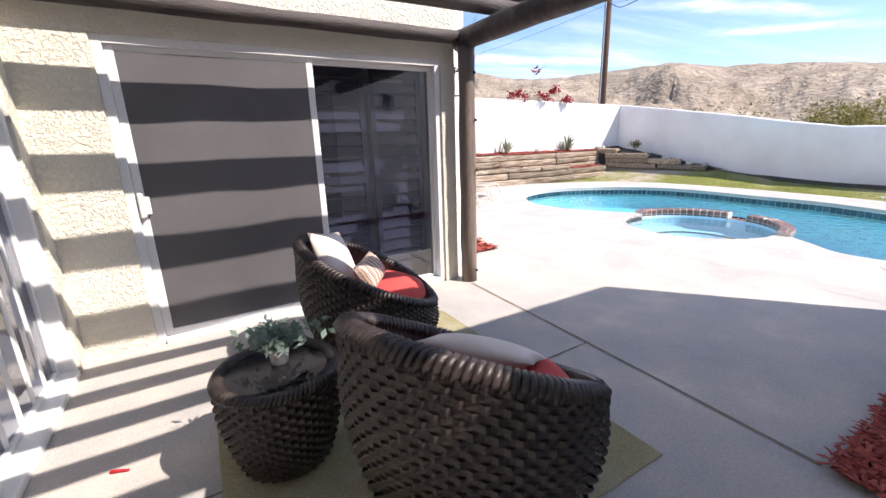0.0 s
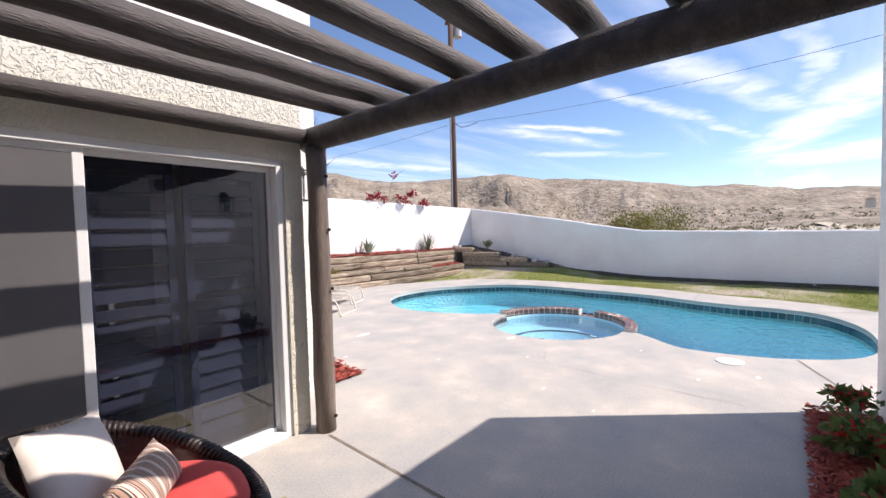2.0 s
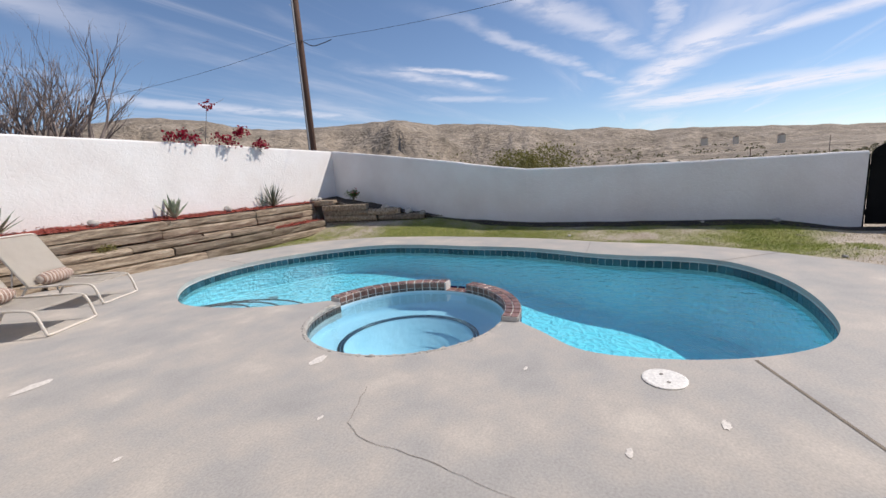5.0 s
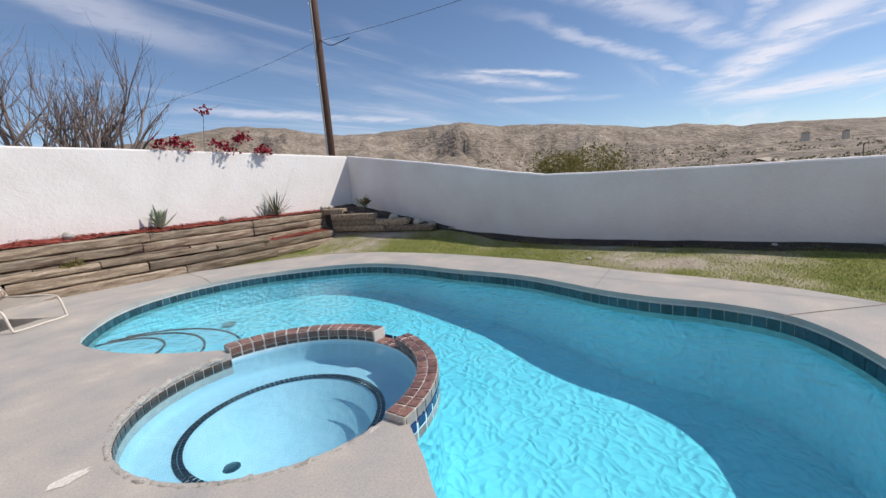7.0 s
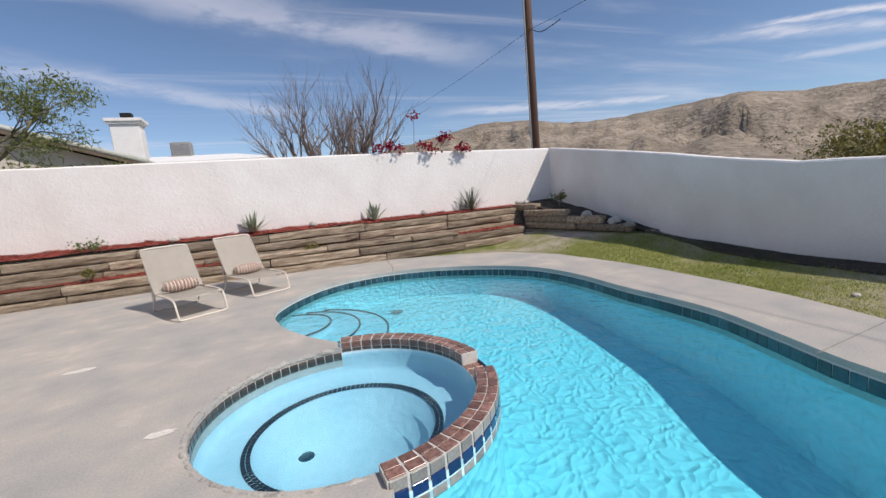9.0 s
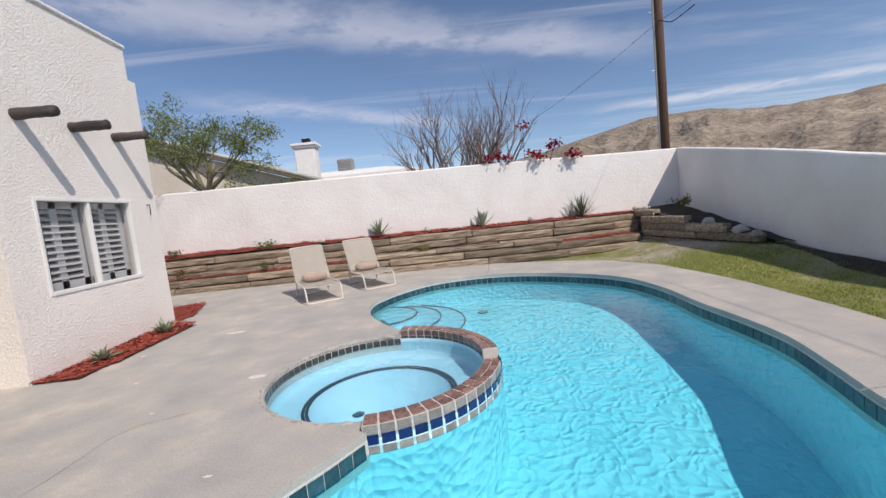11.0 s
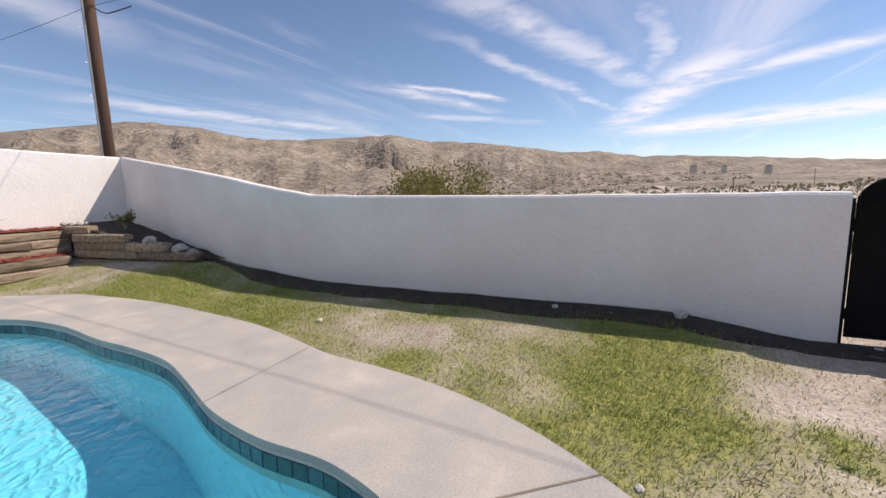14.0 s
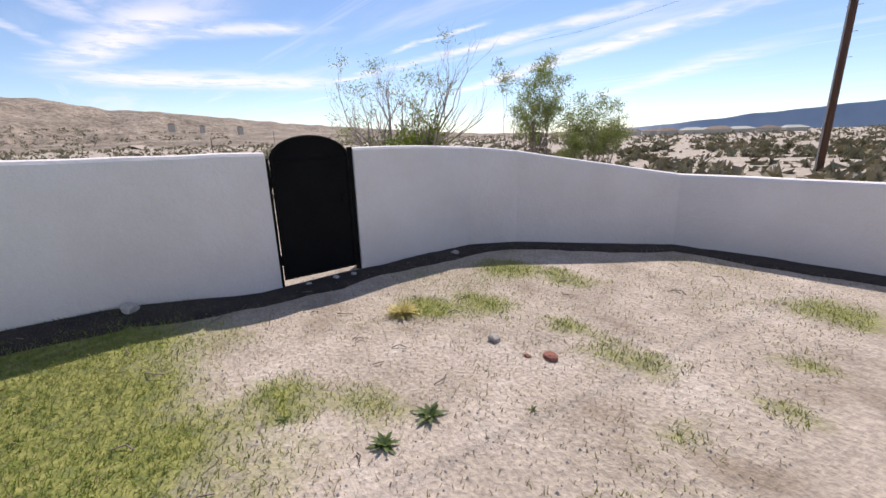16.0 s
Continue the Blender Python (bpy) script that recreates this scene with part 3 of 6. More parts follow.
# rough broken lip of the deck round the spa
bm = bmesh.new()
tube([on_spa(a, R_IN + 0.02, -0.022) + Vector((0, 0, rnd.uniform(-0.006, 0.006))) for a in np.linspace(A1 + 4, 360 + A0 - 3, 90)], [rnd.uniform(0.024, 0.032) for _ in range(90)], 7, bm, wobble=0.25)
structure(part("coping", bm, M["coping_edge"], smooth=True), "chipped rough concrete lip of the spa", "coping")

# ---- pool and spa shells ----
WATER = -0.16


def depth_at(x, y):
    d = 0.42 + 0.16 * max(0, min(1, (3.6 - y) / 3.0)) + 0.38 * max(0, min(1, (1.2 - y) / 4.2))
    return -d - 0.14


POOL_WALL = POOL + [on_spa(a, R_OUT) for a in np.linspace(A0, A1, 36)]
bm = bmesh.new()
top = [bm.verts.new((p.x, p.y, -0.055)) for p in POOL_WALL]
prev = top
cen = Vector((6.4, 0.8, 0))
for k in (0.35, 0.7, 1.0):
    cur = []
    for p in POOL_WALL:
        zb = depth_at(p.x, p.y)
        cur.append(bm.verts.new((p.x, p.y, -0.055 + (zb + 0.055) * k)))
    for i in range(len(cur)):
        bm.faces.new((prev[i - 1], prev[i], cur[i], cur[i - 1]))
    prev = cur
fill = [bm.edges.get((prev[i - 1], prev[i])) for i in range(len(prev))]
bmesh.ops.triangle_fill(bm, use_beauty=True, edges=fill)
floor_faces = [f for f in bm.faces if abs(f.normal.z) > 0.7]
bmesh.ops.subdivide_edges(bm, edges=list({e for f in floor_faces for e in f.edges}), cuts=2, use_grid_fill=True)
for v in bm.verts:
    if v.co.z < -0.4 and not v.is_boundary and all(abs(f.normal.z) > 0.5 for f in v.link_faces):
        v.co.z = depth_at(v.co.x, v.co.y)
bmesh.ops.recalc_face_normals(bm, faces=bm.faces[:])
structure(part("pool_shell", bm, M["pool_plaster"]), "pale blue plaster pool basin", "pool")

# curved entry steps in the shallow end
for i, r in enumerate((0.55, 0.95, 1.35)):
    bm = bmesh.new()
    z1, z0 = -0.24 - 0.09 * i, -0.62
    c = Vector((4.45, 2.85, 0))
    arc = [c + Vector((r * math.cos(a), r * 1.05 * math.sin(a), 0)) for a in np.linspace(radians(-75), radians(85), 28)]
    ring_t = [bm.verts.new((max(4.36, p.x), p.y, z1)) for p in arc]
    ring_b = [bm.verts.new((max(4.36, p.x), p.y, z0)) for p in arc]
    mid = bm.verts.new((4.36, 2.85, z1))
    for a, b, d, e in zip(ring_t, ring_t[1:], ring_b, ring_b[1:]):
        bm.faces.new((a, b, e, d))
        bm.faces.new((mid, a, b))
    structure(part("pool_step", bm, M["spa_plaster"]), "pale curved plaster step under water", "step")
    bm = bmesh.new()
    tube([(max(4.37, p.x), p.y, z1 + 0.004) for p in arc], 0.014, 6, bm)
    structure(part("trim", bm, M["tile_black"]), "dark tile line on the step's edge", "trim")

# spa: wall, bench and floor
bm = bmesh.new()
prof = [(R_IN, -0.055), (R_IN, -0.24), (R_IN - 0.05, -0.285), (0.72, -0.295), (0.67, -0.31), (0.62, -0.46), (0.54, -0.475), (0.50, -0.60), (0.0, -0.62)]
N = 64
rows_v = [[bm.verts.new(on_spa(360 * k / N, r, z)) for k in range(N)] if r else [bm.verts.new(on_spa(0, 0, z))] for r, z in prof]
for a, b in zip(rows_v, rows_v[1:]):
    for k in range(N):
        if len(b) == 1:
            bm.faces.new((a[k], a[(k + 1) % N], b[0]))
        else:
            bm.faces.new((a[k], a[(k + 1) % N], b[(k + 1) % N], b[k]))
bmesh.ops.recalc_face_normals(bm, faces=bm.faces[:])
spa = structure(part("spa_shell", bm, M["spa_plaster"], smooth=True), "round pale plaster spa basin with a bench", "spa")

# raised curved wall between the spa and the pool, with a low spillway
NOTCH = (-15.0, 2.0)
ring = thing("spa_wall", "curved raised spa wall clad in brown and blue tiles", "wall", kind="structure")
bm = bmesh.new()
for lo, hi, zt in ((A0, NOTCH[0], 0.044), (NOTCH[0], NOTCH[1], -0.062), (NOTCH[1], A1, 0.044)):
    angs = np.linspace(lo, hi, max(6, int((hi - lo) / 4)))
    q = [[bm.verts.new(on_spa(a, r, z)) for r, z in ((R_IN + 0.006, -0.5), (R_IN + 0.006, zt), (R_OUT - 0.006, zt), (R_OUT - 0.006, -1.2))] for a in angs]
    for a, b in zip(q, q[1:]):
        for k in range(3):
            bm.faces.new((a[k], b[k], b[k + 1], a[k + 1]))
    bm.faces.new(q[0])
    bm.faces.new(q[-1][::-1])
bmesh.ops.recalc_face_normals(bm, faces=bm.faces[:])
part("core", bm, M["grout"], ring, "white grout")

# water
bm = bmesh.new()
vs, es = ring_edges(bm, POOL_WALL, WATER)
bmesh.ops.triangle_fill(bm, use_beauty=True, edges=es)
for f in bm.faces:
    if f.normal.z < 0:
        f.normal_flip()
structure(part("water", bm, M["pool_water"]), "clear rippled turquoise pool water", "water")
bm = bmesh.new()
vs, es = ring_edges(bm, [on_spa(a, R_IN) for a in np.linspace(0, 354, 60)], -0.08)
bm.faces.new(vs)
structure(part("water", bm, M["spa_water"]), "clear still spa water", "water")

# ---- boundary walls ----
def yard_wall(name, pts, label, thick=0.17, mat_name="wall_paint"):
    """A plastered garden wall with a slightly uneven rounded top; pts are x, y and the height of the top."""
    dense = []
    for a, b in zip(pts, pts[1:]):
        n = max(2, int(math.dist(a[:2], b[:2]) / 0.35))
        dense += [Vector(a).lerp(Vector(b), i / n) for i in range(n)]
    dense.append(Vector(pts[-1]))
    bm = bmesh.new()
    rows = []
    for i, p in enumerate(dense):
        d = (dense[min(i + 1, len(dense) - 1)] - dense[max(i - 1, 0)])
        d.z = 0
        d.normalize()
        out = Vector((-d.y, d.x, 0))
        h = p.z + 0.012 * noise.noise(Vector((p.x * 1.7, p.y * 1.7, 5)))
        prof = [(0, -0.4), (0, h * 0.5), (0.0, h - 0.035), (0.018, h - 0.01), (0.05, h), (thick - 0.05, h), (thick - 0.018, h - 0.01), (thick, h - 0.035), (thick, -0.4)]
        rows.append([bm.verts.new((p.x + out.x * o, p.y + out.y * o, z)) for o, z in prof])
    for a, b in zip(rows, rows[1:]):
        for k in range(len(a) - 1):
            bm.faces.new((a[k], b[k], b[k + 1], a[k + 1]))
    bm.faces.new(rows[0])
    bm.faces.new(rows[-1][::-1])
    bmesh.ops.recalc_face_normals(bm, faces=bm.faces[:])
    return structure(part(name, bm, M[mat_name], smooth=False), label, "wall")


yard_wall("wall_north", [(12.16, 7.0, 2.44), (7.0, 7.26, 2.57), (-3.0, 7.75, 2.70), (-10.0, 8.1, 2.75)][::-1], "white stucco garden wall behind the planted terrace")
yard_wall("wall_east", [(12.16, 7.0, 2.44), (11.65, 3.7, 1.97), (11.25, 1.0, 1.53), (11.14, 0.25, 1.43), (11.13, -0.6, 1.395), (11.14, -3.0, 1.35), (11.14, -5.87, 1.32)], "white stucco garden wall with a sloping top")
yard_wall("wall_east", [(11.14, -6.79, 1.34), (11.14, -7.7, 1.33), (11.12, -8.45, 1.29), (10.75, -9.0, 1.22), (9.25, -10.42, 0.88), (7.3, -10.6, 0.87), (1.0, -11.2, 0.87), (-6.0, -11.6, 0.87)], "white stucco garden wall turning past the gate")

# ---- the house ----
HOUSE_AT = Vector((0.135, -0.135, 0.0))


def settle(earlier):
    """Set down everything built since at the house's place in the yard."""
    for ob in scene.objects:
        if ob not in earlier and ob.parent is None:
            ob.matrix_basis = Matrix.Translation(HOUSE_AT) @ ob.matrix_basis


standing = set(scene.objects)


def blocks(name, boxes, material, label, category="wall"):
    bm = bmesh.new()
    for lo, hi in boxes:
        slab(lo, hi, 0.0, bm)
    return structure(part(name, bm, material), label, category)


blocks("wall_patio", [((-3.1, 0.0, -0.1), (-2.42, 0.2, 2.75)), ((0.02, 0.0, -0.1), (0.16, 0.2, 2.75)), ((-2.42, 0.0, 2.07), (0.02, 0.2, 2.75)), ((-0.04, 0.2, -0.1), (0.16, 0.65, 2.75))], M["house_stucco"], "cream textured stucco wall round the patio door")
blocks("wall_tall", [((-6.0, 0.65, -0.1), (0.70, 0.85, 4.5)), ((0.5, 0.85, -0.1), (0.70, 1.08, 4.5)), ((0.5, 2.64, -0.1), (0.70, 3.06, 4.5)), ((0.5, 1.08, -0.1), (0.70, 2.64, 0.91)), ((0.5, 1.08, 2.09), (0.70, 2.64, 4.5)), ((0.5, 3.06, -0.1), (0.70, 3.22, 4.02)), ((-6.0, 3.06, -0.1), (0.5, 3.22, 4.02)), ((-6.0, 0.85, -0.1), (-5.8, 3.06, 4.5))], M["white_stucco"], "white textured stucco wall of the tall house wing")
blocks("wall_west", [((-3.1, -0.14, -0.1), (-2.82, 0.0, 2.75)), ((-3.1, -6.4, -0.1), (-2.82, -2.61, 2.75)), ((-3.1, -2.61, 2.07), (-2.82, -0.14, 2.75)), ((-5.4, -6.4, -0.1), (-5.2, 0.65, 2.75))], M["house_stucco"], "cream stucco wall with a second patio door")
blocks("wall_wing", [((0.1, -6.4, -0.1), (3.12, -3.38, 3.5)), ((-2.9, -6.6, -0.1), (0.1, -6.4, 2.75))], M["white_stucco"], "white stucco wing of the house beside the flower bed")
blocks("roof", [((-5.4, -0.0, 2.62), (-0.05, 0.64, 2.70)), ((-5.2, -6.4, 2.55), (-3.1, 0.0, 2.62)), ((-5.8, 0.86, 4.3), (0.5, 3.05, 4.36))], M["roof_white"], "flat roof slab", "roof")
blocks("floor", [((-5.2, -6.2, -0.12), (-2.9, 0.6, -0.004)), ((-2.9, 0.2, -0.12), (-0.04, 0.65, -0.004)), ((-5.8, 0.85, -0.12), (0.5, 3.06, -0.004))], M["room_dark"], "dark indoor floor", "floor")
bm = bmesh.new()
slab((0.47, 0.63, 4.5), (0.73, 3.09, 4.55), 0.012, bm)
structure(part("trim", bm, M["cap_paint"]), "white metal cap along the parapet", "trim")


def sliding_door(name, label, at, turn, width, height, screen_left):
    """Two leaves in an aluminium frame; origin at the lower left of the opening, width along x."""
    d = thing(name, label, "door", at, turn, kind="structure")
    f = 0.055
    bm = bmesh.new()
    slab((0, 0.02, 0.0), (f, 0.15, height), 0.004, bm)
    slab((width - f, 0.02, 0.0), (width, 0.15, height), 0.004, bm)
    slab((f, 0.02, height - f), (width - f, 0.15, height), 0.004, bm)
    slab((f, 0.0, 0.0), (width - f, 0.17, 0.045), 0.004, bm)
    part("door_frame", bm, M["aluminium"], d)
    mid = width * 0.53
    for nm, x0, x1, y0 in (("sliding_leaf", f, mid + 0.03, 0.045), ("fixed_leaf", mid - 0.03, width - f, 0.095)):
        bm = bmesh.new()
        s = 0.05 if nm == "sliding_leaf" else 0.03
        slab((x0, y0, 0.045), (x0 + s, y0 + 0.04, height - f), 0.004, bm)
        slab((x1 - s, y0, 0.045), (x1, y0 + 0.04, height - f), 0.004, bm)
        slab((x0 + s, y0, 0.045), (x1 - s, y0 + 0.04, 0.045 + s), 0.004, bm)
        slab((x0 + s, y0, height - f - 0.035), (x1 - s, y0 + 0.04, height - f), 0.004, bm)
        leaf = part(nm, bm, M["aluminium"], d)
        bm = bmesh.new()
        bm.faces.new([bm.verts.new(q) for q in ((x0 + s, y0 + 0.02, 0.045 + s), (x1 - s, y0 + 0.02, 0.045 + s), (x1 - s, y0 + 0.02, height - f - 0.035), (x0 + s, y0 + 0.02, height - f - 0.035))])
        part("pane", bm, M["door_glass"], leaf, "dark tinted glass")
        if nm == "sliding_leaf":
            bm = bmesh.new()
            slab((x0 + 0.008, y0 - 0.045, 0.93), (x0 + 0.042, y0 - 0.005, 1.10), 0.008, bm)
            slab((x0 + 0.012, y0 - 0.03, 0.95), (x0 + 0.075, y0 - 0.012, 1.07), 0.006, bm)
            part("door_handle", bm, M["cover_white"], leaf, "white pull handle")
            if screen_left:
                bm = bmesh.new()
                slab((x0 + s, y0 + 0.004, 0.045 + s), (x1 - s, y0 + 0.008, height - f - 0.035), 0, bm)
                part("shade_cloth", bm, M["shade_cloth"], leaf, "grey woven shade cloth")
    return d


M["shade_cloth"] = mat("shade_cloth", [(0.105, 0.10, 0.105), (0.13, 0.125, 0.13)], 2, 0.45, 0.1, 300, grain=0.12)
door_a = sliding_door("door_1", "closed aluminium sliding patio door with dark tinted glass", (-2.42, 0.0, 0.0), 0, 2.44, 2.07, True)
door_b = sliding_door("door_2", "white framed sliding patio door in the side wall", (-2.82, -2.61, 0.0), 90, 2.47, 2.07, False)
# louvred shutters behind the fixed leaf
sh = thing("interior_shutter", "grey louvred shutter panels behind the door glass", "shutter", (0, 0, 0))
for x0, x1 in ((-1.10, -0.62), (-0.57, -0.06)):
    bm = bmesh.new()
    for a, b in (((x0, 0.26, 0.03), (x0 + 0.05, 0.29, 2.0)), ((x1 - 0.05, 0.26, 0.03), (x1, 0.29, 2.0)), ((x0, 0.26, 0.03), (x1, 0.29, 0.12)), ((x0, 0.26, 1.02), (x1, 0.29, 1.09)), ((x0, 0.26, 1.93), (x1, 0.29, 2.0))):
        slab(a, b, 0.003, bm)
    pf = part("shutter_frame", bm, M["blind_grey"], sh)
    for k in range(16):
        z = 0.17 + k * 0.112
        if 0.98 < z < 1.13:
            continue
        bm = bmesh.new()
        bmesh.ops.create_cube(bm, size=1, matrix=pose((x0 + x1) / 2, 0.275, z, 74, 0, 0) @ Matrix.Diagonal((x1 - x0 - 0.1, 0.098, 0.008, 1)))
        part("slat", bm, M["blind_grey"], pf)
# light curtain behind the side door
bm = bmesh.new()
n = 60
cv = [[bm.verts.new((-2.95 + 0.025 * math.sin(k * 1.3), -2.6 + 2.45 * k / n, z)) for k in range(n + 1)] for z in (0.02, 2.05)]
for k in range(n):
    bm.faces.new((cv[0][k], cv[0][k + 1], cv[1][k + 1], cv[1][k]))
tagged(part("curtain", bm, M["shutter_white"]), "pale curtain hanging behind the side patio door", "curtain")

# window with white plantation shutters
win = thing("window_1", "white framed sliding window with plantation shutters", "window", kind="structure")
y0, y1, z0, z1 = 1.08, 2.64, 0.91, 2.09
bm = bmesh.new()
for a, b in (((0.60, y0, z0), (0.712, y0 + 0.04, z1)), ((0.60, y1 - 0.04, z0), (0.712, y1, z1)), ((0.60, y0 + 0.04, z1 - 0.04), (0.712, y1 - 0.04, z1)), ((0.60, y0 + 0.04, z0), (0.715, y1 - 0.04, z0 + 0.045)), ((0.61, 1.84, z0 + 0.045), (0.70, 1.885, z1 - 0.04))):
    slab(a, b, 0.004, bm)
part("window_frame", bm, M["shutter_white"], win)
for a, b in ((y0 + 0.04, 1.84), (1.885, y1 - 0.04)):
    bm = bmesh.new()
    bm.faces.new([bm.verts.new(q) for q in ((0.65, a, z0 + 0.045), (0.65, b, z0 + 0.045), (0.65, b, z1 - 0.04), (0.65, a, z1 - 0.04))])
    part("pane", bm, M["window_glass"], win, "clear glass")
    bm = bmesh.new()
    for p, q in (((0.53, a, z0 + 0.03), (0.56, a + 0.09, z1)), ((0.53, b - 0.09, z0 + 0.03), (0.56, b, z1)), ((0.53, a, z0), (0.56, b, z0 + 0.14)), ((0.53, a, z1 - 0.12), (0.56, b, z1))):
        slab(p, q, 0.003, bm)
    if a < 1.5:
        slab((0.53, a + 0.30, z0 + 0.03), (0.56, a + 0.40, z1), 0.003, bm)
    else:
        slab((0.53, a + 0.30, z0 + 0.03), (0.56, a + 0.40, z1), 0.003, bm)
    shp = part("shutter_panel", bm, M["shutter_white"], win)
    for k in range(11):
        bm = bmesh.new()
        bmesh.ops.create_cube(bm, size=1, matrix=pose(0.545, (a + b) / 2, z0 + 0.19 + k * 0.083, 0, 38, 0) @ Matrix.Diagonal((0.075, b - a - 0.18, 0.008, 1)))
        part("slat", bm, M["shutter_white"], shp)


# ---- pergola and roof logs ----
def log(p, q, r0, r1, bend=0.012, sides=12):
    p, q = Vector(p), Vector(q)
    n = 10
    pts = [p.lerp(q, i / n) + Vector((rnd.uniform(-bend, bend) * 0.5, rnd.uniform(-bend, bend) * 0.5, rnd.uniform(-bend, bend) * 0.5)) for i in range(n + 1)]
    return tube(pts, [r0 + (r1 - r0) * i / n + rnd.uniform(-0.004, 0.004) for i in range(n + 1)], sides, wobble=0.03)


perg = thing("pergola", "dark stained round log pergola over the patio", "pergola")
po = part("post", log((0.23, -0.10, 0.0), (0.23, -0.10, 2.17), 0.078, 0.074, 0.006, 14), M["post_wood"], perg, "weathered brown log post", True)
for z, k in ((0.12, 0.0), (1.10, 0.01), (1.95, -0.01), (1.55, 0.0)):
    bm = bmesh.new()
    tube([(0.262 + k, -0.18, z), (0.262 + k, -0.192, z)], 0.013, 8, bm)
    part("bolt", bm, M["black_iron"], po, "dark bolt head")
part("beam", log((0.23, 0.02, 2.235), (0.235, -3.38, 2.24), 0.090, 0.088, 0.008, 14), M["log_dark"], perg, "", True)
part("ledger", log((-2.80, -0.065, 2.245), (0.16, -0.065, 2.245), 0.055, 0.055, 0.006), M["log_dark"], perg, "", True)
for k in range(1, 18):
    y = -0.10 - 0.345 * k
    x1 = 0.52 + rnd.uniform(-0.06, 0.06) if y > -3.3 else 0.11
    part("rafter", log((-2.81, y + rnd.uniform(-0.02, 0.02), 2.405), (x1, y + rnd.uniform(-0.02, 0.02), 2.405), 0.072, 0.066, 0.012), M["log_dark"], perg, "", True)
for y in (1.07, 1.82, 2.55):
    tagged(part("roof_log", log((0.52, y, 3.03), (1.17, y, 3.02), 0.066, 0.062, 0.004), M["log_dark"], None, "", True), "short dark log end projecting from the white wall", "log", "logs on the house wall")


def lantern(at, turn):
    """Open black box lantern on a wall arm; the wall is behind it at y = 0."""
    t = thing("wall_lantern", "black open-frame outdoor lantern with glass cylinder", "lamp", at, turn, "wall lanterns")
    bm = bmesh.new()
    slab((-0.045, -0.012, -0.02), (0.045, 0.0, 0.15), 0.004, bm)
    part("backplate", bm, M["black_iron"], t)
    bm = bmesh.new()
    tube([(0, -0.01, 0.11), (0, -0.06, 0.125), (0, -0.12, 0.115)], 0.008, 7, bm)
    part("arm", bm, M["black_iron"], t)
    bm = bmesh.new()
    w, zt, zb, c = 0.062, 0.05, -0.19, -0.12
    for sx in (-1, 1):
        for sy in (-1, 1):
            tube([(sx * w, c + sy * w, zb), (sx * w, c + sy * w, zt)], 0.006, 4, bm)
            tube([(sx * w, c + sy * w, zt), (sx * 0.02, c + sy * 0.02, 0.09)], 0.006, 4, bm)
    for z in (zb, zt):
        for s in (-1, 1):
            tube([(-w, c + s * w, z), (w, c + s * w, z)], 0.006, 4, bm)
            tube([(s * w, c - w, z), (s * w, c + w, z)], 0.006, 4, bm)
    part("frame", bm, M["black_iron"], t)
    bm = bmesh.new()
    tube([(0, c, 0.03), (0, c, 0.09), (0, c, 0.12)], [0.04, 0.034, 0.012], 12, bm)
    part("cap", bm, M["black_iron"], t)
    bm = bmesh.new()
    tube([(0, c, -0.14), (0, c, 0.03)], 0.034, 14, bm)
    part("glass_cylinder", bm, M["window_glass"], t, "clear glass cylinder", True)
    bm = bmesh.new()
    bmesh.ops.create_uvsphere(bm, u_segments=10, v_segments=8, radius=0.02, matrix=Matrix.Translation((0, c, -0.03)))
    part("bulb", bm, M["lamp_glass"], t, "white bulb", True)
    return t


lantern((0.47, 0.65, 2.02), 0)
lantern((1.02, -3.38, 2.04), 180)

# hose hook on the tall wall
bm = bmesh.new()
tube([(0.70, 3.0, 2.02), (0.745, 3.0, 2.03), (0.75, 3.0, 1.96), (0.74, 3.0, 1.86)], 0.008, 6, bm)
tagged(part("wall_hook", bm, M["black_iron"]), "small bent dark iron hook on the white wall", "hook")

settle(standing)

# ---- gate ----
gate = thing("gate", "closed black metal garden gate with an arched top", "gate", (11.2, -6.33, -0.02))
bm = bmesh.new()
out = [(-0.40, 0.04), (0.40, 0.04), (0.40, 1.26)] + [(0.40 * math.cos(a), 1.26 + 0.22 * math.sin(a)) for a in np.linspace(0.12, math.pi - 0.12, 18)] + [(-0.40, 1.26)]
fa = [bm.verts.new((-0.012, y, z)) for y, z in out]
fb = [bm.verts.new((0.012, y, z)) for y, z in out]
bm.faces.new(fa)
bm.faces.new(fb[::-1])
for i in range(len(out)):
    bm.faces.new((fa[i - 1], fa[i], fb[i], fb[i - 1]))
bmesh.ops.recalc_face_normals(bm, faces=bm.faces[:])
part("panel", bm, M["gate_black"], gate, "solid black sheet")
bm = bmesh.new()
tube([(-0.018, y, z) for y, z in out] + [(-0.018, *out[0])], 0.016, 6, bm)
tube([(-0.018, -0.4, 1.25), (-0.018, 0.4, 1.25)], 0.012, 6, bm)
part("gate_frame", bm, M["gate_black"], gate)
for s, h in ((-1, 1.36), (1, 1.28)):
    bm = bmesh.new()
    slab((-0.03, s * 0.445 - 0.022, -0.05), (0.03, s * 0.445 + 0.022, h), 0.004, bm)
    gp = part("gate_post", bm, M["gate_black"], gate)
    if s > 0:
        for z in (0.25, 1.05):
            bm = bmesh.new()
            tube([(-0.03, 0.415, z - 0.05), (-0.03, 0.415, z + 0.05)], 0.014, 8, bm)
            part("hinge", bm, M["gate_black"], gp)
bm = bmesh.new()
slab((-0.035, -0.37, 0.78), (-0.012, -0.30, 0.86), 0.004, bm)
part("latch", bm, M["gate_black"], gate)


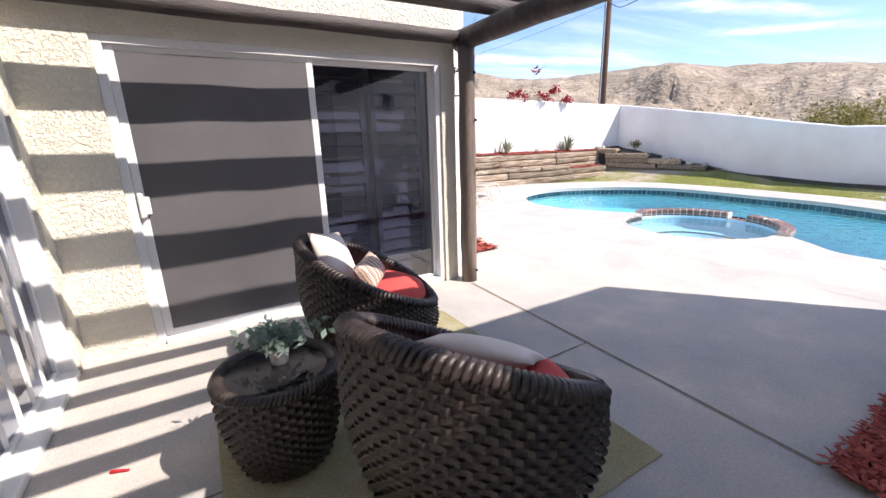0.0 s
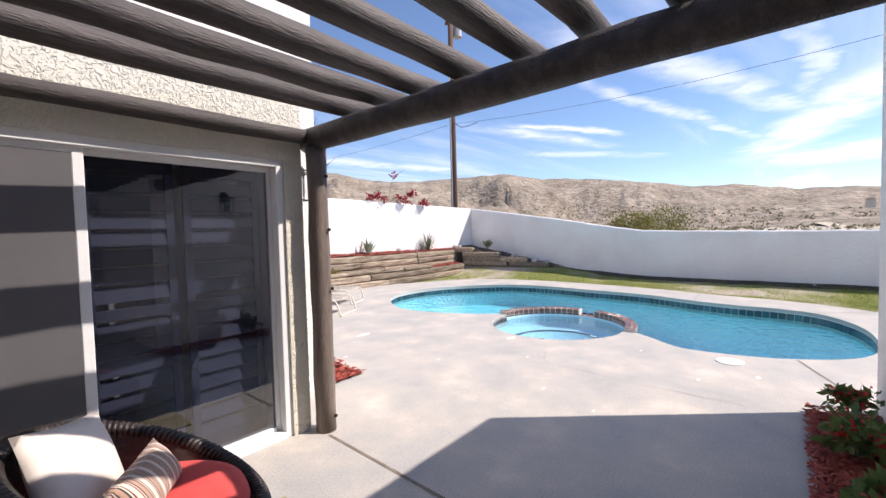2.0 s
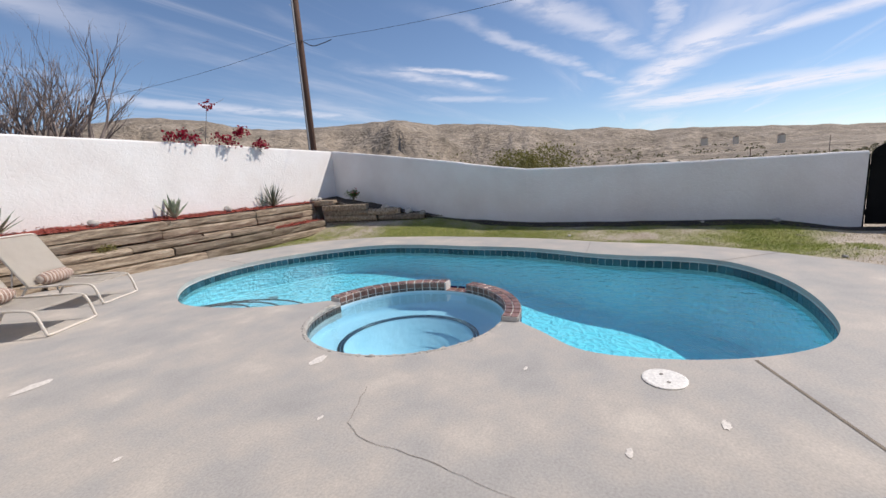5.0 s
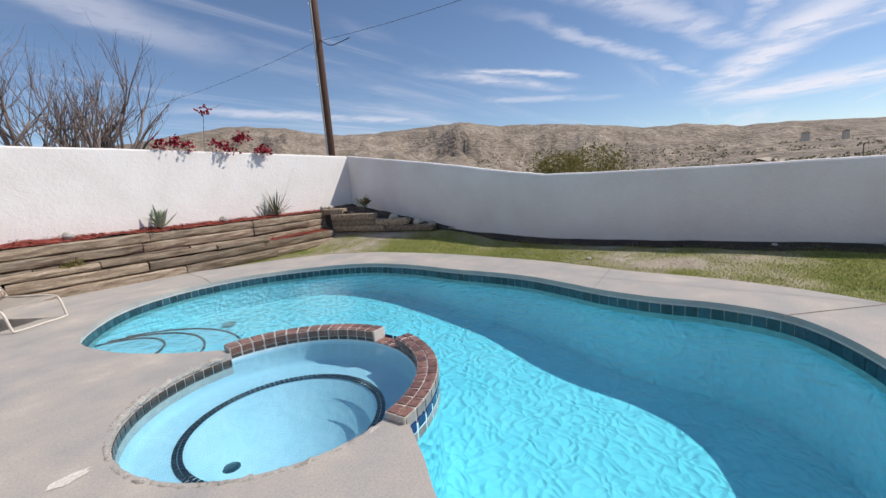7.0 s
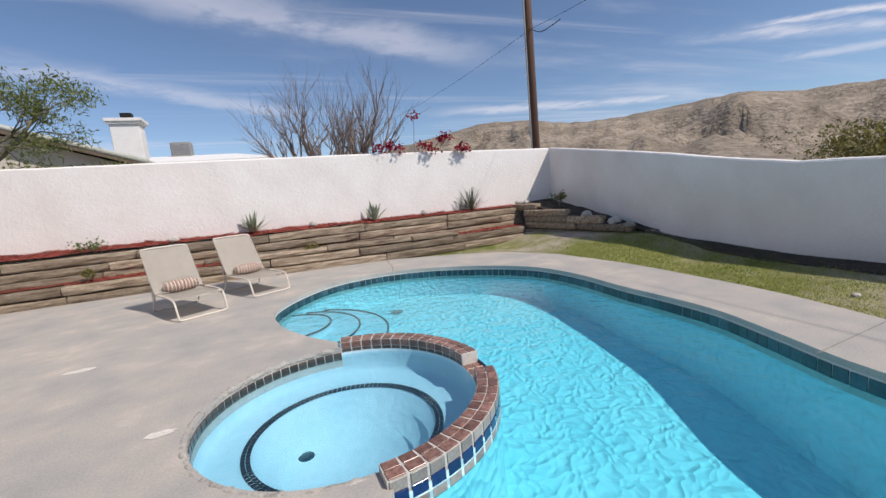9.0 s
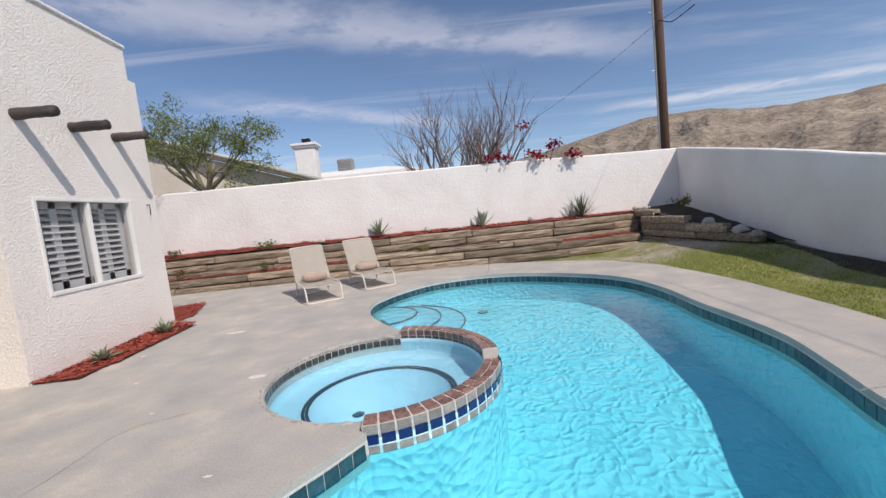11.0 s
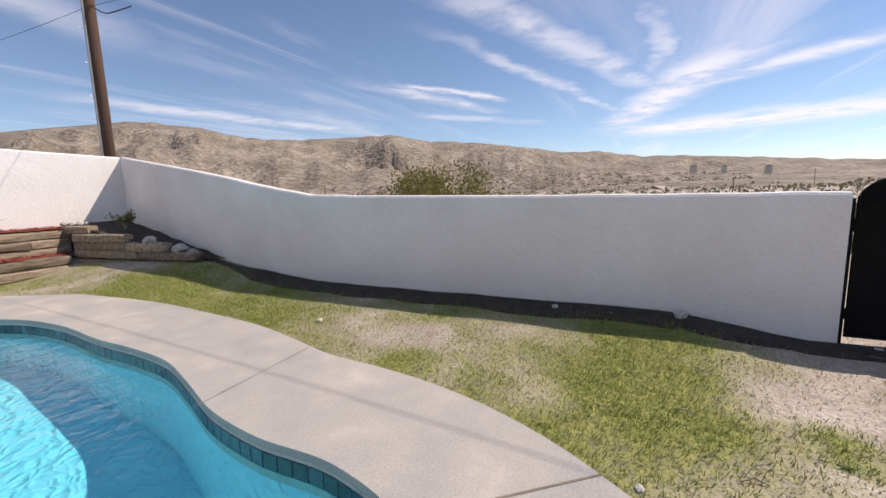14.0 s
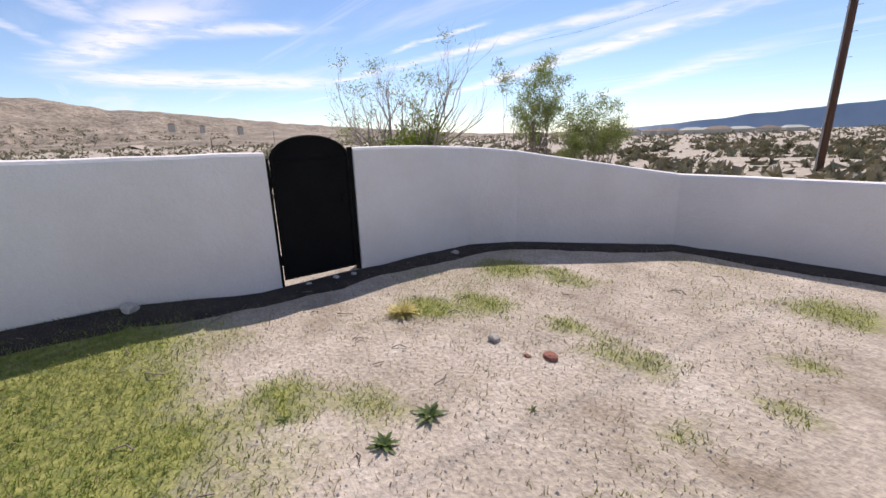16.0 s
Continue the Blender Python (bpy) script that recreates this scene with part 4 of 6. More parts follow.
# ---- railway-sleeper terraces ----
def sleeper(p, q, z, h=0.19, d=0.20):
    """One weathered timber lying from p to q (front lower edge), with its base at z."""
    p, q = Vector((*p, z)), Vector((*q, z))
    u = (q - p).normalized()
    back = Vector((-u.y, u.x, 0))
    bm = bmesh.new()
    n = max(3, int((q - p).length / 0.3))
    rows = []
    for i in range(n + 1):
        c = p + (q - p) * (i / n)
        j = lambda s: rnd.uniform(-s, s)
        prof = [(0.03, 0.006), (0.006, 0.028), (0.0, h * 0.5), (0.006, h - 0.036), (0.036, h - 0.010), (d - 0.02, h - 0.006), (d, h - 0.02), (d, 0.0)]
        rows.append([bm.verts.new(c + back * (o + j(0.014)) + Vector((0, 0, zz + j(0.010) - 0.002))) for o, zz in prof])
    for a, b in zip(rows, rows[1:]):
        for k in range(8):
            bm.faces.new((a[k], b[k], b[(k + 1) % 8], a[(k + 1) % 8]))
    bm.faces.new(rows[0])
    bm.faces.new(rows[-1][::-1])
    bmesh.ops.recalc_face_normals(bm, faces=bm.faces[:])
    return bm


def course(parent, line, z, h=0.19, d=0.2, length=(1.6, 2.6)):
    """A course of sleepers along a polyline, broken into random lengths."""
    pts = [Vector(p) for p in line]
    total = [0]
    for a, b in zip(pts, pts[1:]):
        total.append(total[-1] + (b - a).length)

    def at(s):
        for i in range(len(pts) - 1):
            if s <= total[i + 1] or i == len(pts) - 2:
                return pts[i].lerp(pts[i + 1], (s - total[i]) / (total[i + 1] - total[i]))
    s = 0.0
    while s < total[-1] - 0.3:
        e = min(total[-1], s + rnd.uniform(*length))
        if total[-1] - e < 0.6:
            e = total[-1]
        jog = rnd.uniform(-0.045, 0.045)
        part("sleeper", sleeper((at(s + 0.012).x, at(s + 0.012).y + jog), (at(e - 0.012).x, at(e - 0.012).y + jog), z + rnd.uniform(-0.006, 0.006), h * rnd.uniform(0.94, 1.03), d), M["timber"], parent)
        s = e


tn = thing("retaining_wall", "weathered grey-brown railway sleepers stacked as a terrace wall", "retaining wall", kind="structure")
low = [(-2.9, 6.52), (0.7, 6.48), (3.3, 6.4), (5.0, 6.28), (7.2, 6.0), (8.6, 5.98), (9.6, 6.06), (10.66, 6.16)]
up = [(-2.9, 6.92), (3.0, 6.86), (6.2, 6.72), (8.4, 6.58), (9.6, 6.62), (10.9, 6.72)]
for i, z in enumerate((-0.03, 0.16)):
    course(tn, [(x, y + 0.02 * i) for x, y in low], z)
course(tn, [(x, y + 0.05) for x, y in low[2:6]], 0.35, 0.12)
for i, z in enumerate((0.30, 0.48, 0.66)):
    course(tn, [(x, y + 0.03 * i) for x, y in up], z, 0.185)
te = thing("retaining_wall", "shaded railway sleepers stepping down along the side wall", "retaining wall", kind="structure")
for line, z in (([(10.72, 6.35), (10.98, 4.6), (11.3, 2.7)], 0.06), ([(10.76, 6.35), (11.0, 4.6), (11.22, 3.2)], 0.25), ([(10.78, 6.4), (11.02, 4.5), (11.10, 3.9)], 0.42), ([(10.78, 6.45), (10.98, 4.95)], 0.58), ([(10.80, 6.9), (10.92, 6.05)], 0.74)):
    course(te, [(a, b) for a, b in line], z, 0.18, 0.2, (1.3, 2.0))

# soil and mulch behind the sleepers
def bed(name, outline, z0, z1, bump, label, material="mulch", step=0.12):
    """A planted bed, gently mounded, over an outline."""
    xs = [p[0] for p in outline]
    ys = [p[1] for p in outline]
    verts, idx, faces = [], {}, []
    nx, ny = int((max(xs) - min(xs)) / step) + 2, int((max(ys) - min(ys)) / step) + 2
    for j in range(ny):
        for i in range(nx):
            x, y = min(xs) + i * step, min(ys) + j * step
            if inside(x, y, outline):
                idx[i, j] = len(verts)
                t = (y - min(ys)) / max(0.1, max(ys) - min(ys))
                verts.append((x, y, z0 + (z1 - z0) * t + bump * noise.noise(Vector((x * 2.5, y * 2.5, 1)))))
    for (i, j), a in idx.items():
        if (i + 1, j) in idx and (i, j + 1) in idx and (i + 1, j + 1) in idx:
            faces.append((a, idx[i + 1, j], idx[i + 1, j + 1], idx[i, j + 1]))
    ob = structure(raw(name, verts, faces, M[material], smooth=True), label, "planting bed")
    return verts


def chips(verts, count, spread, size, material, label, lift=0.012):
    """Loose bark chips strewn over a bed."""
    v, f = [], []
    for _ in range(count):
        c = Vector(rnd.choice(verts)) + Vector((rnd.uniform(-spread, spread), rnd.uniform(-spread, spread), lift + rnd.uniform(0, 0.015)))
        m = Euler((rnd.uniform(-0.3, 0.3), rnd.uniform(-0.3, 0.3), rnd.uniform(0, 6.3))).to_matrix()
        a, b = size * rnd.uniform(0.6, 1.4), size * rnd.uniform(0.2, 0.45)
        k = len(v)
        v += [c + m @ Vector(p) for p in ((-a, -b * 0.4, 0), (a * 0.7, -b, 0.004), (a, b * 0.5, 0), (-a * 0.6, b, -0.003))]
        f.append((k, k + 1, k + 2, k + 3))
    return tagged(raw("mulch_chips", v, f, material), label, "mulch", kind="stuff")


# near-black soil colour that also carries the shade of wall and corner
M["soil_with_shade"] = mat("soil_with_shade", [(0.028, 0.021, 0.018), (0.06, 0.045, 0.036)], 6, 0.95, 0.9, 40, grain=0.4, depth=0.02)
upper = bed("planting_bed", [(-2.9, 7.02), (3.0, 6.98), (6.2, 6.86), (8.4, 6.72), (10.9, 6.8), (12.2, 7.1), (12.2, 7.3), (-2.9, 7.85)], 0.84, 1.0, 0.03, "red bark mulch bed along the garden wall")
ledge = bed("planting_bed", [(-2.9, 6.62), (0.7, 6.6), (3.3, 6.5), (5.0, 6.4), (7.2, 6.15), (8.6, 6.12), (10.7, 6.3), (10.85, 6.75), (8.4, 6.72), (6.2, 6.84), (3.0, 6.98), (-2.9, 7.04)], 0.34, 0.36, 0.02, "red bark mulch on the lower terrace step")
# the corner soil is darkened further by shade put into its colour
corner = bed("planting_bed", [(10.85, 6.9), (11.0, 5.0), (11.1, 4.0), (11.3, 2.8), (11.6, 2.6), (12.3, 7.2), (10.9, 7.2)], 0.28, 0.98, 0.04, "dark soil in the raised corner bed, with shade in its colour", "soil_with_shade")
house_bed_o = [(0.79, 0.49), (1.37, 0.54), (1.43, 1.85), (1.40, 2.72), (0.79, 3.10)]
house_bed = bed("planting_bed", house_bed_o, 0.012, 0.03, 0.012, "red bark mulch bed along the white house wall", step=0.05)
back_bed_o = [(-1.07, 3.07), (0.85, 3.09), (0.95, 3.5), (0.45, 4.85), (-1.07, 4.5)]
back_bed = bed("planting_bed", back_bed_o, 0.012, 0.02, 0.012, "red bark mulch bed behind the house corner", step=0.05)
flower_o = [(0.205, -3.555), (3.055, -3.555), (2.925, -3.075), (0.205, -3.075)]
flower_bed = bed("planting_bed", flower_o, 0.014, 0.03, 0.012, "dark red bark mulch flower bed beside the wing", step=0.05)
# added strip, not a planted bed: the wall's shade painted onto the ground
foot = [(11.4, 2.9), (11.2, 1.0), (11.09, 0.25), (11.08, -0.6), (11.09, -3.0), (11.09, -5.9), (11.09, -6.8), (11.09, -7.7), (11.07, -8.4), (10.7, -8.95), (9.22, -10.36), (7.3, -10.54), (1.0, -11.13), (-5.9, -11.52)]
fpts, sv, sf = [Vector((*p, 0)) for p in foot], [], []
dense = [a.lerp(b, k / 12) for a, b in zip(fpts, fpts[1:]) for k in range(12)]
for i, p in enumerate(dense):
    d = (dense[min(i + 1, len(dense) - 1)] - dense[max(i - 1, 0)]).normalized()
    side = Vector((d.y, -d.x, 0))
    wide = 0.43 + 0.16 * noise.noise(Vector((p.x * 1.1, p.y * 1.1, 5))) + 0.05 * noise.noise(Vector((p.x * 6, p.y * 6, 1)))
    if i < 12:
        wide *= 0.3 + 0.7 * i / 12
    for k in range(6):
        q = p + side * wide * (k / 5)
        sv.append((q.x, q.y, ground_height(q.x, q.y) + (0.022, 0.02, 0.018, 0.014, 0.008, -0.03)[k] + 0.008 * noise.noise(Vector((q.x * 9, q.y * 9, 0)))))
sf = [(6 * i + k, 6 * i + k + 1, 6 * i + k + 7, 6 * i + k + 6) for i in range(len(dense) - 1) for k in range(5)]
structure(raw("planting_bed", sv, sf, M["soil_with_shade"], smooth=True), "strip of earth at the side wall's foot, darkened like the wall's shadow", "planting bed")
chips(upper, 5200, 0.09, 0.035, M["mulch_chip"], "loose red bark chips on the upper bed")
chips(ledge, 2600, 0.08, 0.035, M["mulch_chip"], "loose red bark chips on the terrace step")
chips(house_bed, 2200, 0.03, 0.028, M["mulch_chip"], "loose red bark chips by the house")
chips(back_bed, 1500, 0.03, 0.028, M["mulch_chip"], "loose red bark chips behind the house corner")
chips(flower_bed, 4200, 0.03, 0.028, M["mulch_chip"], "loose red bark chips round the flowers")

# ---- patio furniture ----
standing = set(scene.objects)


def rim(phi):
    """Height of a tub chair's rim at the angle from its front."""
    return 0.335 + 0.44 * (0.5 - 0.5 * math.cos(phi)) ** 0.9


def belly(v):
    return 0.33 + 0.115 * math.sin(min(1.0, v * 1.15) * math.pi * 0.62)


def weave(radius, height, cols, rows, over=0.016, inward=False, base=0.03):
    """Flat woven strands, each a small bulged strip passing over or under its neighbours."""
    bm = bmesh.new()
    for j in range(rows):
        for i in range(cols):
            a0, a1 = 2 * math.pi * i / cols, 2 * math.pi * (i + 1) / cols
            up = (i + j) % 2
            pts = []
            for u in (0.0, 0.5, 1.0):
                a = a0 + (a1 - a0) * u
                lift = (over if up else -over * 0.55) if u == 0.5 else -over * 0.2
                for w in (0.06, 0.5, 0.94):
                    v = (j + w) / rows
                    h = height(a)
                    r = radius(v, a) + (-1 if inward else 1) * (lift if w == 0.5 else lift * 0.7)
                    pts.append(bm.verts.new((r * math.cos(a), r * math.sin(a), base + v * (h - base))))
            for s in (0, 3):
                for w in (0, 1):
                    q = (pts[s + w], pts[s + 3 + w], pts[s + 4 + w], pts[s + 1 + w])
                    bm.faces.new(q if not inward else q[::-1])
    return bm


def rolled_rim(bm, radius, height, count, thick):
    """Slanting strands wrapped side by side over a rolled edge."""
    for k in range(count):
        pts = []
        for j in range(6):
            u = j / 5
            a = 2 * math.pi * (k + 2.2 * u) / count
            roll = radians(-35 + 250 * u)
            r, z = radius(a) + thick * math.cos(roll), height(a) + thick * math.sin(roll)
            pts.append((r * math.cos(a), r * math.sin(a), z))
        tube(pts, [0.010, 0.0125, 0.013, 0.013, 0.0125, 0.010], 5, bm)


def tub_chair(at, turn, label):
    c = thing("wicker_armchair", label, "armchair", at, turn, "patio armchairs")
    part("outer_shell", weave(lambda v, a: belly(v), rim, 92, 27, 0.009), M["wicker"], c)
    bm = bmesh.new()
    N = 48
    lo = [bm.verts.new(((belly(0.0) - 0.022) * math.cos(2 * math.pi * k / N), (belly(0.0) - 0.022) * math.sin(2 * math.pi * k / N), 0.02)) for k in range(N)]
    rings = [lo]
    for v in (0.25, 0.5, 0.75, 1.0):
        rings.append([bm.verts.new(((belly(v) - 0.022) * math.cos(a), (belly(v) - 0.022) * math.sin(a), 0.03 + v * (rim(a) - 0.03))) for a in (2 * math.pi * k / N for k in range(N))])
    rings.append([bm.verts.new(((belly(1) - 0.06) * math.cos(a), (belly(1) - 0.06) * math.sin(a), rim(a) - 0.005)) for a in (2 * math.pi * k / N for k in range(N))])
    rings.append([bm.verts.new((0.34 * math.cos(a), 0.34 * math.sin(a), 0.34)) for a in (2 * math.pi * k / N for k in range(N))])
    for a, b in zip(rings, rings[1:]):
        for k in range(N):
            bm.faces.new((a[k], a[(k + 1) % N], b[(k + 1) % N], b[k]))
    bm.faces.new(rings[-1])
    bm.faces.new(lo[::-1])
    part("liner", bm, M["wicker"], c)
    part("inner_back", weave(lambda v, a: belly(0.45 + 0.55 * v) - 0.058, lambda a: rim(a) - 0.01, 76, 13, 0.010, True, 0.36), M["wicker"], c)
    bm = bmesh.new()
    rolled_rim(bm, lambda q: belly(1) - 0.03, rim, 120, 0.030)
    part("rim_braid", bm, M["wicker"], c, "", True)
    bm = bmesh.new()
    prof = [(0.0, 0.345), (0.30, 0.345), (0.345, 0.36), (0.365, 0.40), (0.35, 0.445), (0.30, 0.472), (0.15, 0.488), (0.0, 0.492)]
    rows = [[bm.verts.new((r * math.cos(2 * math.pi * k / 40), r * math.sin(2 * math.pi * k / 40), z)) for k in range(40)] if r else [bm.verts.new((0, 0, z))] for r, z in prof]
    for a, b in zip(rows, rows[1:]):
        for k in range(40):
            q = [a[k % len(a)], a[(k + 1) % len(a)], b[(k + 1) % len(b)], b[k % len(b)]]
            q = [x for n, x in enumerate(q) if x not in q[:n]]
            bm.faces.new(q)
    bmesh.ops.recalc_face_normals(bm, faces=bm.faces[:])
    part("seat_cushion", bm, M["red_fabric"], c, "round coral red cushion", True)
    return c


ch = tub_chair((-1.12, -0.93, 0.008), -20, "dark brown wicker tub armchair with red seat cushion")
ch2 = copy_thing(ch, pose(-1.22, -2.262, 0.008, 0, 0, 22) @ Matrix.Diagonal((1.07, 1.07, 1.08, 1)))


def pillow(name, size, material, m, label):
    """A stuffed square cushion with pinched corners."""
    bm = bmesh.new()
    n = 10
    grid = {}
    for s in (-1, 1):
        for i in range(n + 1):
            for j in range(n + 1):
                u, v = 2 * i / n - 1, 2 * j / n - 1
                if s == 1 and (abs(u) == 1 or abs(v) == 1):
                    grid[s, i, j] = grid[-1, i, j]
                    continue
                puff = ((1 - u * u) * (1 - v * v)) ** 0.45
                sh = 1 - 0.07 * (1 - abs(u)) * abs(v) ** 2 - 0.07 * (1 - abs(v)) * abs(u) ** 2
                grid[s, i, j] = bm.verts.new((u * size[0] / 2 * sh, v * size[1] / 2 * sh, s * puff * size[2] / 2))
        for i in range(n):
            for j in range(n):
                bm.faces.new([grid[s, a, b] for a, b in ((i, j), (i + 1, j), (i + 1, j + 1), (i, j + 1))])
    bmesh.ops.recalc_face_normals(bm, faces=bm.faces[:])
    ob = tagged(part(name, bm, material, None, "", True), label, "cushion")
    ob.matrix_basis = m
    return ob


pillow("throw_pillow", (0.42, 0.42, 0.13), M["cream_fabric"], pose(-1.30, -0.83, 0.64, 66, 12, 48), "cream square throw pillow leaning in the wicker armchair")
pillow("lumbar_pillow", (0.40, 0.20, 0.13), M["striped"], pose(-1.12, -0.96, 0.575, 58, 0, 55), "red brown striped lumbar pillow on the armchair cushion")
pillow("throw_pillow", (0.46, 0.26, 0.10), M["cream_fabric"], pose(-1.13, -2.20, 0.585, -22, 0, -57), "cream throw pillow lying in the wicker armchair")

# wicker side table
tb = thing("side_table", "round dark wicker side table with a black glass top", "table", (-1.82, -1.65, 0.008))
part("woven_base", weave(lambda v, a: 0.17 + 0.085 * math.sin(min(1.0, 0.12 + v * 0.86) * math.pi * 0.62), lambda a: 0.44, 56, 20, 0.009), M["wicker"], tb)
bm = bmesh.new()
tube([(0, 0, 0.01), (0, 0, 0.2), (0, 0, 0.33), (0, 0, 0.43)], [0.165, 0.22, 0.24, 0.235], 32, bm)
part("liner", bm, M["wicker"], tb)
bm = bmesh.new()
rolled_rim(bm, lambda q: 0.235, lambda q: 0.44, 84, 0.020)
part("rim_braid", bm, M["wicker"], tb, "", True)
bm = bmesh.new()
tube([(0, 0, 0.436), (0, 0, 0.447)], 0.215, 40, bm)
part("glass_top", bm, M["glass_top"], tb, "black glass disc")


def leaves(centres, count, size, spread, material, name="foliage", parent=None, narrow=0.4, up=0.0):
    """Many small pointed leaves scattered round the given centres."""
    v, f = [], []
    for c in centres:
        for _ in range(count):
            o = Vector((rnd.gauss(0, 1), rnd.gauss(0, 1), rnd.gauss(0, 0.8))) * spread * 0.5
            d = Vector((rnd.gauss(0, 1), rnd.gauss(0, 1), rnd.gauss(up, 1))).normalized()
            s = d.orthogonal().normalized()
            s = (Matrix.Rotation(rnd.uniform(0, 6.28), 3, d) @ s) * narrow
            L = size * rnd.uniform(0.6, 1.35)
            p = Vector(c) + o
            k = len(v)
            v += [p, p + d * L * 0.5 + s * L * 0.5, p + d * L, p + d * L * 0.5 - s * L * 0.5]
            f.append((k, k + 1, k + 2, k + 3))
    return raw(name, v, f, material, parent)


pp = thing("potted_plant", "dusty green succulent in a small grey pot on the table", "plant", (-1.80, -1.60, 0.456))
bm = bmesh.new()
tube([(0, 0, 0), (0, 0, 0.07), (0, 0, 0.078), (0, 0, 0.066)], [0.036, 0.045, 0.045, 0.036], 20, bm)
part("pot", bm, M["pot"], pp, "", True)
leaves([(rnd.gauss(0, 0.045), rnd.gauss(0, 0.045), 0.12 + rnd.uniform(-0.03, 0.05)) for _ in range(26)], 16, 0.042, 0.045, M["leaf_dusty"], "foliage", pp, 0.5, 0.5)
bm = bmesh.new()
slab((-2.10, -2.55, 0.001), (-0.40, -0.62, 0.009), 0.003, bm)
tagged(part("rug", bm, M["rug"]), "olive green flat outdoor rug under the armchairs", "rug")


settle(standing)


# ---- sun loungers ----
def lounger(at, turn):
    """Tubular lounger, front towards -y, raised back."""
    t = thing("sun_lounger", "white tubular sun lounger with taupe sling and raised back", "lounger", at, turn, "pool loungers")
    W, r = 0.31, 0.014
    bm = bmesh.new()
    tube(catmull([(-W, 0.36, 0.31), (-W, 0.08, 0.30), (-W + 0.005, 0.0, 0.25), (-W + 0.01, -0.05, 0.06), (-W + 0.04, -0.06, 0.016), (0, -0.06, 0.014), (W - 0.04, -0.06, 0.016), (W - 0.01, -0.05, 0.06), (W - 0.005, 0.0, 0.25), (W, 0.08, 0.30), (W, 0.36, 0.31)], 4), r, 8, bm)
    part("front_leg", bm, M["white_tube"], t, "", True)
    for s in (-1, 1):
        part("seat_rail", tube([(s * W, 0.3, 0.31), (s * W, 0.78, 0.30)], r, 8), M["white_tube"], t, "", True)
    bm = bmesh.new()
    tube(catmull([(-W, 0.72, 0.30), (-W + 0.01, 0.86, 0.10), (-W + 0.03, 0.90, 0.016), (0, 0.91, 0.014), (W - 0.03, 0.90, 0.016), (W - 0.01, 0.86, 0.10), (W, 0.72, 0.30)], 4), r, 8, bm)
    part("rear_leg", bm, M["white_tube"], t, "", True)
    bm = bmesh.new()
    tube(catmull([(-W, 0.70, 0.31), (-W, 0.86, 0.62), (-W + 0.01, 1.01, 0.93), (-W + 0.05, 1.035, 0.975), (0, 1.04, 0.98), (W - 0.05, 1.035, 0.975), (W - 0.01, 1.01, 0.93), (W, 0.86, 0.62), (W, 0.70, 0.31)], 4), r, 8, bm)
    part("back_frame", bm, M["white_tube"], t, "", True)
    for nm, pts in (("seat_sling", [(0.0, 0.292), (0.06, 0.305), (0.3, 0.295), (0.55, 0.29), (0.71, 0.30)]), ("back_sling", [(0.70, 0.32), (0.80, 0.50), (0.90, 0.70), (1.03, 0.965)])):
        bm = bmesh.new()
        rows = []
        for y, z in pts:
            over = nm == "back_sling"
            edge = W + (0.010 if over else -0.004)
            rows.append([bm.verts.new((x, y - 0.018 * over, z - 0.012 * (1 - (x / W) ** 2) * (not over))) for x in np.linspace(-edge, edge, 9)])
        for a, b in zip(rows, rows[1:]):
            for k in range(8):
                bm.faces.new((a[k], a[k + 1], b[k + 1], b[k]))
        got = bmesh.ops.solidify(bm, geom=bm.faces[:], thickness=0.004)
        part(nm, bm, M["sling"], t)
    for s in (-1, 1):
        part("back_strut", tube([(s * (W - 0.02), 0.84, 0.58), (s * (W - 0.02), 0.90, 0.30), (s * (W - 0.02), 0.88, 0.10)], 0.009, 6), M["white_tube"], t, "", True)
    t.scale = (1.06, 1.22, 1.0)
    return t


ax = 27.0
lounger((3.30, 3.53, 0.0), ax)
lounger((4.21, 4.41, 0.0), ax)
for x, y in ((3.32, 3.53), (4.23, 4.41)):
    u = Vector((-math.sin(radians(ax)), math.cos(radians(ax)), 0))
    p = Vector((x, y, 0.385)) + u * 0.80
    bm = bmesh.new()
    tube([(q, 0, 0) for q in np.linspace(-0.24, 0.24, 9)], [0.05, 0.08, 0.09, 0.094, 0.095, 0.094, 0.09, 0.08, 0.05], 16, bm)
    b = tagged(part("bolster_pillow", bm, M["striped"], None, "", True), "striped bolster pillow at the back of the lounger", "cushion", "bolsters")
    b.matrix_basis = pose(*p, 0, 0, ax)


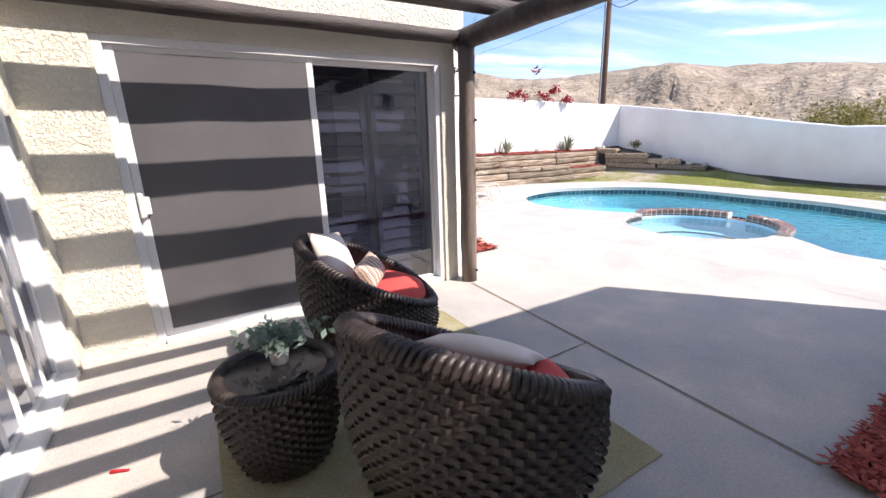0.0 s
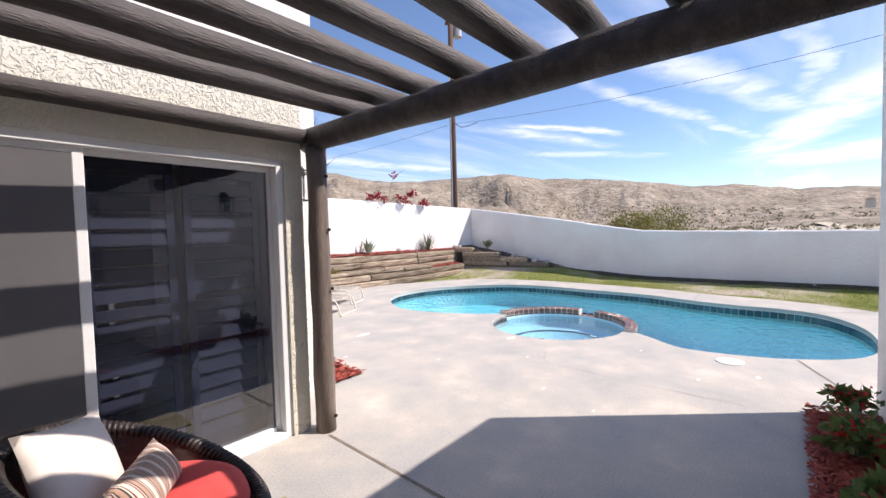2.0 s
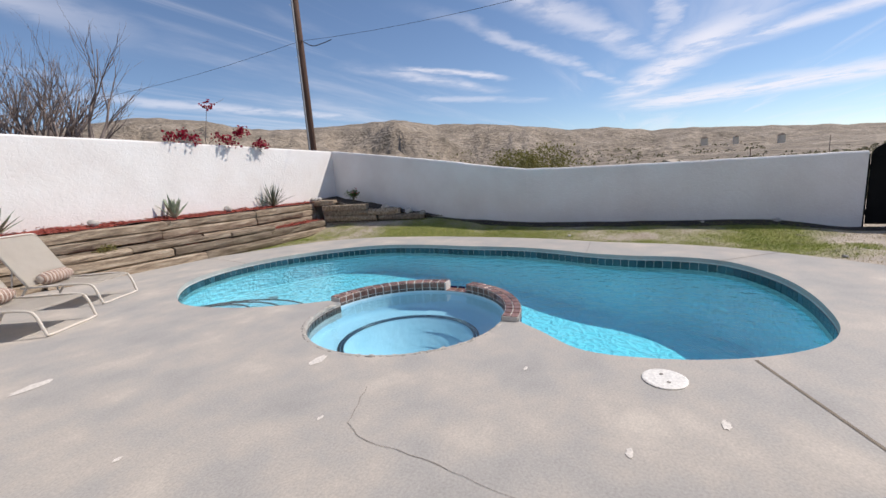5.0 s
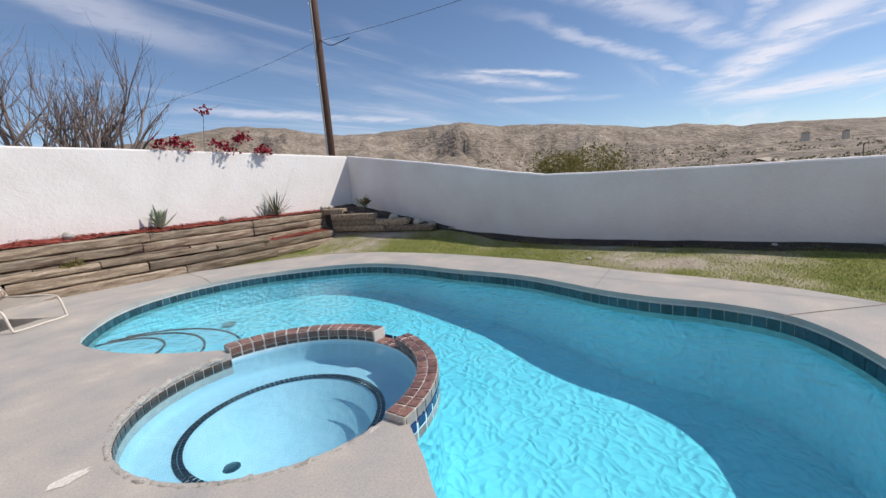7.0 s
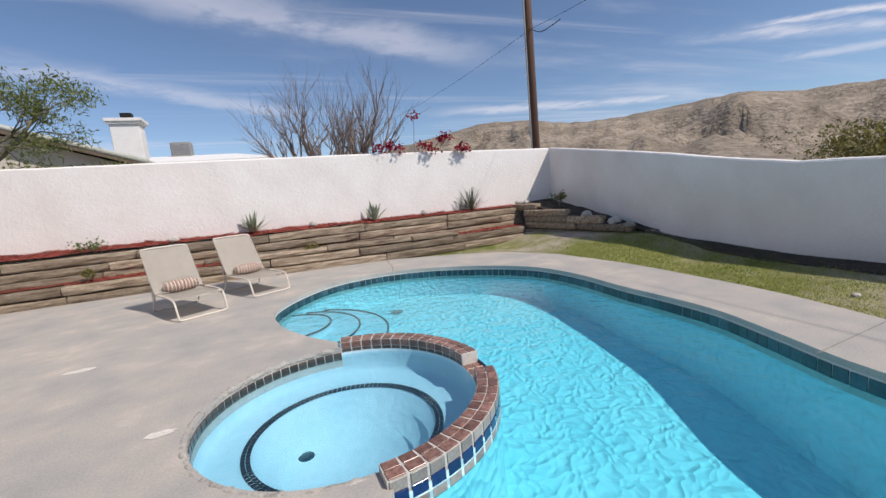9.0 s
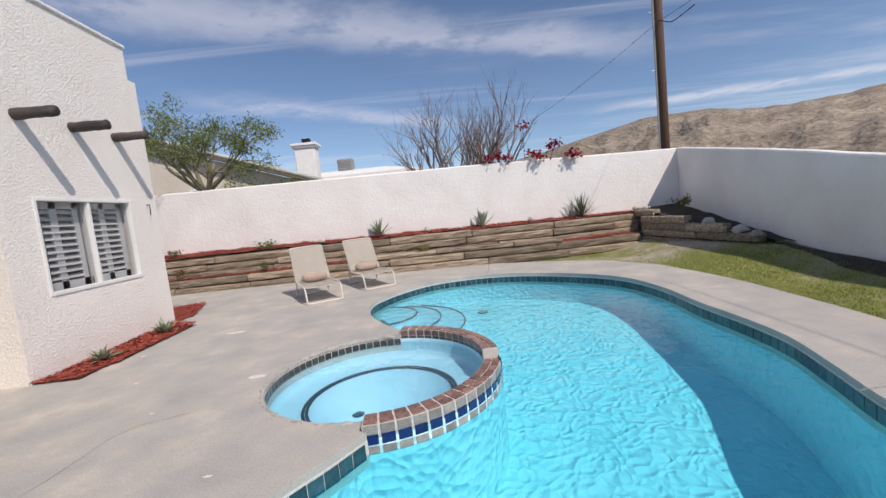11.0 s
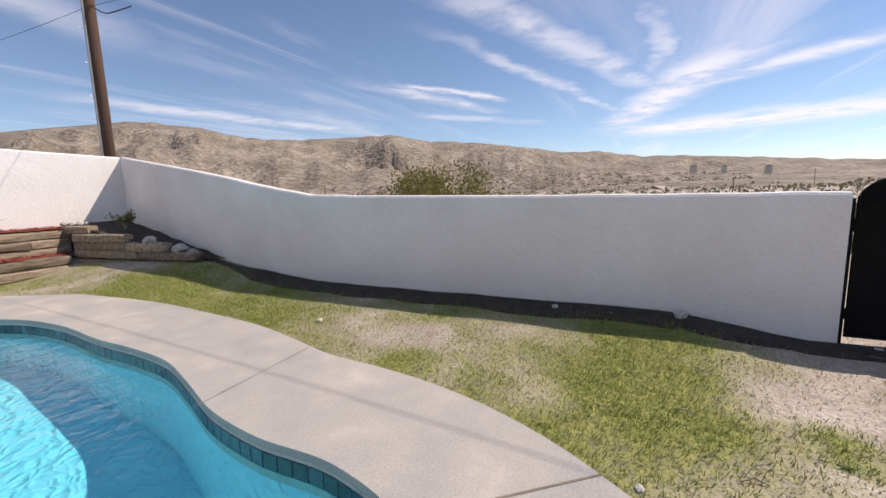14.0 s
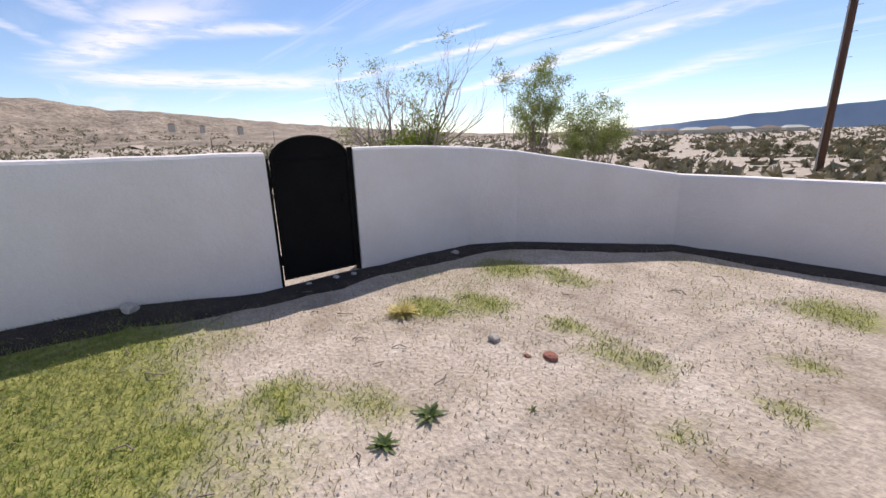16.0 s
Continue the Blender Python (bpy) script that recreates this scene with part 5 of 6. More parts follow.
# ---- plants ----
def rosette(name, label, at, n, length, width, lift, material, category="agave", curl=0.15):
    """Thick pointed leaves from one crown; a few large ones are parts, a dense tuft is one mesh."""
    single = n > 60
    plant, v, f = None if single else thing(name, label, category, at), [], []
    for i in range(n):
        a = i * 2.399 + rnd.uniform(-0.2, 0.2)
        t = i / n
        el = radians(lift[0] + (lift[1] - lift[0]) * t + rnd.uniform(-6, 6))
        L = length * rnd.uniform(0.8, 1.1)
        d = Vector((math.cos(a) * math.cos(el), math.sin(a) * math.cos(el), math.sin(el)))
        s = Vector((-math.sin(a), math.cos(a), 0))
        nrm = d.cross(s)
        k = len(v)
        for u, w in ((0, 0.6), (0.3, 1.0), (0.65, 0.7), (1.0, 0.02)):
            c = d * L * u + Vector((0, 0, -curl * L * u * u))
            v += [c - s * width * w * 0.5, c + nrm * -width * 0.18 * w, c + s * width * w * 0.5]
        for r in range(3):
            for q in range(2):
                f.append((k + 3 * r + q, k + 3 * r + q + 1, k + 3 * r + q + 4, k + 3 * r + q + 3))
        if not single:
            raw("leaf", v, f, material, plant, "", True)
            v, f = [], []
    if single:
        plant = tagged(raw(name, v, f, material, None, "", True), label, category)
        plant.matrix_basis = Matrix.Translation(at)
    return plant


rosette("agave", "green agave rosette in the red mulch bed", (3.96, 7.20, 0.92), 18, 0.56, 0.075, (32, 84), M["agave"], curl=0.06)
rosette("agave", "small green aloe in the red mulch bed", (6.77, 7.02, 0.88), 14, 0.54, 0.10, (48, 86), M["agave"], curl=0.04)
rosette("yucca", "spiky dark green yucca in the mulch bed", (9.45, 6.97, 0.88), 46, 0.74, 0.030, (25, 86), M["yucca"], "yucca", 0.05)
rosette("yucca", "thin grey-green tuft beside the yucca", (9.15, 7.02, 0.90), 9, 0.35, 0.018, (55, 85), M["agave"], "yucca", 0.05)
rosette("agave", "grey-green agave in the mulch by the house", (1.11, 1.17, 0.02), 22, 0.24, 0.065, (8, 75), M["agave"])
rosette("agave", "grey-green agave at the corner of the house bed", (1.15, 2.31, 0.02), 24, 0.28, 0.07, (8, 75), M["agave"])


def shrub(name, label, at, radius, height, count, size, leaf, flower=None, nf=0, narrow=0.5, stems=9, fsize=0.03):
    s = thing(name, label, "shrub", at)
    bm = bmesh.new()
    tips = []
    for _ in range(stems):
        a, r = rnd.uniform(0, 6.28), radius * rnd.uniform(0.3, 0.95)
        top = Vector((r * math.cos(a), r * math.sin(a), height * rnd.uniform(0.55, 1.0)))
        tube([(0, 0, 0), top * 0.5 + Vector((0, 0, height * 0.1)), top], [0.008, 0.006, 0.003], 5, bm)
        tips += [top, top * 0.75 + Vector((0, 0, 0.03))]
    part("stems", bm, M["bark_green"], s)
    leaves(tips, count, size, radius * 0.42, leaf, "foliage", s, narrow, 0.3)
    if flower:
        leaves([p + Vector((0, 0, 0.03)) for p in rnd.sample(tips, min(nf, len(tips)))], 14, fsize, 0.05, flower, "blossom", s, 0.8, 0.6)
    return s


shrub("flowering_shrub", "low leafy shrub with red blossoms in the flower bed", (2.81, -3.33, 0.03), 0.15, 0.24, 9, 0.075, M["leaf_green"], M["petal_red"], 5)
shrub("flowering_shrub", "low leafy shrub with red blossoms in the flower bed", (2.15, -3.31, 0.03), 0.2, 0.2, 12, 0.085, M["leaf_green"], M["petal_red"], 9)
shrub("flowering_shrub", "low leafy shrub with red blossoms in the flower bed", (1.28, -3.33, 0.03), 0.18, 0.22, 14, 0.09, M["leaf_green"], M["petal_red"], 6)
shrub("rose_bush", "small dark rose bush in the shaded corner bed", (11.45, 5.75, 0.80), 0.22, 0.34, 14, 0.06, M["leaf_green"], M["petal_red"], 5)
shrub("small_shrub", "small yellow-green shrub growing on the terrace step", (5.15, 6.52, 0.36), 0.22, 0.18, 12, 0.05, M["leaf_olive"])
shrub("small_shrub", "small yellow-green shrub growing on the terrace step", (1.05, 6.66, 0.36), 0.2, 0.2, 12, 0.05, M["leaf_olive"])
shrub("small_shrub", "low green trailing plant in the mulch bed", (0.9, 7.2, 0.93), 0.3, 0.12, 10, 0.06, M["leaf_green"])
shrub("small_shrub", "small pink flowering plant in the mulch bed", (-1.55, 7.2, 0.93), 0.2, 0.14, 8, 0.05, M["leaf_green"], M["petal_magenta"], 7)
shrub("small_shrub", "small pink flowering plant on the terrace step", (-1.2, 6.72, 0.36), 0.16, 0.2, 8, 0.05, M["leaf_green"], M["petal_magenta"], 6)


def branch(bm, p, d, length, r, depth, tips, spread, up, sides=5):
    n = 4
    pts, radii = [Vector(p)], [r]
    for i in range(n):
        d = (d + Vector((rnd.gauss(0, 0.12), rnd.gauss(0, 0.12), rnd.gauss(up, 0.08)))).normalized()
        pts.append(pts[-1] + d * length / n)
        radii.append(r * (1 - 0.45 * (i + 1) / n))
    tube(pts, radii, sides, bm)
    if depth == 0:
        tips.append(pts[-1])
        return
    for _ in range(rnd.choice((2, 3, 3))):
        i = rnd.choice((2, 3, 4))
        nd = (d + Vector((rnd.gauss(0, spread), rnd.gauss(0, spread), rnd.gauss(0.05, spread * 0.7)))).normalized()
        branch(bm, pts[i], nd, length * rnd.uniform(0.55, 0.8), radii[i] * 0.66, depth - 1, tips, spread, up, max(3, sides - 1))


def tree(name, label, at, stems, length, r, depth, spread, up, bark, leaf=None, count=0, size=0.1, clump=0.3, lean=0.5, narrow=0.3, keep=1.0, trunk=0.0):
    t = thing(name, label, "tree", at)
    bm, tips = bmesh.new(), []
    base = Vector((0, 0, -0.3))
    if trunk:
        tube([(0, 0, -0.3), (0.05, 0.02, trunk * 0.5), (0, 0, trunk)], [r * 1.6, r * 1.3, r * 1.1], 8, bm)
        base = Vector((0, 0, trunk))
        part("trunk", bm, bark, t, "", True)
    for i in range(stems):
        bm = bmesh.new()
        a = 2 * math.pi * i / stems + rnd.uniform(-0.4, 0.4)
        d = Vector((lean * math.cos(a), lean * math.sin(a), 1)).normalized()
        branch(bm, base, d, length * rnd.uniform(0.8, 1.1), r, depth, tips, spread, up, 6)
        part("limb", bm, bark, t, "", True)
    if leaf:
        leaves([p for p in tips if rnd.random() < keep], count, size, clump, leaf, "crown", t, narrow, 0.3)
    return t


tree("bare_tree", "leafless grey desert tree behind the garden wall", (7.85, 15.4, 0), 14, 2.75, 0.15, 4, 0.30, 0.07, M["bark_grey"], lean=0.68, trunk=0.7)
tree("bare_tree", "leafless grey desert tree leaning behind the garden wall", (6.6, 15.6, 0), 9, 2.7, 0.13, 4, 0.30, 0.06, M["bark_grey"], lean=0.6, trunk=0.8)
tree("evergreen_tree", "green open-crowned tree behind the wall", (-1.05, 8.4, 0), 7, 1.25, 0.08, 3, 0.5, 0.02, M["bark_green"], M["leaf_pine"], 95, 0.11, 0.30, 0.8, 0.26, 0.7, 2.6)
tree("desert_bush", "large olive green creosote bush beyond the wall", (19.6, 2.1, -0.3), 15, 1.38, 0.03, 3, 0.42, 0.05, M["bark_green"], M["leaf_olive"], 40, 0.12, 0.42, 0.95, 0.45)
tree("palo_verde", "sparse half-bare desert tree beyond the gate", (17.0, -11.2, -0.2), 8, 2.0, 0.085, 4, 0.40, 0.06, M["bark_pale"], M["leaf_feather"], 60, 0.12, 0.26, 0.6, 0.14, 0.10)
tree("desert_bush", "bright green shrub at the foot of the bare tree", (16.2, -10.8, 0.45), 11, 0.72, 0.02, 2, 0.5, 0.0, M["bark_green"], M["leaf_lime"], 70, 0.12, 0.5, 0.8, 0.35)
tree("desert_bush", "feathery green desert shrub beyond the wall", (14.4, -13.6, -0.2), 8, 1.5, 0.03, 3, 0.20, 0.14, M["bark_grey"], M["leaf_feather"], 85, 0.11, 0.17, 0.35, 0.11)
tree("desert_bush", "feathery green desert shrub beyond the wall", (13.2, -14.6, -0.2), 8, 1.2, 0.03, 3, 0.22, 0.12, M["bark_grey"], M["leaf_feather"], 85, 0.11, 0.17, 0.4, 0.11)

# bougainvillea over the wall
bg = thing("bougainvillea", "magenta bougainvillea branches hanging over the wall", "shrub", (8.7, 7.55, -0.10))
bm, tips = bmesh.new(), []
for x, z, y in ((-1.6, 2.80, -0.32), (-1.3, 2.86, -0.3), (-1.05, 2.78, -0.35), (-0.45, 2.84, -0.35), (-0.27, 2.74, -0.5), (0.12, 2.98, -0.4), (0.3, 3.04, -0.35), (0.6, 2.70, -0.55), (0.78, 2.66, -0.52), (-0.56, 3.58, -0.3)):
    end = Vector((x, y, z))
    tube([(x * 0.3, 0.1, 0), (x * 0.6, 0.1, 2.0), (x * 0.9, 0.05, min(z, 2.9) * 0.96), end], [0.02, 0.014, 0.009, 0.004], 5, bm)
    tips += [end] if z > 3.2 else [end, end + Vector((rnd.uniform(-0.12, 0.12), 0, -0.04))]
tube([(-0.56, -0.3, 3.55), (-0.3, -0.3, 3.66), (-0.08, -0.3, 3.78)], 0.006, 4, bm)
part("branches", bm, M["bark_grey"], bg)
leaves(tips, 30, 0.075, 0.13, M["petal_magenta"], "blossom", bg, 0.8)
leaves(tips, 4, 0.06, 0.14, M["leaf_green"], "foliage", bg, 0.5)

# ---- utility poles and wires ----
def utility_pole(at, height, r, label, arm_turn, arms=True):
    t = thing("utility_pole", label, "pole", at)
    bm = bmesh.new()
    tube([(0, 0, -0.4), (0, 0, height * 0.5), (0, 0, height)], [r, r * 0.88, r * 0.72], 14, bm)
    part("shaft", bm, M["pole_wood"], t, "", True)
    bm = bmesh.new()
    a = math.atan2(-at[1] - 4, 4 - at[0])
    q = Vector((math.cos(a - 0.9), math.sin(a - 0.9), 0)) * r * 1.0
    tube([(q.x, q.y, 0), (q.x, q.y, height * 0.72)], 0.03, 8, bm)
    part("conduit", bm, M["steel_grey"], t, "grey steel conduit")
    if arms:
        m = Matrix.Rotation(radians(arm_turn), 4, "Z")
        bm = bmesh.new()
        slab((-0.95, -0.06, height - 0.45), (0.95, 0.06, height - 0.32), 0.01, bm)
        bm.transform(m)
        part("crossarm", bm, M["pole_wood"], t)
        for x in (-0.88, -0.45, 0.45, 0.88):
            bm = bmesh.new()
            tube([(x, 0, height - 0.32), (x, 0, height - 0.22), (x, 0, height - 0.18)], [0.03, 0.045, 0.02], 8, bm)
            bm.transform(m)
            part("insulator", bm, M["steel_grey"], t, "grey insulator")
        bm = bmesh.new()
        tube([(0.1, -0.32, height - 1.35), (0.1, -0.32, height - 0.65)], 0.19, 14, bm)
        bm.transform(m)
        part("transformer", bm, M["steel_grey"], t, "grey transformer can")
        for z in (4.0, 4.8, 5.6, 6.4, 7.2):
            bm = bmesh.new()
            tube([(-r - 0.12, 0, z), (r + 0.02, 0, z)], 0.01, 5, bm)
            part("step_bolt", bm, M["steel_grey"], t)
    return t


utility_pole((12.5, 8.12, 0), 11.2, 0.145, "tall brown wooden utility pole behind the wall corner", 50)
utility_pole((10.45, -25.0, -0.3), 10.5, 0.14, "brown wooden utility pole beyond the side wall", 20)


def wire(p, q, sag, r=0.0055):
    p, q = Vector(p), Vector(q)
    bm = bmesh.new()
    tube([p.lerp(q, i / 16) - Vector((0, 0, sag * 4 * (i / 16) * (1 - i / 16))) for i in range(17)], r, 5, bm)
    return tagged(part("overhead_wire", bm, M["wire"]), "thin black overhead cable between poles", "cable", "overhead cables")


wire((12.5, 8.12, 6.15), (8.6, 32.0, 6.6), 0.9)
wire((12.5, 8.12, 6.15), (11.19, -16.85, 7.00), 1.00)
bm = bmesh.new()
tube(catmull([(12.46, 8.0, 6.15), (12.60, 7.7, 5.95), (12.75, 7.4, 6.0), (12.9, 7.1, 6.1)], 5), 0.014, 5, bm)
tagged(part("overhead_wire", bm, M["wire"]), "slack loop of black cable on the pole", "cable", "overhead cables")
wire((10.45, -25.0, 7.6), (-30.0, -34.0, 8.0), 0.8)
wire((10.45, -25.0, 7.6), (30.0, -32.0, 8.5), 0.5)

# ---- neighbouring houses ----
nh = thing("neighbour_house", "beige stucco house with a pale tiled roof", "house")
bm = bmesh.new()
g = [(-13.5, -0.3), (0.55, -0.3), (0.55, 3.15), (-7.0, 5.75), (-13.5, 3.5)]
fa = [bm.verts.new((x, 12.6, z)) for x, z in g]
fb = [bm.verts.new((x, 21.0, z)) for x, z in g]
bm.faces.new(fa)
bm.faces.new(fb[::-1])
for i in range(5):
    bm.faces.new((fa[i - 1], fa[i], fb[i], fb[i - 1]))
bmesh.ops.recalc_face_normals(bm, faces=bm.faces[:])
part("wall", bm, M["neighbour_wall"], nh)
bm = bmesh.new()
q = [(-7.05, 5.82), (1.0, 3.05), (1.0, 3.17), (-7.05, 5.95)]
fa = [bm.verts.new((x, 12.2, z)) for x, z in q]
fb = [bm.verts.new((x, 21.4, z)) for x, z in q]
bm.faces.new(fa)
bm.faces.new(fb[::-1])
for i in range(4):
    bm.faces.new((fa[i - 1], fa[i], fb[i], fb[i - 1]))
bmesh.ops.recalc_face_normals(bm, faces=bm.faces[:])
rf = part("roof", bm, M["eave_brown"], nh, "brown roof edge")
bm = bmesh.new()
for k in range(31):
    y = 12.25 + 0.3 * k
    tube([(-7.0, y, 5.99), (1.02, y, 3.22)], 0.085, 6, bm)
part("roof_tiles", bm, M["roof_tile"], rf, "pale grey-green barrel tiles", True)
bm = bmesh.new()
slab((-3.9, 12.52, 2.35), (-2.9, 12.62, 3.25), 0.01, bm)
wn_ = part("window", bm, M["aluminium"], nh)
bm = bmesh.new()
slab((-3.84, 12.50, 2.41), (-2.96, 12.53, 3.19), 0, bm)
part("pane", bm, M["glass_top"], wn_, "dark glass")
nb = thing("neighbour_house", "low white house with a flat white roof and chimney", "house")
bm = bmesh.new()
slab((-3.0, 19.6, -0.3), (4.6, 27, 3.75), 0, bm)
part("wall", bm, M["neighbour_wall"], nb)
bm = bmesh.new()
q = [(-3.3, 19.2, 3.75), (5.1, 19.2, 3.75), (5.1, 27.4, 3.75), (-3.3, 27.4, 3.75)]
lo = [bm.verts.new(p) for p in q]
mid = [bm.verts.new((p[0], p[1], 3.95)) for p in q]
topv = [bm.verts.new(p) for p in ((-1.8, 21.8, 4.5), (3.0, 21.8, 4.5), (3.0, 25, 4.5), (-1.8, 25, 4.5))]
for A, B in ((lo, mid), (mid, topv)):
    for i in range(4):
        bm.faces.new((A[i - 1], A[i], B[i], B[i - 1]))
bm.faces.new(topv)
bmesh.ops.recalc_face_normals(bm, faces=bm.faces[:])
part("roof", bm, M["roof_white"], nb)
bm = bmesh.new()
slab((-1.18, 17.6, -0.3), (-0.16, 18.4, 5.35), 0.02, bm)
slab((-1.26, 17.52, 5.35), (-0.08, 18.48, 5.45), 0.015, bm)
slab((-1.32, 17.46, 5.45), (-0.02, 18.54, 5.58), 0.015, bm)
cm = part("chimney", bm, M["cap_paint"], nb, "white stucco chimney with a moulded top")
bm = bmesh.new()
slab((-0.82, 17.85, 5.58), (-0.42, 18.15, 5.85), 0.01, bm)
part("spark_cap", bm, M["black_iron"], cm, "black chimney cap")
ac = thing("roof_cooler", "grey metal cooler unit on the neighbour's roof", "cooler", (0.55, 21.9, 4.45))
bm = bmesh.new()
slab((-0.45, -0.4, 0), (0.45, 0.4, 0.7), 0.02, bm)
part("casing", bm, M["ac_metal"], ac)
for k in range(6):
    bm = bmesh.new()
    slab((-0.40, -0.43, 0.12 + 0.09 * k), (0.40, -0.40, 0.16 + 0.09 * k), 0.004, bm)
    part("louvre", bm, M["steel_grey"], ac)
hg = thing("hedge", "dark green hedge in the neighbour's yard", "hedge", (-0.6, 10.9, 0))
leaves([(rnd.uniform(-1.2, 1.6), rnd.uniform(-0.3, 0.3), rnd.uniform(1.8, 3.0)) for _ in range(90)], 22, 0.12, 0.3, M["leaf_pine"], "foliage", hg, 0.4)

# ---- desert, hills, distance ----
SKYLINE = [(-180, 1.2), (-100, 0.6), (-60, 0.35), (-43, 0.6), (-30, 1.5), (-19, 2.35), (-10.5, 3.2), (-4, 3.8), (-0.4, 3.9), (4.5, 4.8), (9, 4.9), (12, 5.5), (19.3, 6.55), (25, 7.0), (27, 7.05), (32, 7.95), (37.5, 7.65), (45, 7.25), (50, 7.4), (55, 8.4), (61, 8.75), (66, 7.9), (75, 6.2), (88, 4.2), (110, 2.6), (180, 1.2)]


def skyline(az):
    return float(np.interp(az, [p[0] for p in SKYLINE], [p[1] for p in SKYLINE]))


def ridged(x, y, o):
    s, amp, f = 0.0, 1.0, 1.0
    for _ in range(o):
        s += amp * (1 - abs(noise.noise(Vector((x * f, y * f, 2.7)))) * 2)
        amp, f = amp * 0.5, f * 2.1
    return s


hv, hf = [], []
azs = np.arange(-60, 130.01, 0.4)
rad = [180, 230, 290, 350, 410, 470, 530, 580, 630, 680, 730, 780, 830, 880, 930, 980, 1030, 1100, 1200]
for r in rad:
    for a in azs:
        t = max(0.0, min(1.0, (r - 230) / 750))
        crest = math.tan(radians(skyline(a) + 0.14 * noise.noise(Vector((a * 0.7, 0, 0))))) * 980
        x, y = 5 + r * math.cos(radians(a)), -3 + r * math.sin(radians(a))
        k = ridged(x * 0.0048, y * 0.0048, 5)
        h = crest * (t ** 1.5) + crest * 0.30 * (k - 0.95) * math.sin(min(1, t) * math.pi) * 0.95 * min(1, t * 3.2)
        h -= max(0, r - 980) * 0.22
        hv.append((x, y, h - 1.5))
w = len(azs)
hf = [(j * w + i, j * w + i + 1, (j + 1) * w + i + 1, (j + 1) * w + i) for j in range(len(rad) - 1) for i in range(w - 1)]
M["hill"] = mat("hill", [(0.19, 0.155, 0.115), (0.28, 0.23, 0.175), (0.40, 0.335, 0.265)], 0.024, 0.95, 1.0, 0.14, grain=0.45, depth=6.0)
structure(raw("backdrop", hv, hf, M["hill"], smooth=True), "bare brown desert hills", "hills")
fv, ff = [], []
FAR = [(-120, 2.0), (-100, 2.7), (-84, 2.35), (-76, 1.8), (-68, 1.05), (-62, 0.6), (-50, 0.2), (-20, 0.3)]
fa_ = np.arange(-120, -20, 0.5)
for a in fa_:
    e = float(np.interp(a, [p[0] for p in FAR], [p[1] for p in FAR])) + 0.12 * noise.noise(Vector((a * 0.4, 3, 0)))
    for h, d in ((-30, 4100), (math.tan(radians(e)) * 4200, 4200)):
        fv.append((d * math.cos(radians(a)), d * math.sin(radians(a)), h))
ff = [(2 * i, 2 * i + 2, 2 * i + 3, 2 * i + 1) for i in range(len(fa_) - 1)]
# distance haze is painted into the range's pale blue base colour
M["hazed_range"] = mat("hazed_range", [(0.38, 0.46, 0.58), (0.44, 0.52, 0.63)], 0.002, 1.0, 0.0, 0.01, grain=0.08)
structure(raw("backdrop", fv, ff, M["hazed_range"]), "distant mountain range with blue haze in its colour", "mountains")

# brush over the flat and on the lower slopes
bv, bf = [], []
for _ in range(5200):
    a = radians(rnd.uniform(-95, 75))
    d = 15 + 520 * rnd.random() ** 1.7
    x, y = 6 + d * math.cos(a), -3 + d * math.sin(a)
    if x < 13.5 and -13 < y < 9.5:
        continue
    if x < 15 and y > 0:
        continue
    s = rnd.uniform(0.25, 0.9) * (1 + d * 0.006)
    t = max(0.0, (d - 230) / 750)
    crest = math.tan(radians(skyline(math.degrees(a)))) * 980
    zb = (crest * t ** 1.5 - 1.5) if d > 240 else -0.55
    for _k in range(7 if d < 90 else 4):
        c = Vector((x + rnd.gauss(0, s * 0.5), y + rnd.gauss(0, s * 0.5), zb + rnd.uniform(0.1, 0.7) * s))
        for _l in range(6 if d < 60 else 3):
            n1 = Vector((rnd.gauss(0, 1), rnd.gauss(0, 1), rnd.gauss(0, 1))).normalized() * s * 0.42
            n2 = Vector((rnd.gauss(0, 1), rnd.gauss(0, 1), rnd.gauss(0, 1))).normalized() * s * 0.3
            k = len(bv)
            bv += [c + n1, c + n2, c - n1]
            bf.append((k, k + 1, k + 2))
tagged(raw("desert_brush", bv, bf, M["brush_dry"]), "dry scattered desert brush", "brush", kind="stuff")
# dirt track climbing the slope
bm = bmesh.new()
tr = [(95, -16.5), (150, -9), (220, -4.0), (300, -2.5)]
pts = [Vector((6 + d * math.cos(radians(a)), -3 + d * math.sin(radians(a)), -0.3 + max(0, (d - 230)) * 0.03)) for d, a in tr]
pv = []
for i, p in enumerate(pts):
    d = (pts[min(i + 1, 3)] - pts[max(0, i - 1)]).normalized()
    s = Vector((-d.y, d.x, 0)) * 3.0
    pv.append((bm.verts.new(p - s), bm.verts.new(p + s)))
for a, b in zip(pv, pv[1:]):
    bm.faces.new((a[0], a[1], b[1], b[0]))
M["track"] = mat("track", [(0.46, 0.38, 0.29), (0.54, 0.46, 0.37)], 0.2, 0.95, 0.3, 3)
structure(part("road", bm, M["track"]), "pale dirt track across the desert", "road")
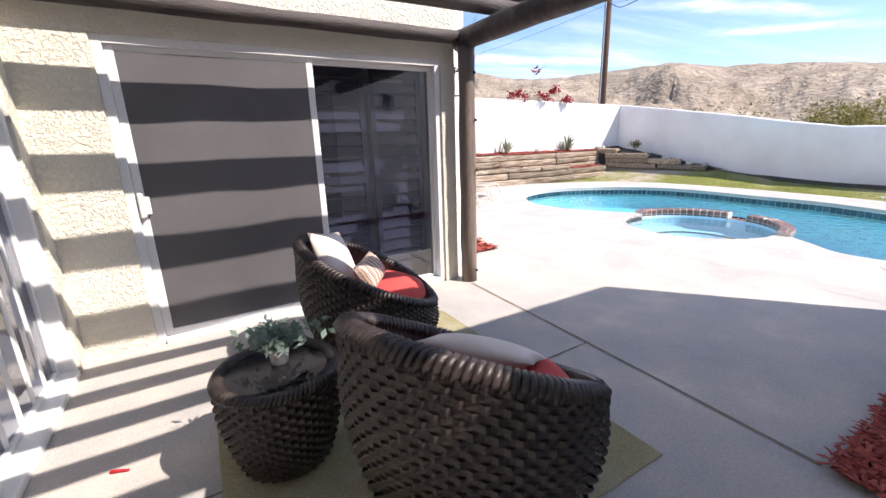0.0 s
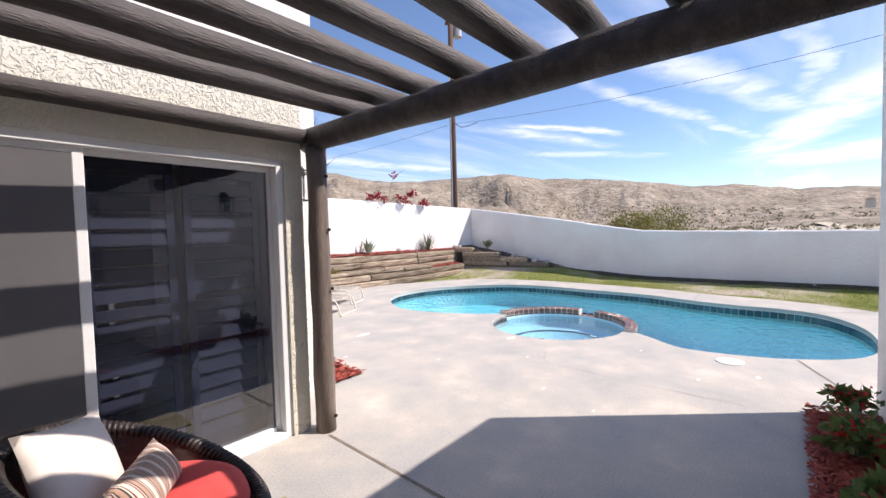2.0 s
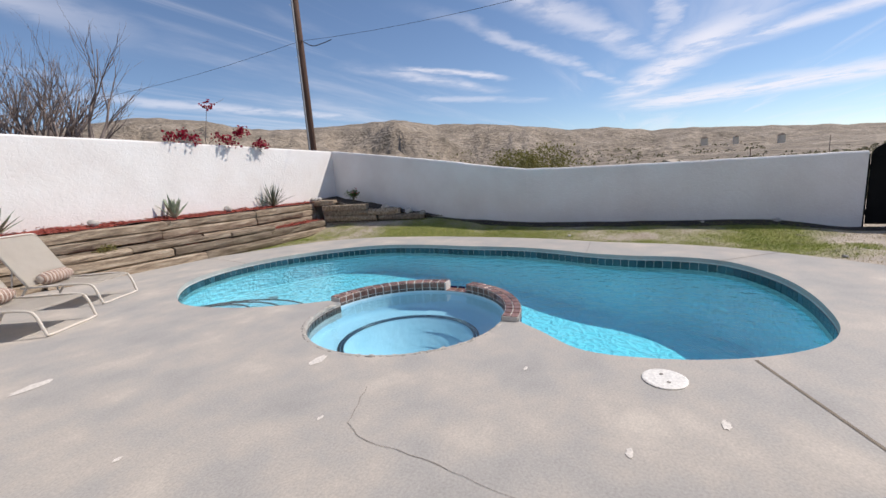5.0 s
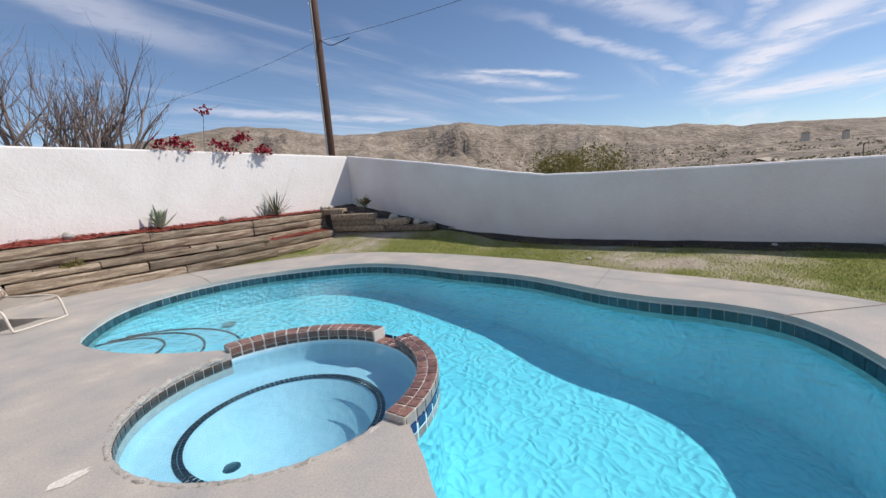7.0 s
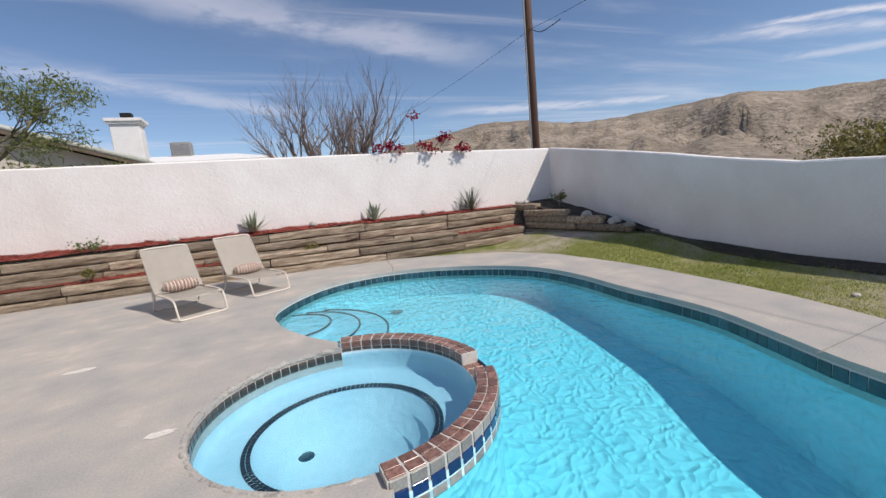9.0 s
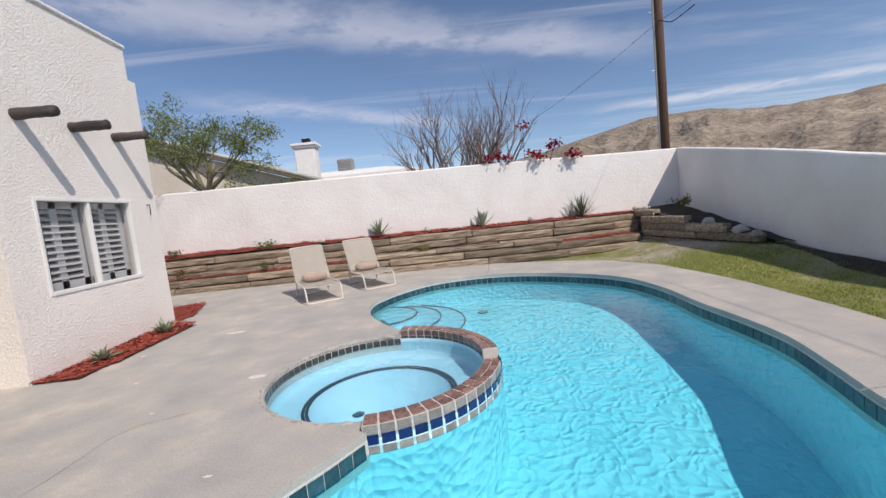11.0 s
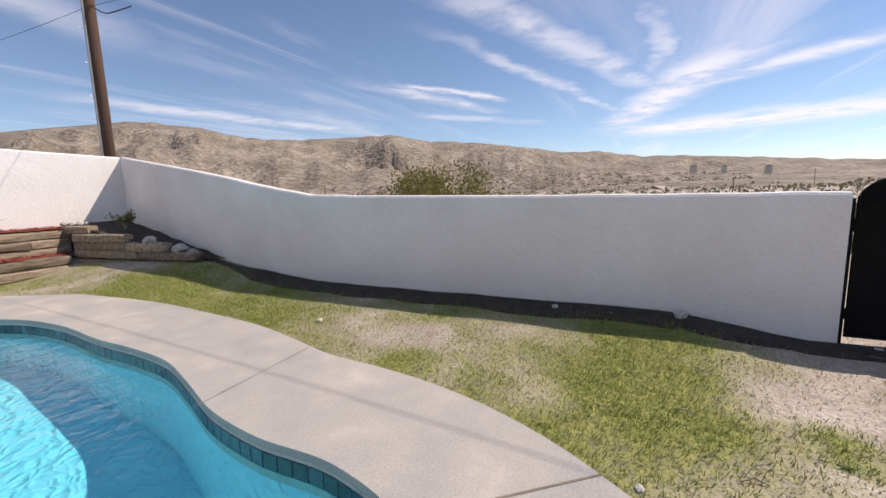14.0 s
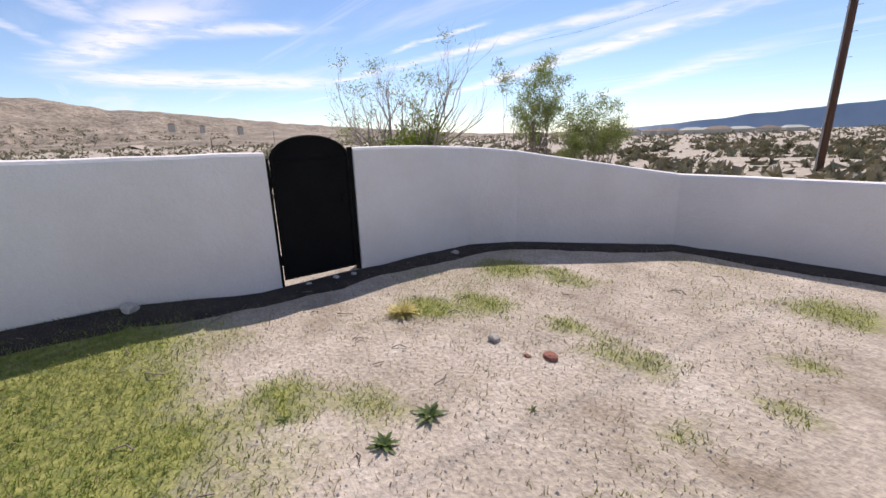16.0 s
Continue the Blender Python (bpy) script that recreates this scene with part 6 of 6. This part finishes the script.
for d, a, s in ((260, -66, 9), (280, -68.5, 11), (240, -71, 10), (300, -73, 12), (270, -75.5, 10), (320, -70, 12), (250, -62, 9), (330, -77.5, 12), (290, -64.5, 10), (420, -6, 5), (440, -9, 5), (400, -13, 5)):
    h = thing("distant_house", "small pale house far off in the desert", "house", (6 + d * math.cos(radians(a)), -3 + d * math.sin(radians(a)), -0.8 if a < -20 else d * math.tan(radians(skyline(a) * 0.55)) ), rnd.uniform(0, 90), "distant houses")
    bm = bmesh.new()
    slab((-s / 2, -s / 3, -3), (s / 2, s / 3, 2.7), 0, bm)
    part("wall", bm, M["neighbour_wall"], h)
    bm = bmesh.new()
    q = [bm.verts.new(p) for p in ((-s * 0.55, -s * 0.4, 2.7), (s * 0.55, -s * 0.4, 2.7), (s * 0.55, s * 0.4, 2.7), (-s * 0.55, s * 0.4, 2.7), (-s * 0.3, 0, 4.2), (s * 0.3, 0, 4.2))]
    for f in ((0, 1, 5, 4), (2, 3, 4, 5), (3, 0, 4), (1, 2, 5), (3, 2, 1, 0)):
        bm.faces.new([q[i] for i in f])
    part("roof", bm, M["eave_brown"] if s < 11 else M["roof_tile"], h)
for d, a in ((90, -10.5), (110, 47), (75, 33), (60, 40), (160, -17), (130, 57)):
    utility_pole((6 + d * math.cos(radians(a)), -3 + d * math.sin(radians(a)), -0.6), 3.2 if d < 100 else 6, 0.09, "thin dark distant post in the desert", 0, False)

# ---- lawn and yard ----
for nm, count, mt, lab, hgt in (("grass", 60000, M["grass"], "short patchy green lawn grass", 0.026), ("grass", 22000, M["grass_dry"], "dry straw-coloured grass stubble", 0.022)):
    v, f = [], []
    tries = 0
    while len(f) < count and tries < count * 12:
        tries += 1
        x, y = rnd.uniform(7.2, 11.6), rnd.uniform(-10.2, 5.9)
        if y > 1 and rnd.random() < 0.3:
            continue
        g = grassy(x, y)
        if nm and mt is M["grass_dry"]:
            g = 0.35 + 0.3 * noise.noise(Vector((x, y, 2)))
        else:
            g = g ** 1.6
        if rnd.random() > g or inside(x, y, [(p.x, p.y) for p in DECK]):
            continue
        z = ground_height(x, y) - 0.004
        a = rnd.uniform(0, 6.28)
        L = hgt * rnd.uniform(0.5, 1.6)
        c, s = math.cos(a), math.sin(a)
        k = len(v)
        v += [(x - 0.004 * s, y + 0.004 * c, z), (x + 0.004 * s, y - 0.004 * c, z), (x + c * L * 0.9, y + s * L * 0.9, z + L)]
        f.append((k, k + 1, k + 2))
    tagged(raw(nm, v, f, mt), lab, "grass", kind="stuff")


def weed(at, n, size, material, label):
    ob = rosette("weed", label, at, n, size, size * 0.28, (5, 55), material, "weed", 0.35)
    return ob


for x, y, n, s in ((8.52, -5.83, 30, 0.17), (8.49, -5.53, 26, 0.14), (9.0, -5.2, 14, 0.08), (8.2, -6.3, 12, 0.06)):
    weed((x, y, ground_height(x, y)), n // 2 + 2, s * 0.72, M["leaf_green"], "small green weed on the bare soil")


def boulder(at, size, material, label, name="stone", squash=0.7):
    bm = bmesh.new()
    bmesh.ops.create_icosphere(bm, subdivisions=2, radius=1)
    o = rnd.uniform(0, 50)
    for v in bm.verts:
        v.co *= 1 + 0.35 * noise.noise(v.co * 1.3 + Vector((o, 0, 0)))
    bm.transform(Matrix.Diagonal((size, size * 0.8, size * squash, 1)) @ Matrix.Rotation(rnd.uniform(0, 6), 4, "Z"))
    ob = tagged(part(name, bm, material), label, name)
    ob.matrix_basis = Matrix.Translation(Vector(at) + Vector((0, 0, size * squash * 0.55)))
    return ob


for x, y, z, s in ((10.85, 6.85, 0.93, 0.07), (11.0, 6.85, 0.92, 0.06), (11.12, 6.8, 0.92, 0.07), (11.25, 6.85, 0.92, 0.05), (11.15, 4.4, 0.58, 0.13), (11.3, 3.7, 0.42, 0.14), (11.2, 3.2, 0.40, 0.10), (8.1, 7.05, 0.90, 0.11), (5.3, 7.1, 0.92, 0.1), (2.4, 7.15, 0.93, 0.1)):
    boulder((x, y, z), s, M["stone"], "rounded grey stone in the planting bed")
for x, y, s in ((11.02, -4.62, 0.08), (10.95, -3.4, 0.05), (10.9, -8.0, 0.06), (11.0, -6.4, 0.05), (11.02, -6.1, 0.04), (10.98, -6.6, 0.045), (9.9, -0.95, 0.045), (8.33, -4.75, 0.045), (8.45, -4.25, 0.03), (8.9, -6.7, 0.05)):
    boulder((x, y, ground_height(x, y) - 0.01), s, M["stone"], "small pale stone lying on the ground")
boulder((8.48, -6.82, -0.06), 0.055, M["brick_red"], "broken piece of red brick on the soil", "brick_piece", 0.6)
boulder((8.6, -6.72, -0.06), 0.03, M["brick_red"], "broken piece of red brick on the soil", "brick_piece", 0.6)
M["straw"] = mat("straw", [(0.50, 0.42, 0.12), (0.62, 0.53, 0.20)], 12, 0.9, 0.6, 60)
rosette("grass_clump", "flattened clump of yellow dry grass", (9.75, -6.45, ground_height(9.75, -6.45)), 150, 0.2, 0.012, (3, 50), M["straw"], "grass", 0.25)
for _ in range(40):
    x, y = rnd.uniform(8.2, 11), rnd.uniform(-10, -3)
    if inside(x, y, [(p.x, p.y) for p in DECK]):
        continue
    a, L = rnd.uniform(0, 6.28), rnd.uniform(0.05, 0.16)
    bm = bmesh.new()
    z = ground_height(x, y) + 0.008
    tube([(x, y, z), (x + L * 0.5 * math.cos(a), y + L * 0.5 * math.sin(a), z + 0.012), (x + L * math.cos(a + 0.4), y + L * math.sin(a + 0.4), z)], 0.004, 4, bm)
    tagged(part("twig", bm, M["bark_grey"]), "small dry twig on the bare soil", "twig", "twigs")

# gravel and clods over the bare ground past the gate
v, f = [], []
for _ in range(5200):
    x, y = rnd.uniform(7.2, 11.1), rnd.uniform(-10.0, -4.2)
    if inside(x, y, [(p.x, p.y) for p in DECK]) or grassy(x, y) > 0.75:
        continue
    z, size = ground_height(x, y), 0.004 + 0.013 * rnd.random() ** 4
    turn_ = rnd.uniform(0, 6.28)
    k = len(v)
    for j in range(5):
        a = turn_ + j * 1.2566
        v.append((x + size * rnd.uniform(0.7, 1.2) * math.cos(a), y + size * rnd.uniform(0.7, 1.2) * math.sin(a), z - 0.004))
    v.append((x + size * 0.2, y, z + size * rnd.uniform(0.5, 0.9)))
    f += [(k + j, k + (j + 1) % 5, k + 5) for j in range(5)]
tagged(raw("gravel", v, f, M["stone"]), "small pale gravel and clods on dry soil", "gravel", kind="stuff")

# ---- deck details ----
def strip(name, line, width, material, label, z=0.003, jitter=0.0):
    bm = bmesh.new()
    pts = [Vector((*p, 0)) for p in line]
    if jitter:
        dense = []
        for a, b in zip(pts, pts[1:]):
            for i in range(6):
                dense.append(a.lerp(b, i / 6) + Vector((rnd.uniform(-jitter, jitter), rnd.uniform(-jitter, jitter), 0)))
        pts = dense + [pts[-1]]
    rows = []
    for i, p in enumerate(pts):
        d = (pts[min(i + 1, len(pts) - 1)] - pts[max(0, i - 1)]).normalized()
        s = Vector((-d.y, d.x, 0)) * width * (0.5 if not jitter else rnd.uniform(0.2, 0.6))
        rows.append((bm.verts.new((p - s).to_tuple()[:2] + (z,)), bm.verts.new((p + s).to_tuple()[:2] + (z,))))
    for a, b in zip(rows, rows[1:]):
        bm.faces.new((a[0], b[0], b[1], a[1]))
    for f in bm.faces:
        f.normal_update()
        if f.normal.z < 0:
            f.normal_flip()
    return structure(part(name, bm, material), label, "joint")


strip("expansion_joint", [(0.325, -0.335), (0.285, -1.795), (0.235, -3.075)], 0.022, M["joint_filler"], "wood-filled expansion joint in the deck")
strip("expansion_joint", [(-2.665, -1.855), (0.275, -1.795)], 0.014, M["joint_filler"], "dark joint across the patio slab")
strip("expansion_joint", [(4.50, -3.05), (3.6, -3.38), (3.26, -3.52)], 0.02, M["joint_filler"], "dark joint from the pool to the wing")
strip("expansion_joint", [(8.05, -1.5), (9.2, -1.45)], 0.010, M["crack"], "fine joint across the pool surround")
strip("expansion_joint", [(7.72, -3.25), (8.1, -3.7), (8.42, -4.08)], 0.014, M["joint_filler"], "fine joint across the pool surround")
strip("expansion_joint", [(6.42, 4.47), (6.57, 5.03), (6.7, 6.0)], 0.012, M["joint_filler"], "fine joint across the pool surround")
strip("crack", [(3.30, -0.64), (2.91, -0.80), (2.83, -0.95), (2.81, -1.36), (2.73, -1.86), (2.75, -2.19), (2.76, -2.53), (2.76, -2.70)], 0.005, M["crack"], "thin wandering crack in the concrete", 0.0025, 0.015)
for (x, y), s in (((2.44, 1.91), 0.16), ((3.52, 0.0), 0.13), ((2.1, -1.2), 0.05), ((3.2, -2.3), 0.05), ((2.9, -0.6), 0.04), ((1.6, 1.2), 0.05), ((3.6, -2.75), 0.06), ((2.2, 0.2), 0.04), ((3.9, -1.6), 0.04), ((1.9, -1.75), 0.035)):
    bm = bmesh.new()
    n = 16
    vs = [bm.verts.new((x + s * (0.55 + 0.45 * noise.noise(Vector((k * 0.6, x * 9, y * 5)))) * math.cos(2 * math.pi * k / n) * 1.25, y + s * 0.6 * (0.6 + 0.4 * noise.noise(Vector((k * 0.7, y * 7, 1)))) * math.sin(2 * math.pi * k / n), 0.0035)) for k in range(n)]
    bm.faces.new(vs)
    structure(part("patch", bm, M["chip_white"]), "pale worn chip in the concrete", "patch")
sk = thing("skimmer_cover", "round white plastic skimmer cover set in the deck", "cover", (4.03, -2.48, 0.0))
bm = bmesh.new()
tube([(0, 0, 0.001), (0, 0, 0.007), (0, 0, 0.010)], [0.135, 0.135, 0.125], 32, bm)
part("lid", bm, M["cover_white"], sk)
for s in (-1, 1):
    bm = bmesh.new()
    tube([(0.05 * s, 0.02 * s, 0.010), (0.05 * s, 0.02 * s, 0.0125)], 0.012, 8, bm)
    part("finger_hole", bm, M["crack"], sk, "dark finger hole")
for x, y, z in ((4.42, 0.20, -0.612),):
    bm = bmesh.new()
    tube([(x, y, z), (x, y, z + 0.012), (x, y, z + 0.02)], [0.07, 0.066, 0.03], 18, bm)
    tagged(part("spa_drain", bm, M["tile_teal"]), "round green-grey drain cover on the spa floor", "drain")
bm = bmesh.new()
tube([(6.2, 3.62, depth_at(6.2, 3.62) + 0.002), (6.2, 3.62, depth_at(6.2, 3.62) + 0.02)], 0.1, 18, bm)
tagged(part("pool_drain", bm, M["steel_grey"]), "round drain cover on the pool floor", "drain")
bm = bmesh.new()
tube([(-2.385, -1.455, 0.006), (-2.315, -1.485, 0.007)], [0.010, 0.005], 6, bm)
tagged(part("petal", bm, M["petal_red"]), "fallen red petal on the patio slab", "petal")

# ---- tiles ----
def tile_mesh(w, h, material):
    """A square tile with softened edges, facing +z."""
    bm = slab((-w / 2, -h / 2, -0.006), (w / 2, h / 2, 0.004), 0.002)
    me = bpy.data.meshes.new("tile")
    bm.to_mesh(me)
    bm.free()
    me.materials.append(material)
    return me


def lay(me, parent, at, normal, along, name="tile"):
    n = Vector(normal).normalized()
    u = Vector(along)
    u = (u - n * u.dot(n)).normalized()
    m = Matrix((u, n.cross(u), n)).transposed().to_4x4()
    ob = new(name, me)
    ob.parent = parent
    ob.matrix_basis = Matrix.Translation(at) @ m
    return ob


T = 0.1
top_in, top_out = tile_mesh(0.088, 0.068, M["tile_brown"]), tile_mesh(0.098, 0.068, M["tile_brown"])
side_brown, side_umber = tile_mesh(0.088, 0.060, M["tile_brown"]), tile_mesh(0.088, 0.060, M["tile_umber"])
side_grey, side_navy, side_foot = tile_mesh(0.098, 0.064, M["tile_grey"]), tile_mesh(0.098, 0.070, M["tile_navy"]), tile_mesh(0.098, 0.060, M["tile_grey"])
nt_ = 30
for k in range(nt_):
    a = A0 + (A1 - A0) * (k + 0.5) / nt_
    d = Vector((math.cos(radians(a)), math.sin(radians(a)), 0))
    t = Vector((-d.y, d.x, 0))
    lowered = NOTCH[0] < a < NOTCH[1]
    zt = -0.058 if lowered else 0.048
    lay(top_in, ring, on_spa(a, R_IN + 0.045, zt), (0, 0, 1), t)
    lay(top_out, ring, on_spa(a, R_IN + 0.122, zt), (0, 0, 1), t)
    if not lowered:
        lay(side_brown, ring, on_spa(a, R_IN + 0.004, 0.012), -d, t)
        lay(side_grey, ring, on_spa(a, R_OUT - 0.004, 0.008), d, t)
        lay(side_umber, ring, on_spa(a, R_IN + 0.004, -0.055), -d, t)
    lay(side_umber, ring, on_spa(a, R_IN + 0.004, -0.122), -d, t)
    lay(side_navy, ring, on_spa(a, R_OUT - 0.004, -0.066), d, t)
    lay(side_foot, ring, on_spa(a, R_OUT - 0.004, -0.138), d, t)
deck_tile = tile_mesh(0.075, 0.075, M["tile_umber"])
west = thing("spa_tile_band", "row of small brown-grey tiles at the spa waterline", "tiles", kind="structure")
bm = bmesh.new()
angs = np.linspace(A1, 360 + A0, 48)
q = [[bm.verts.new(on_spa(a, R_IN - 0.002, z)) for z in (-0.05, -0.2)] for a in angs]
for a, b in zip(q, q[1:]):
    bm.faces.new((a[0], b[0], b[1], a[1]))
part("bedding", bm, M["grout"], west, "pale grout")
nw = int(radians(360 + A0 - A1) * R_IN / 0.083)
for k in range(nw):
    a = A1 + (360 + A0 - A1) * (k + 0.5) / nw
    d = Vector((math.cos(radians(a)), math.sin(radians(a)), 0))
    lay(deck_tile, west, on_spa(a, R_IN - 0.006, -0.09), -d, (-d.y, d.x, 0))
# dark double tile line on the spa bench
bench = thing("bench_tile_line", "double line of small black tiles on the spa bench", "tiles", kind="structure")
small = tile_mesh(0.036, 0.03, M["tile_black"])
for r in (0.70, 0.735):
    n = int(2 * math.pi * r / 0.042)
    for k in range(n):
        a = 360 * k / n
        lay(small, bench, on_spa(a, r, -0.291), (0, 0, 1), (-math.sin(radians(a)), math.cos(radians(a)), 0))
# waterline band of the pool
band = thing("pool_tile_band", "row of dark teal tiles at the pool's waterline", "tiles", kind="structure")
line = [Vector(p) for p in POOL]
bm = bmesh.new()
rows = []
for i, p in enumerate(line):
    d = (line[min(i + 1, len(line) - 1)] - line[max(0, i - 1)]).normalized()
    inn = Vector((d.y, -d.x, 0))
    rows.append([bm.verts.new((p.x + inn.x * 0.003, p.y + inn.y * 0.003, z)) for z in (-0.056, -0.24)])
for a, b in zip(rows, rows[1:]):
    bm.faces.new((a[0], b[0], b[1], a[1]))
part("bedding", bm, M["grout"], band, "grey grout")
pool_tile = tile_mesh(0.108, 0.108, M["tile_teal"])
s, seg, acc = 0.06, 0, 0.0
lens = [(line[i + 1] - line[i]).length for i in range(len(line) - 1)]
while seg < len(lens):
    while seg < len(lens) and s > acc + lens[seg]:
        acc += lens[seg]
        seg += 1
    if seg >= len(lens):
        break
    d = (line[seg + 1] - line[seg]).normalized()
    p = line[seg] + d * (s - acc)
    inn = Vector((d.y, -d.x, 0))
    lay(pool_tile, band, Vector((p.x, p.y, -0.125)) + inn * 0.006, inn, d)
    s += 0.115
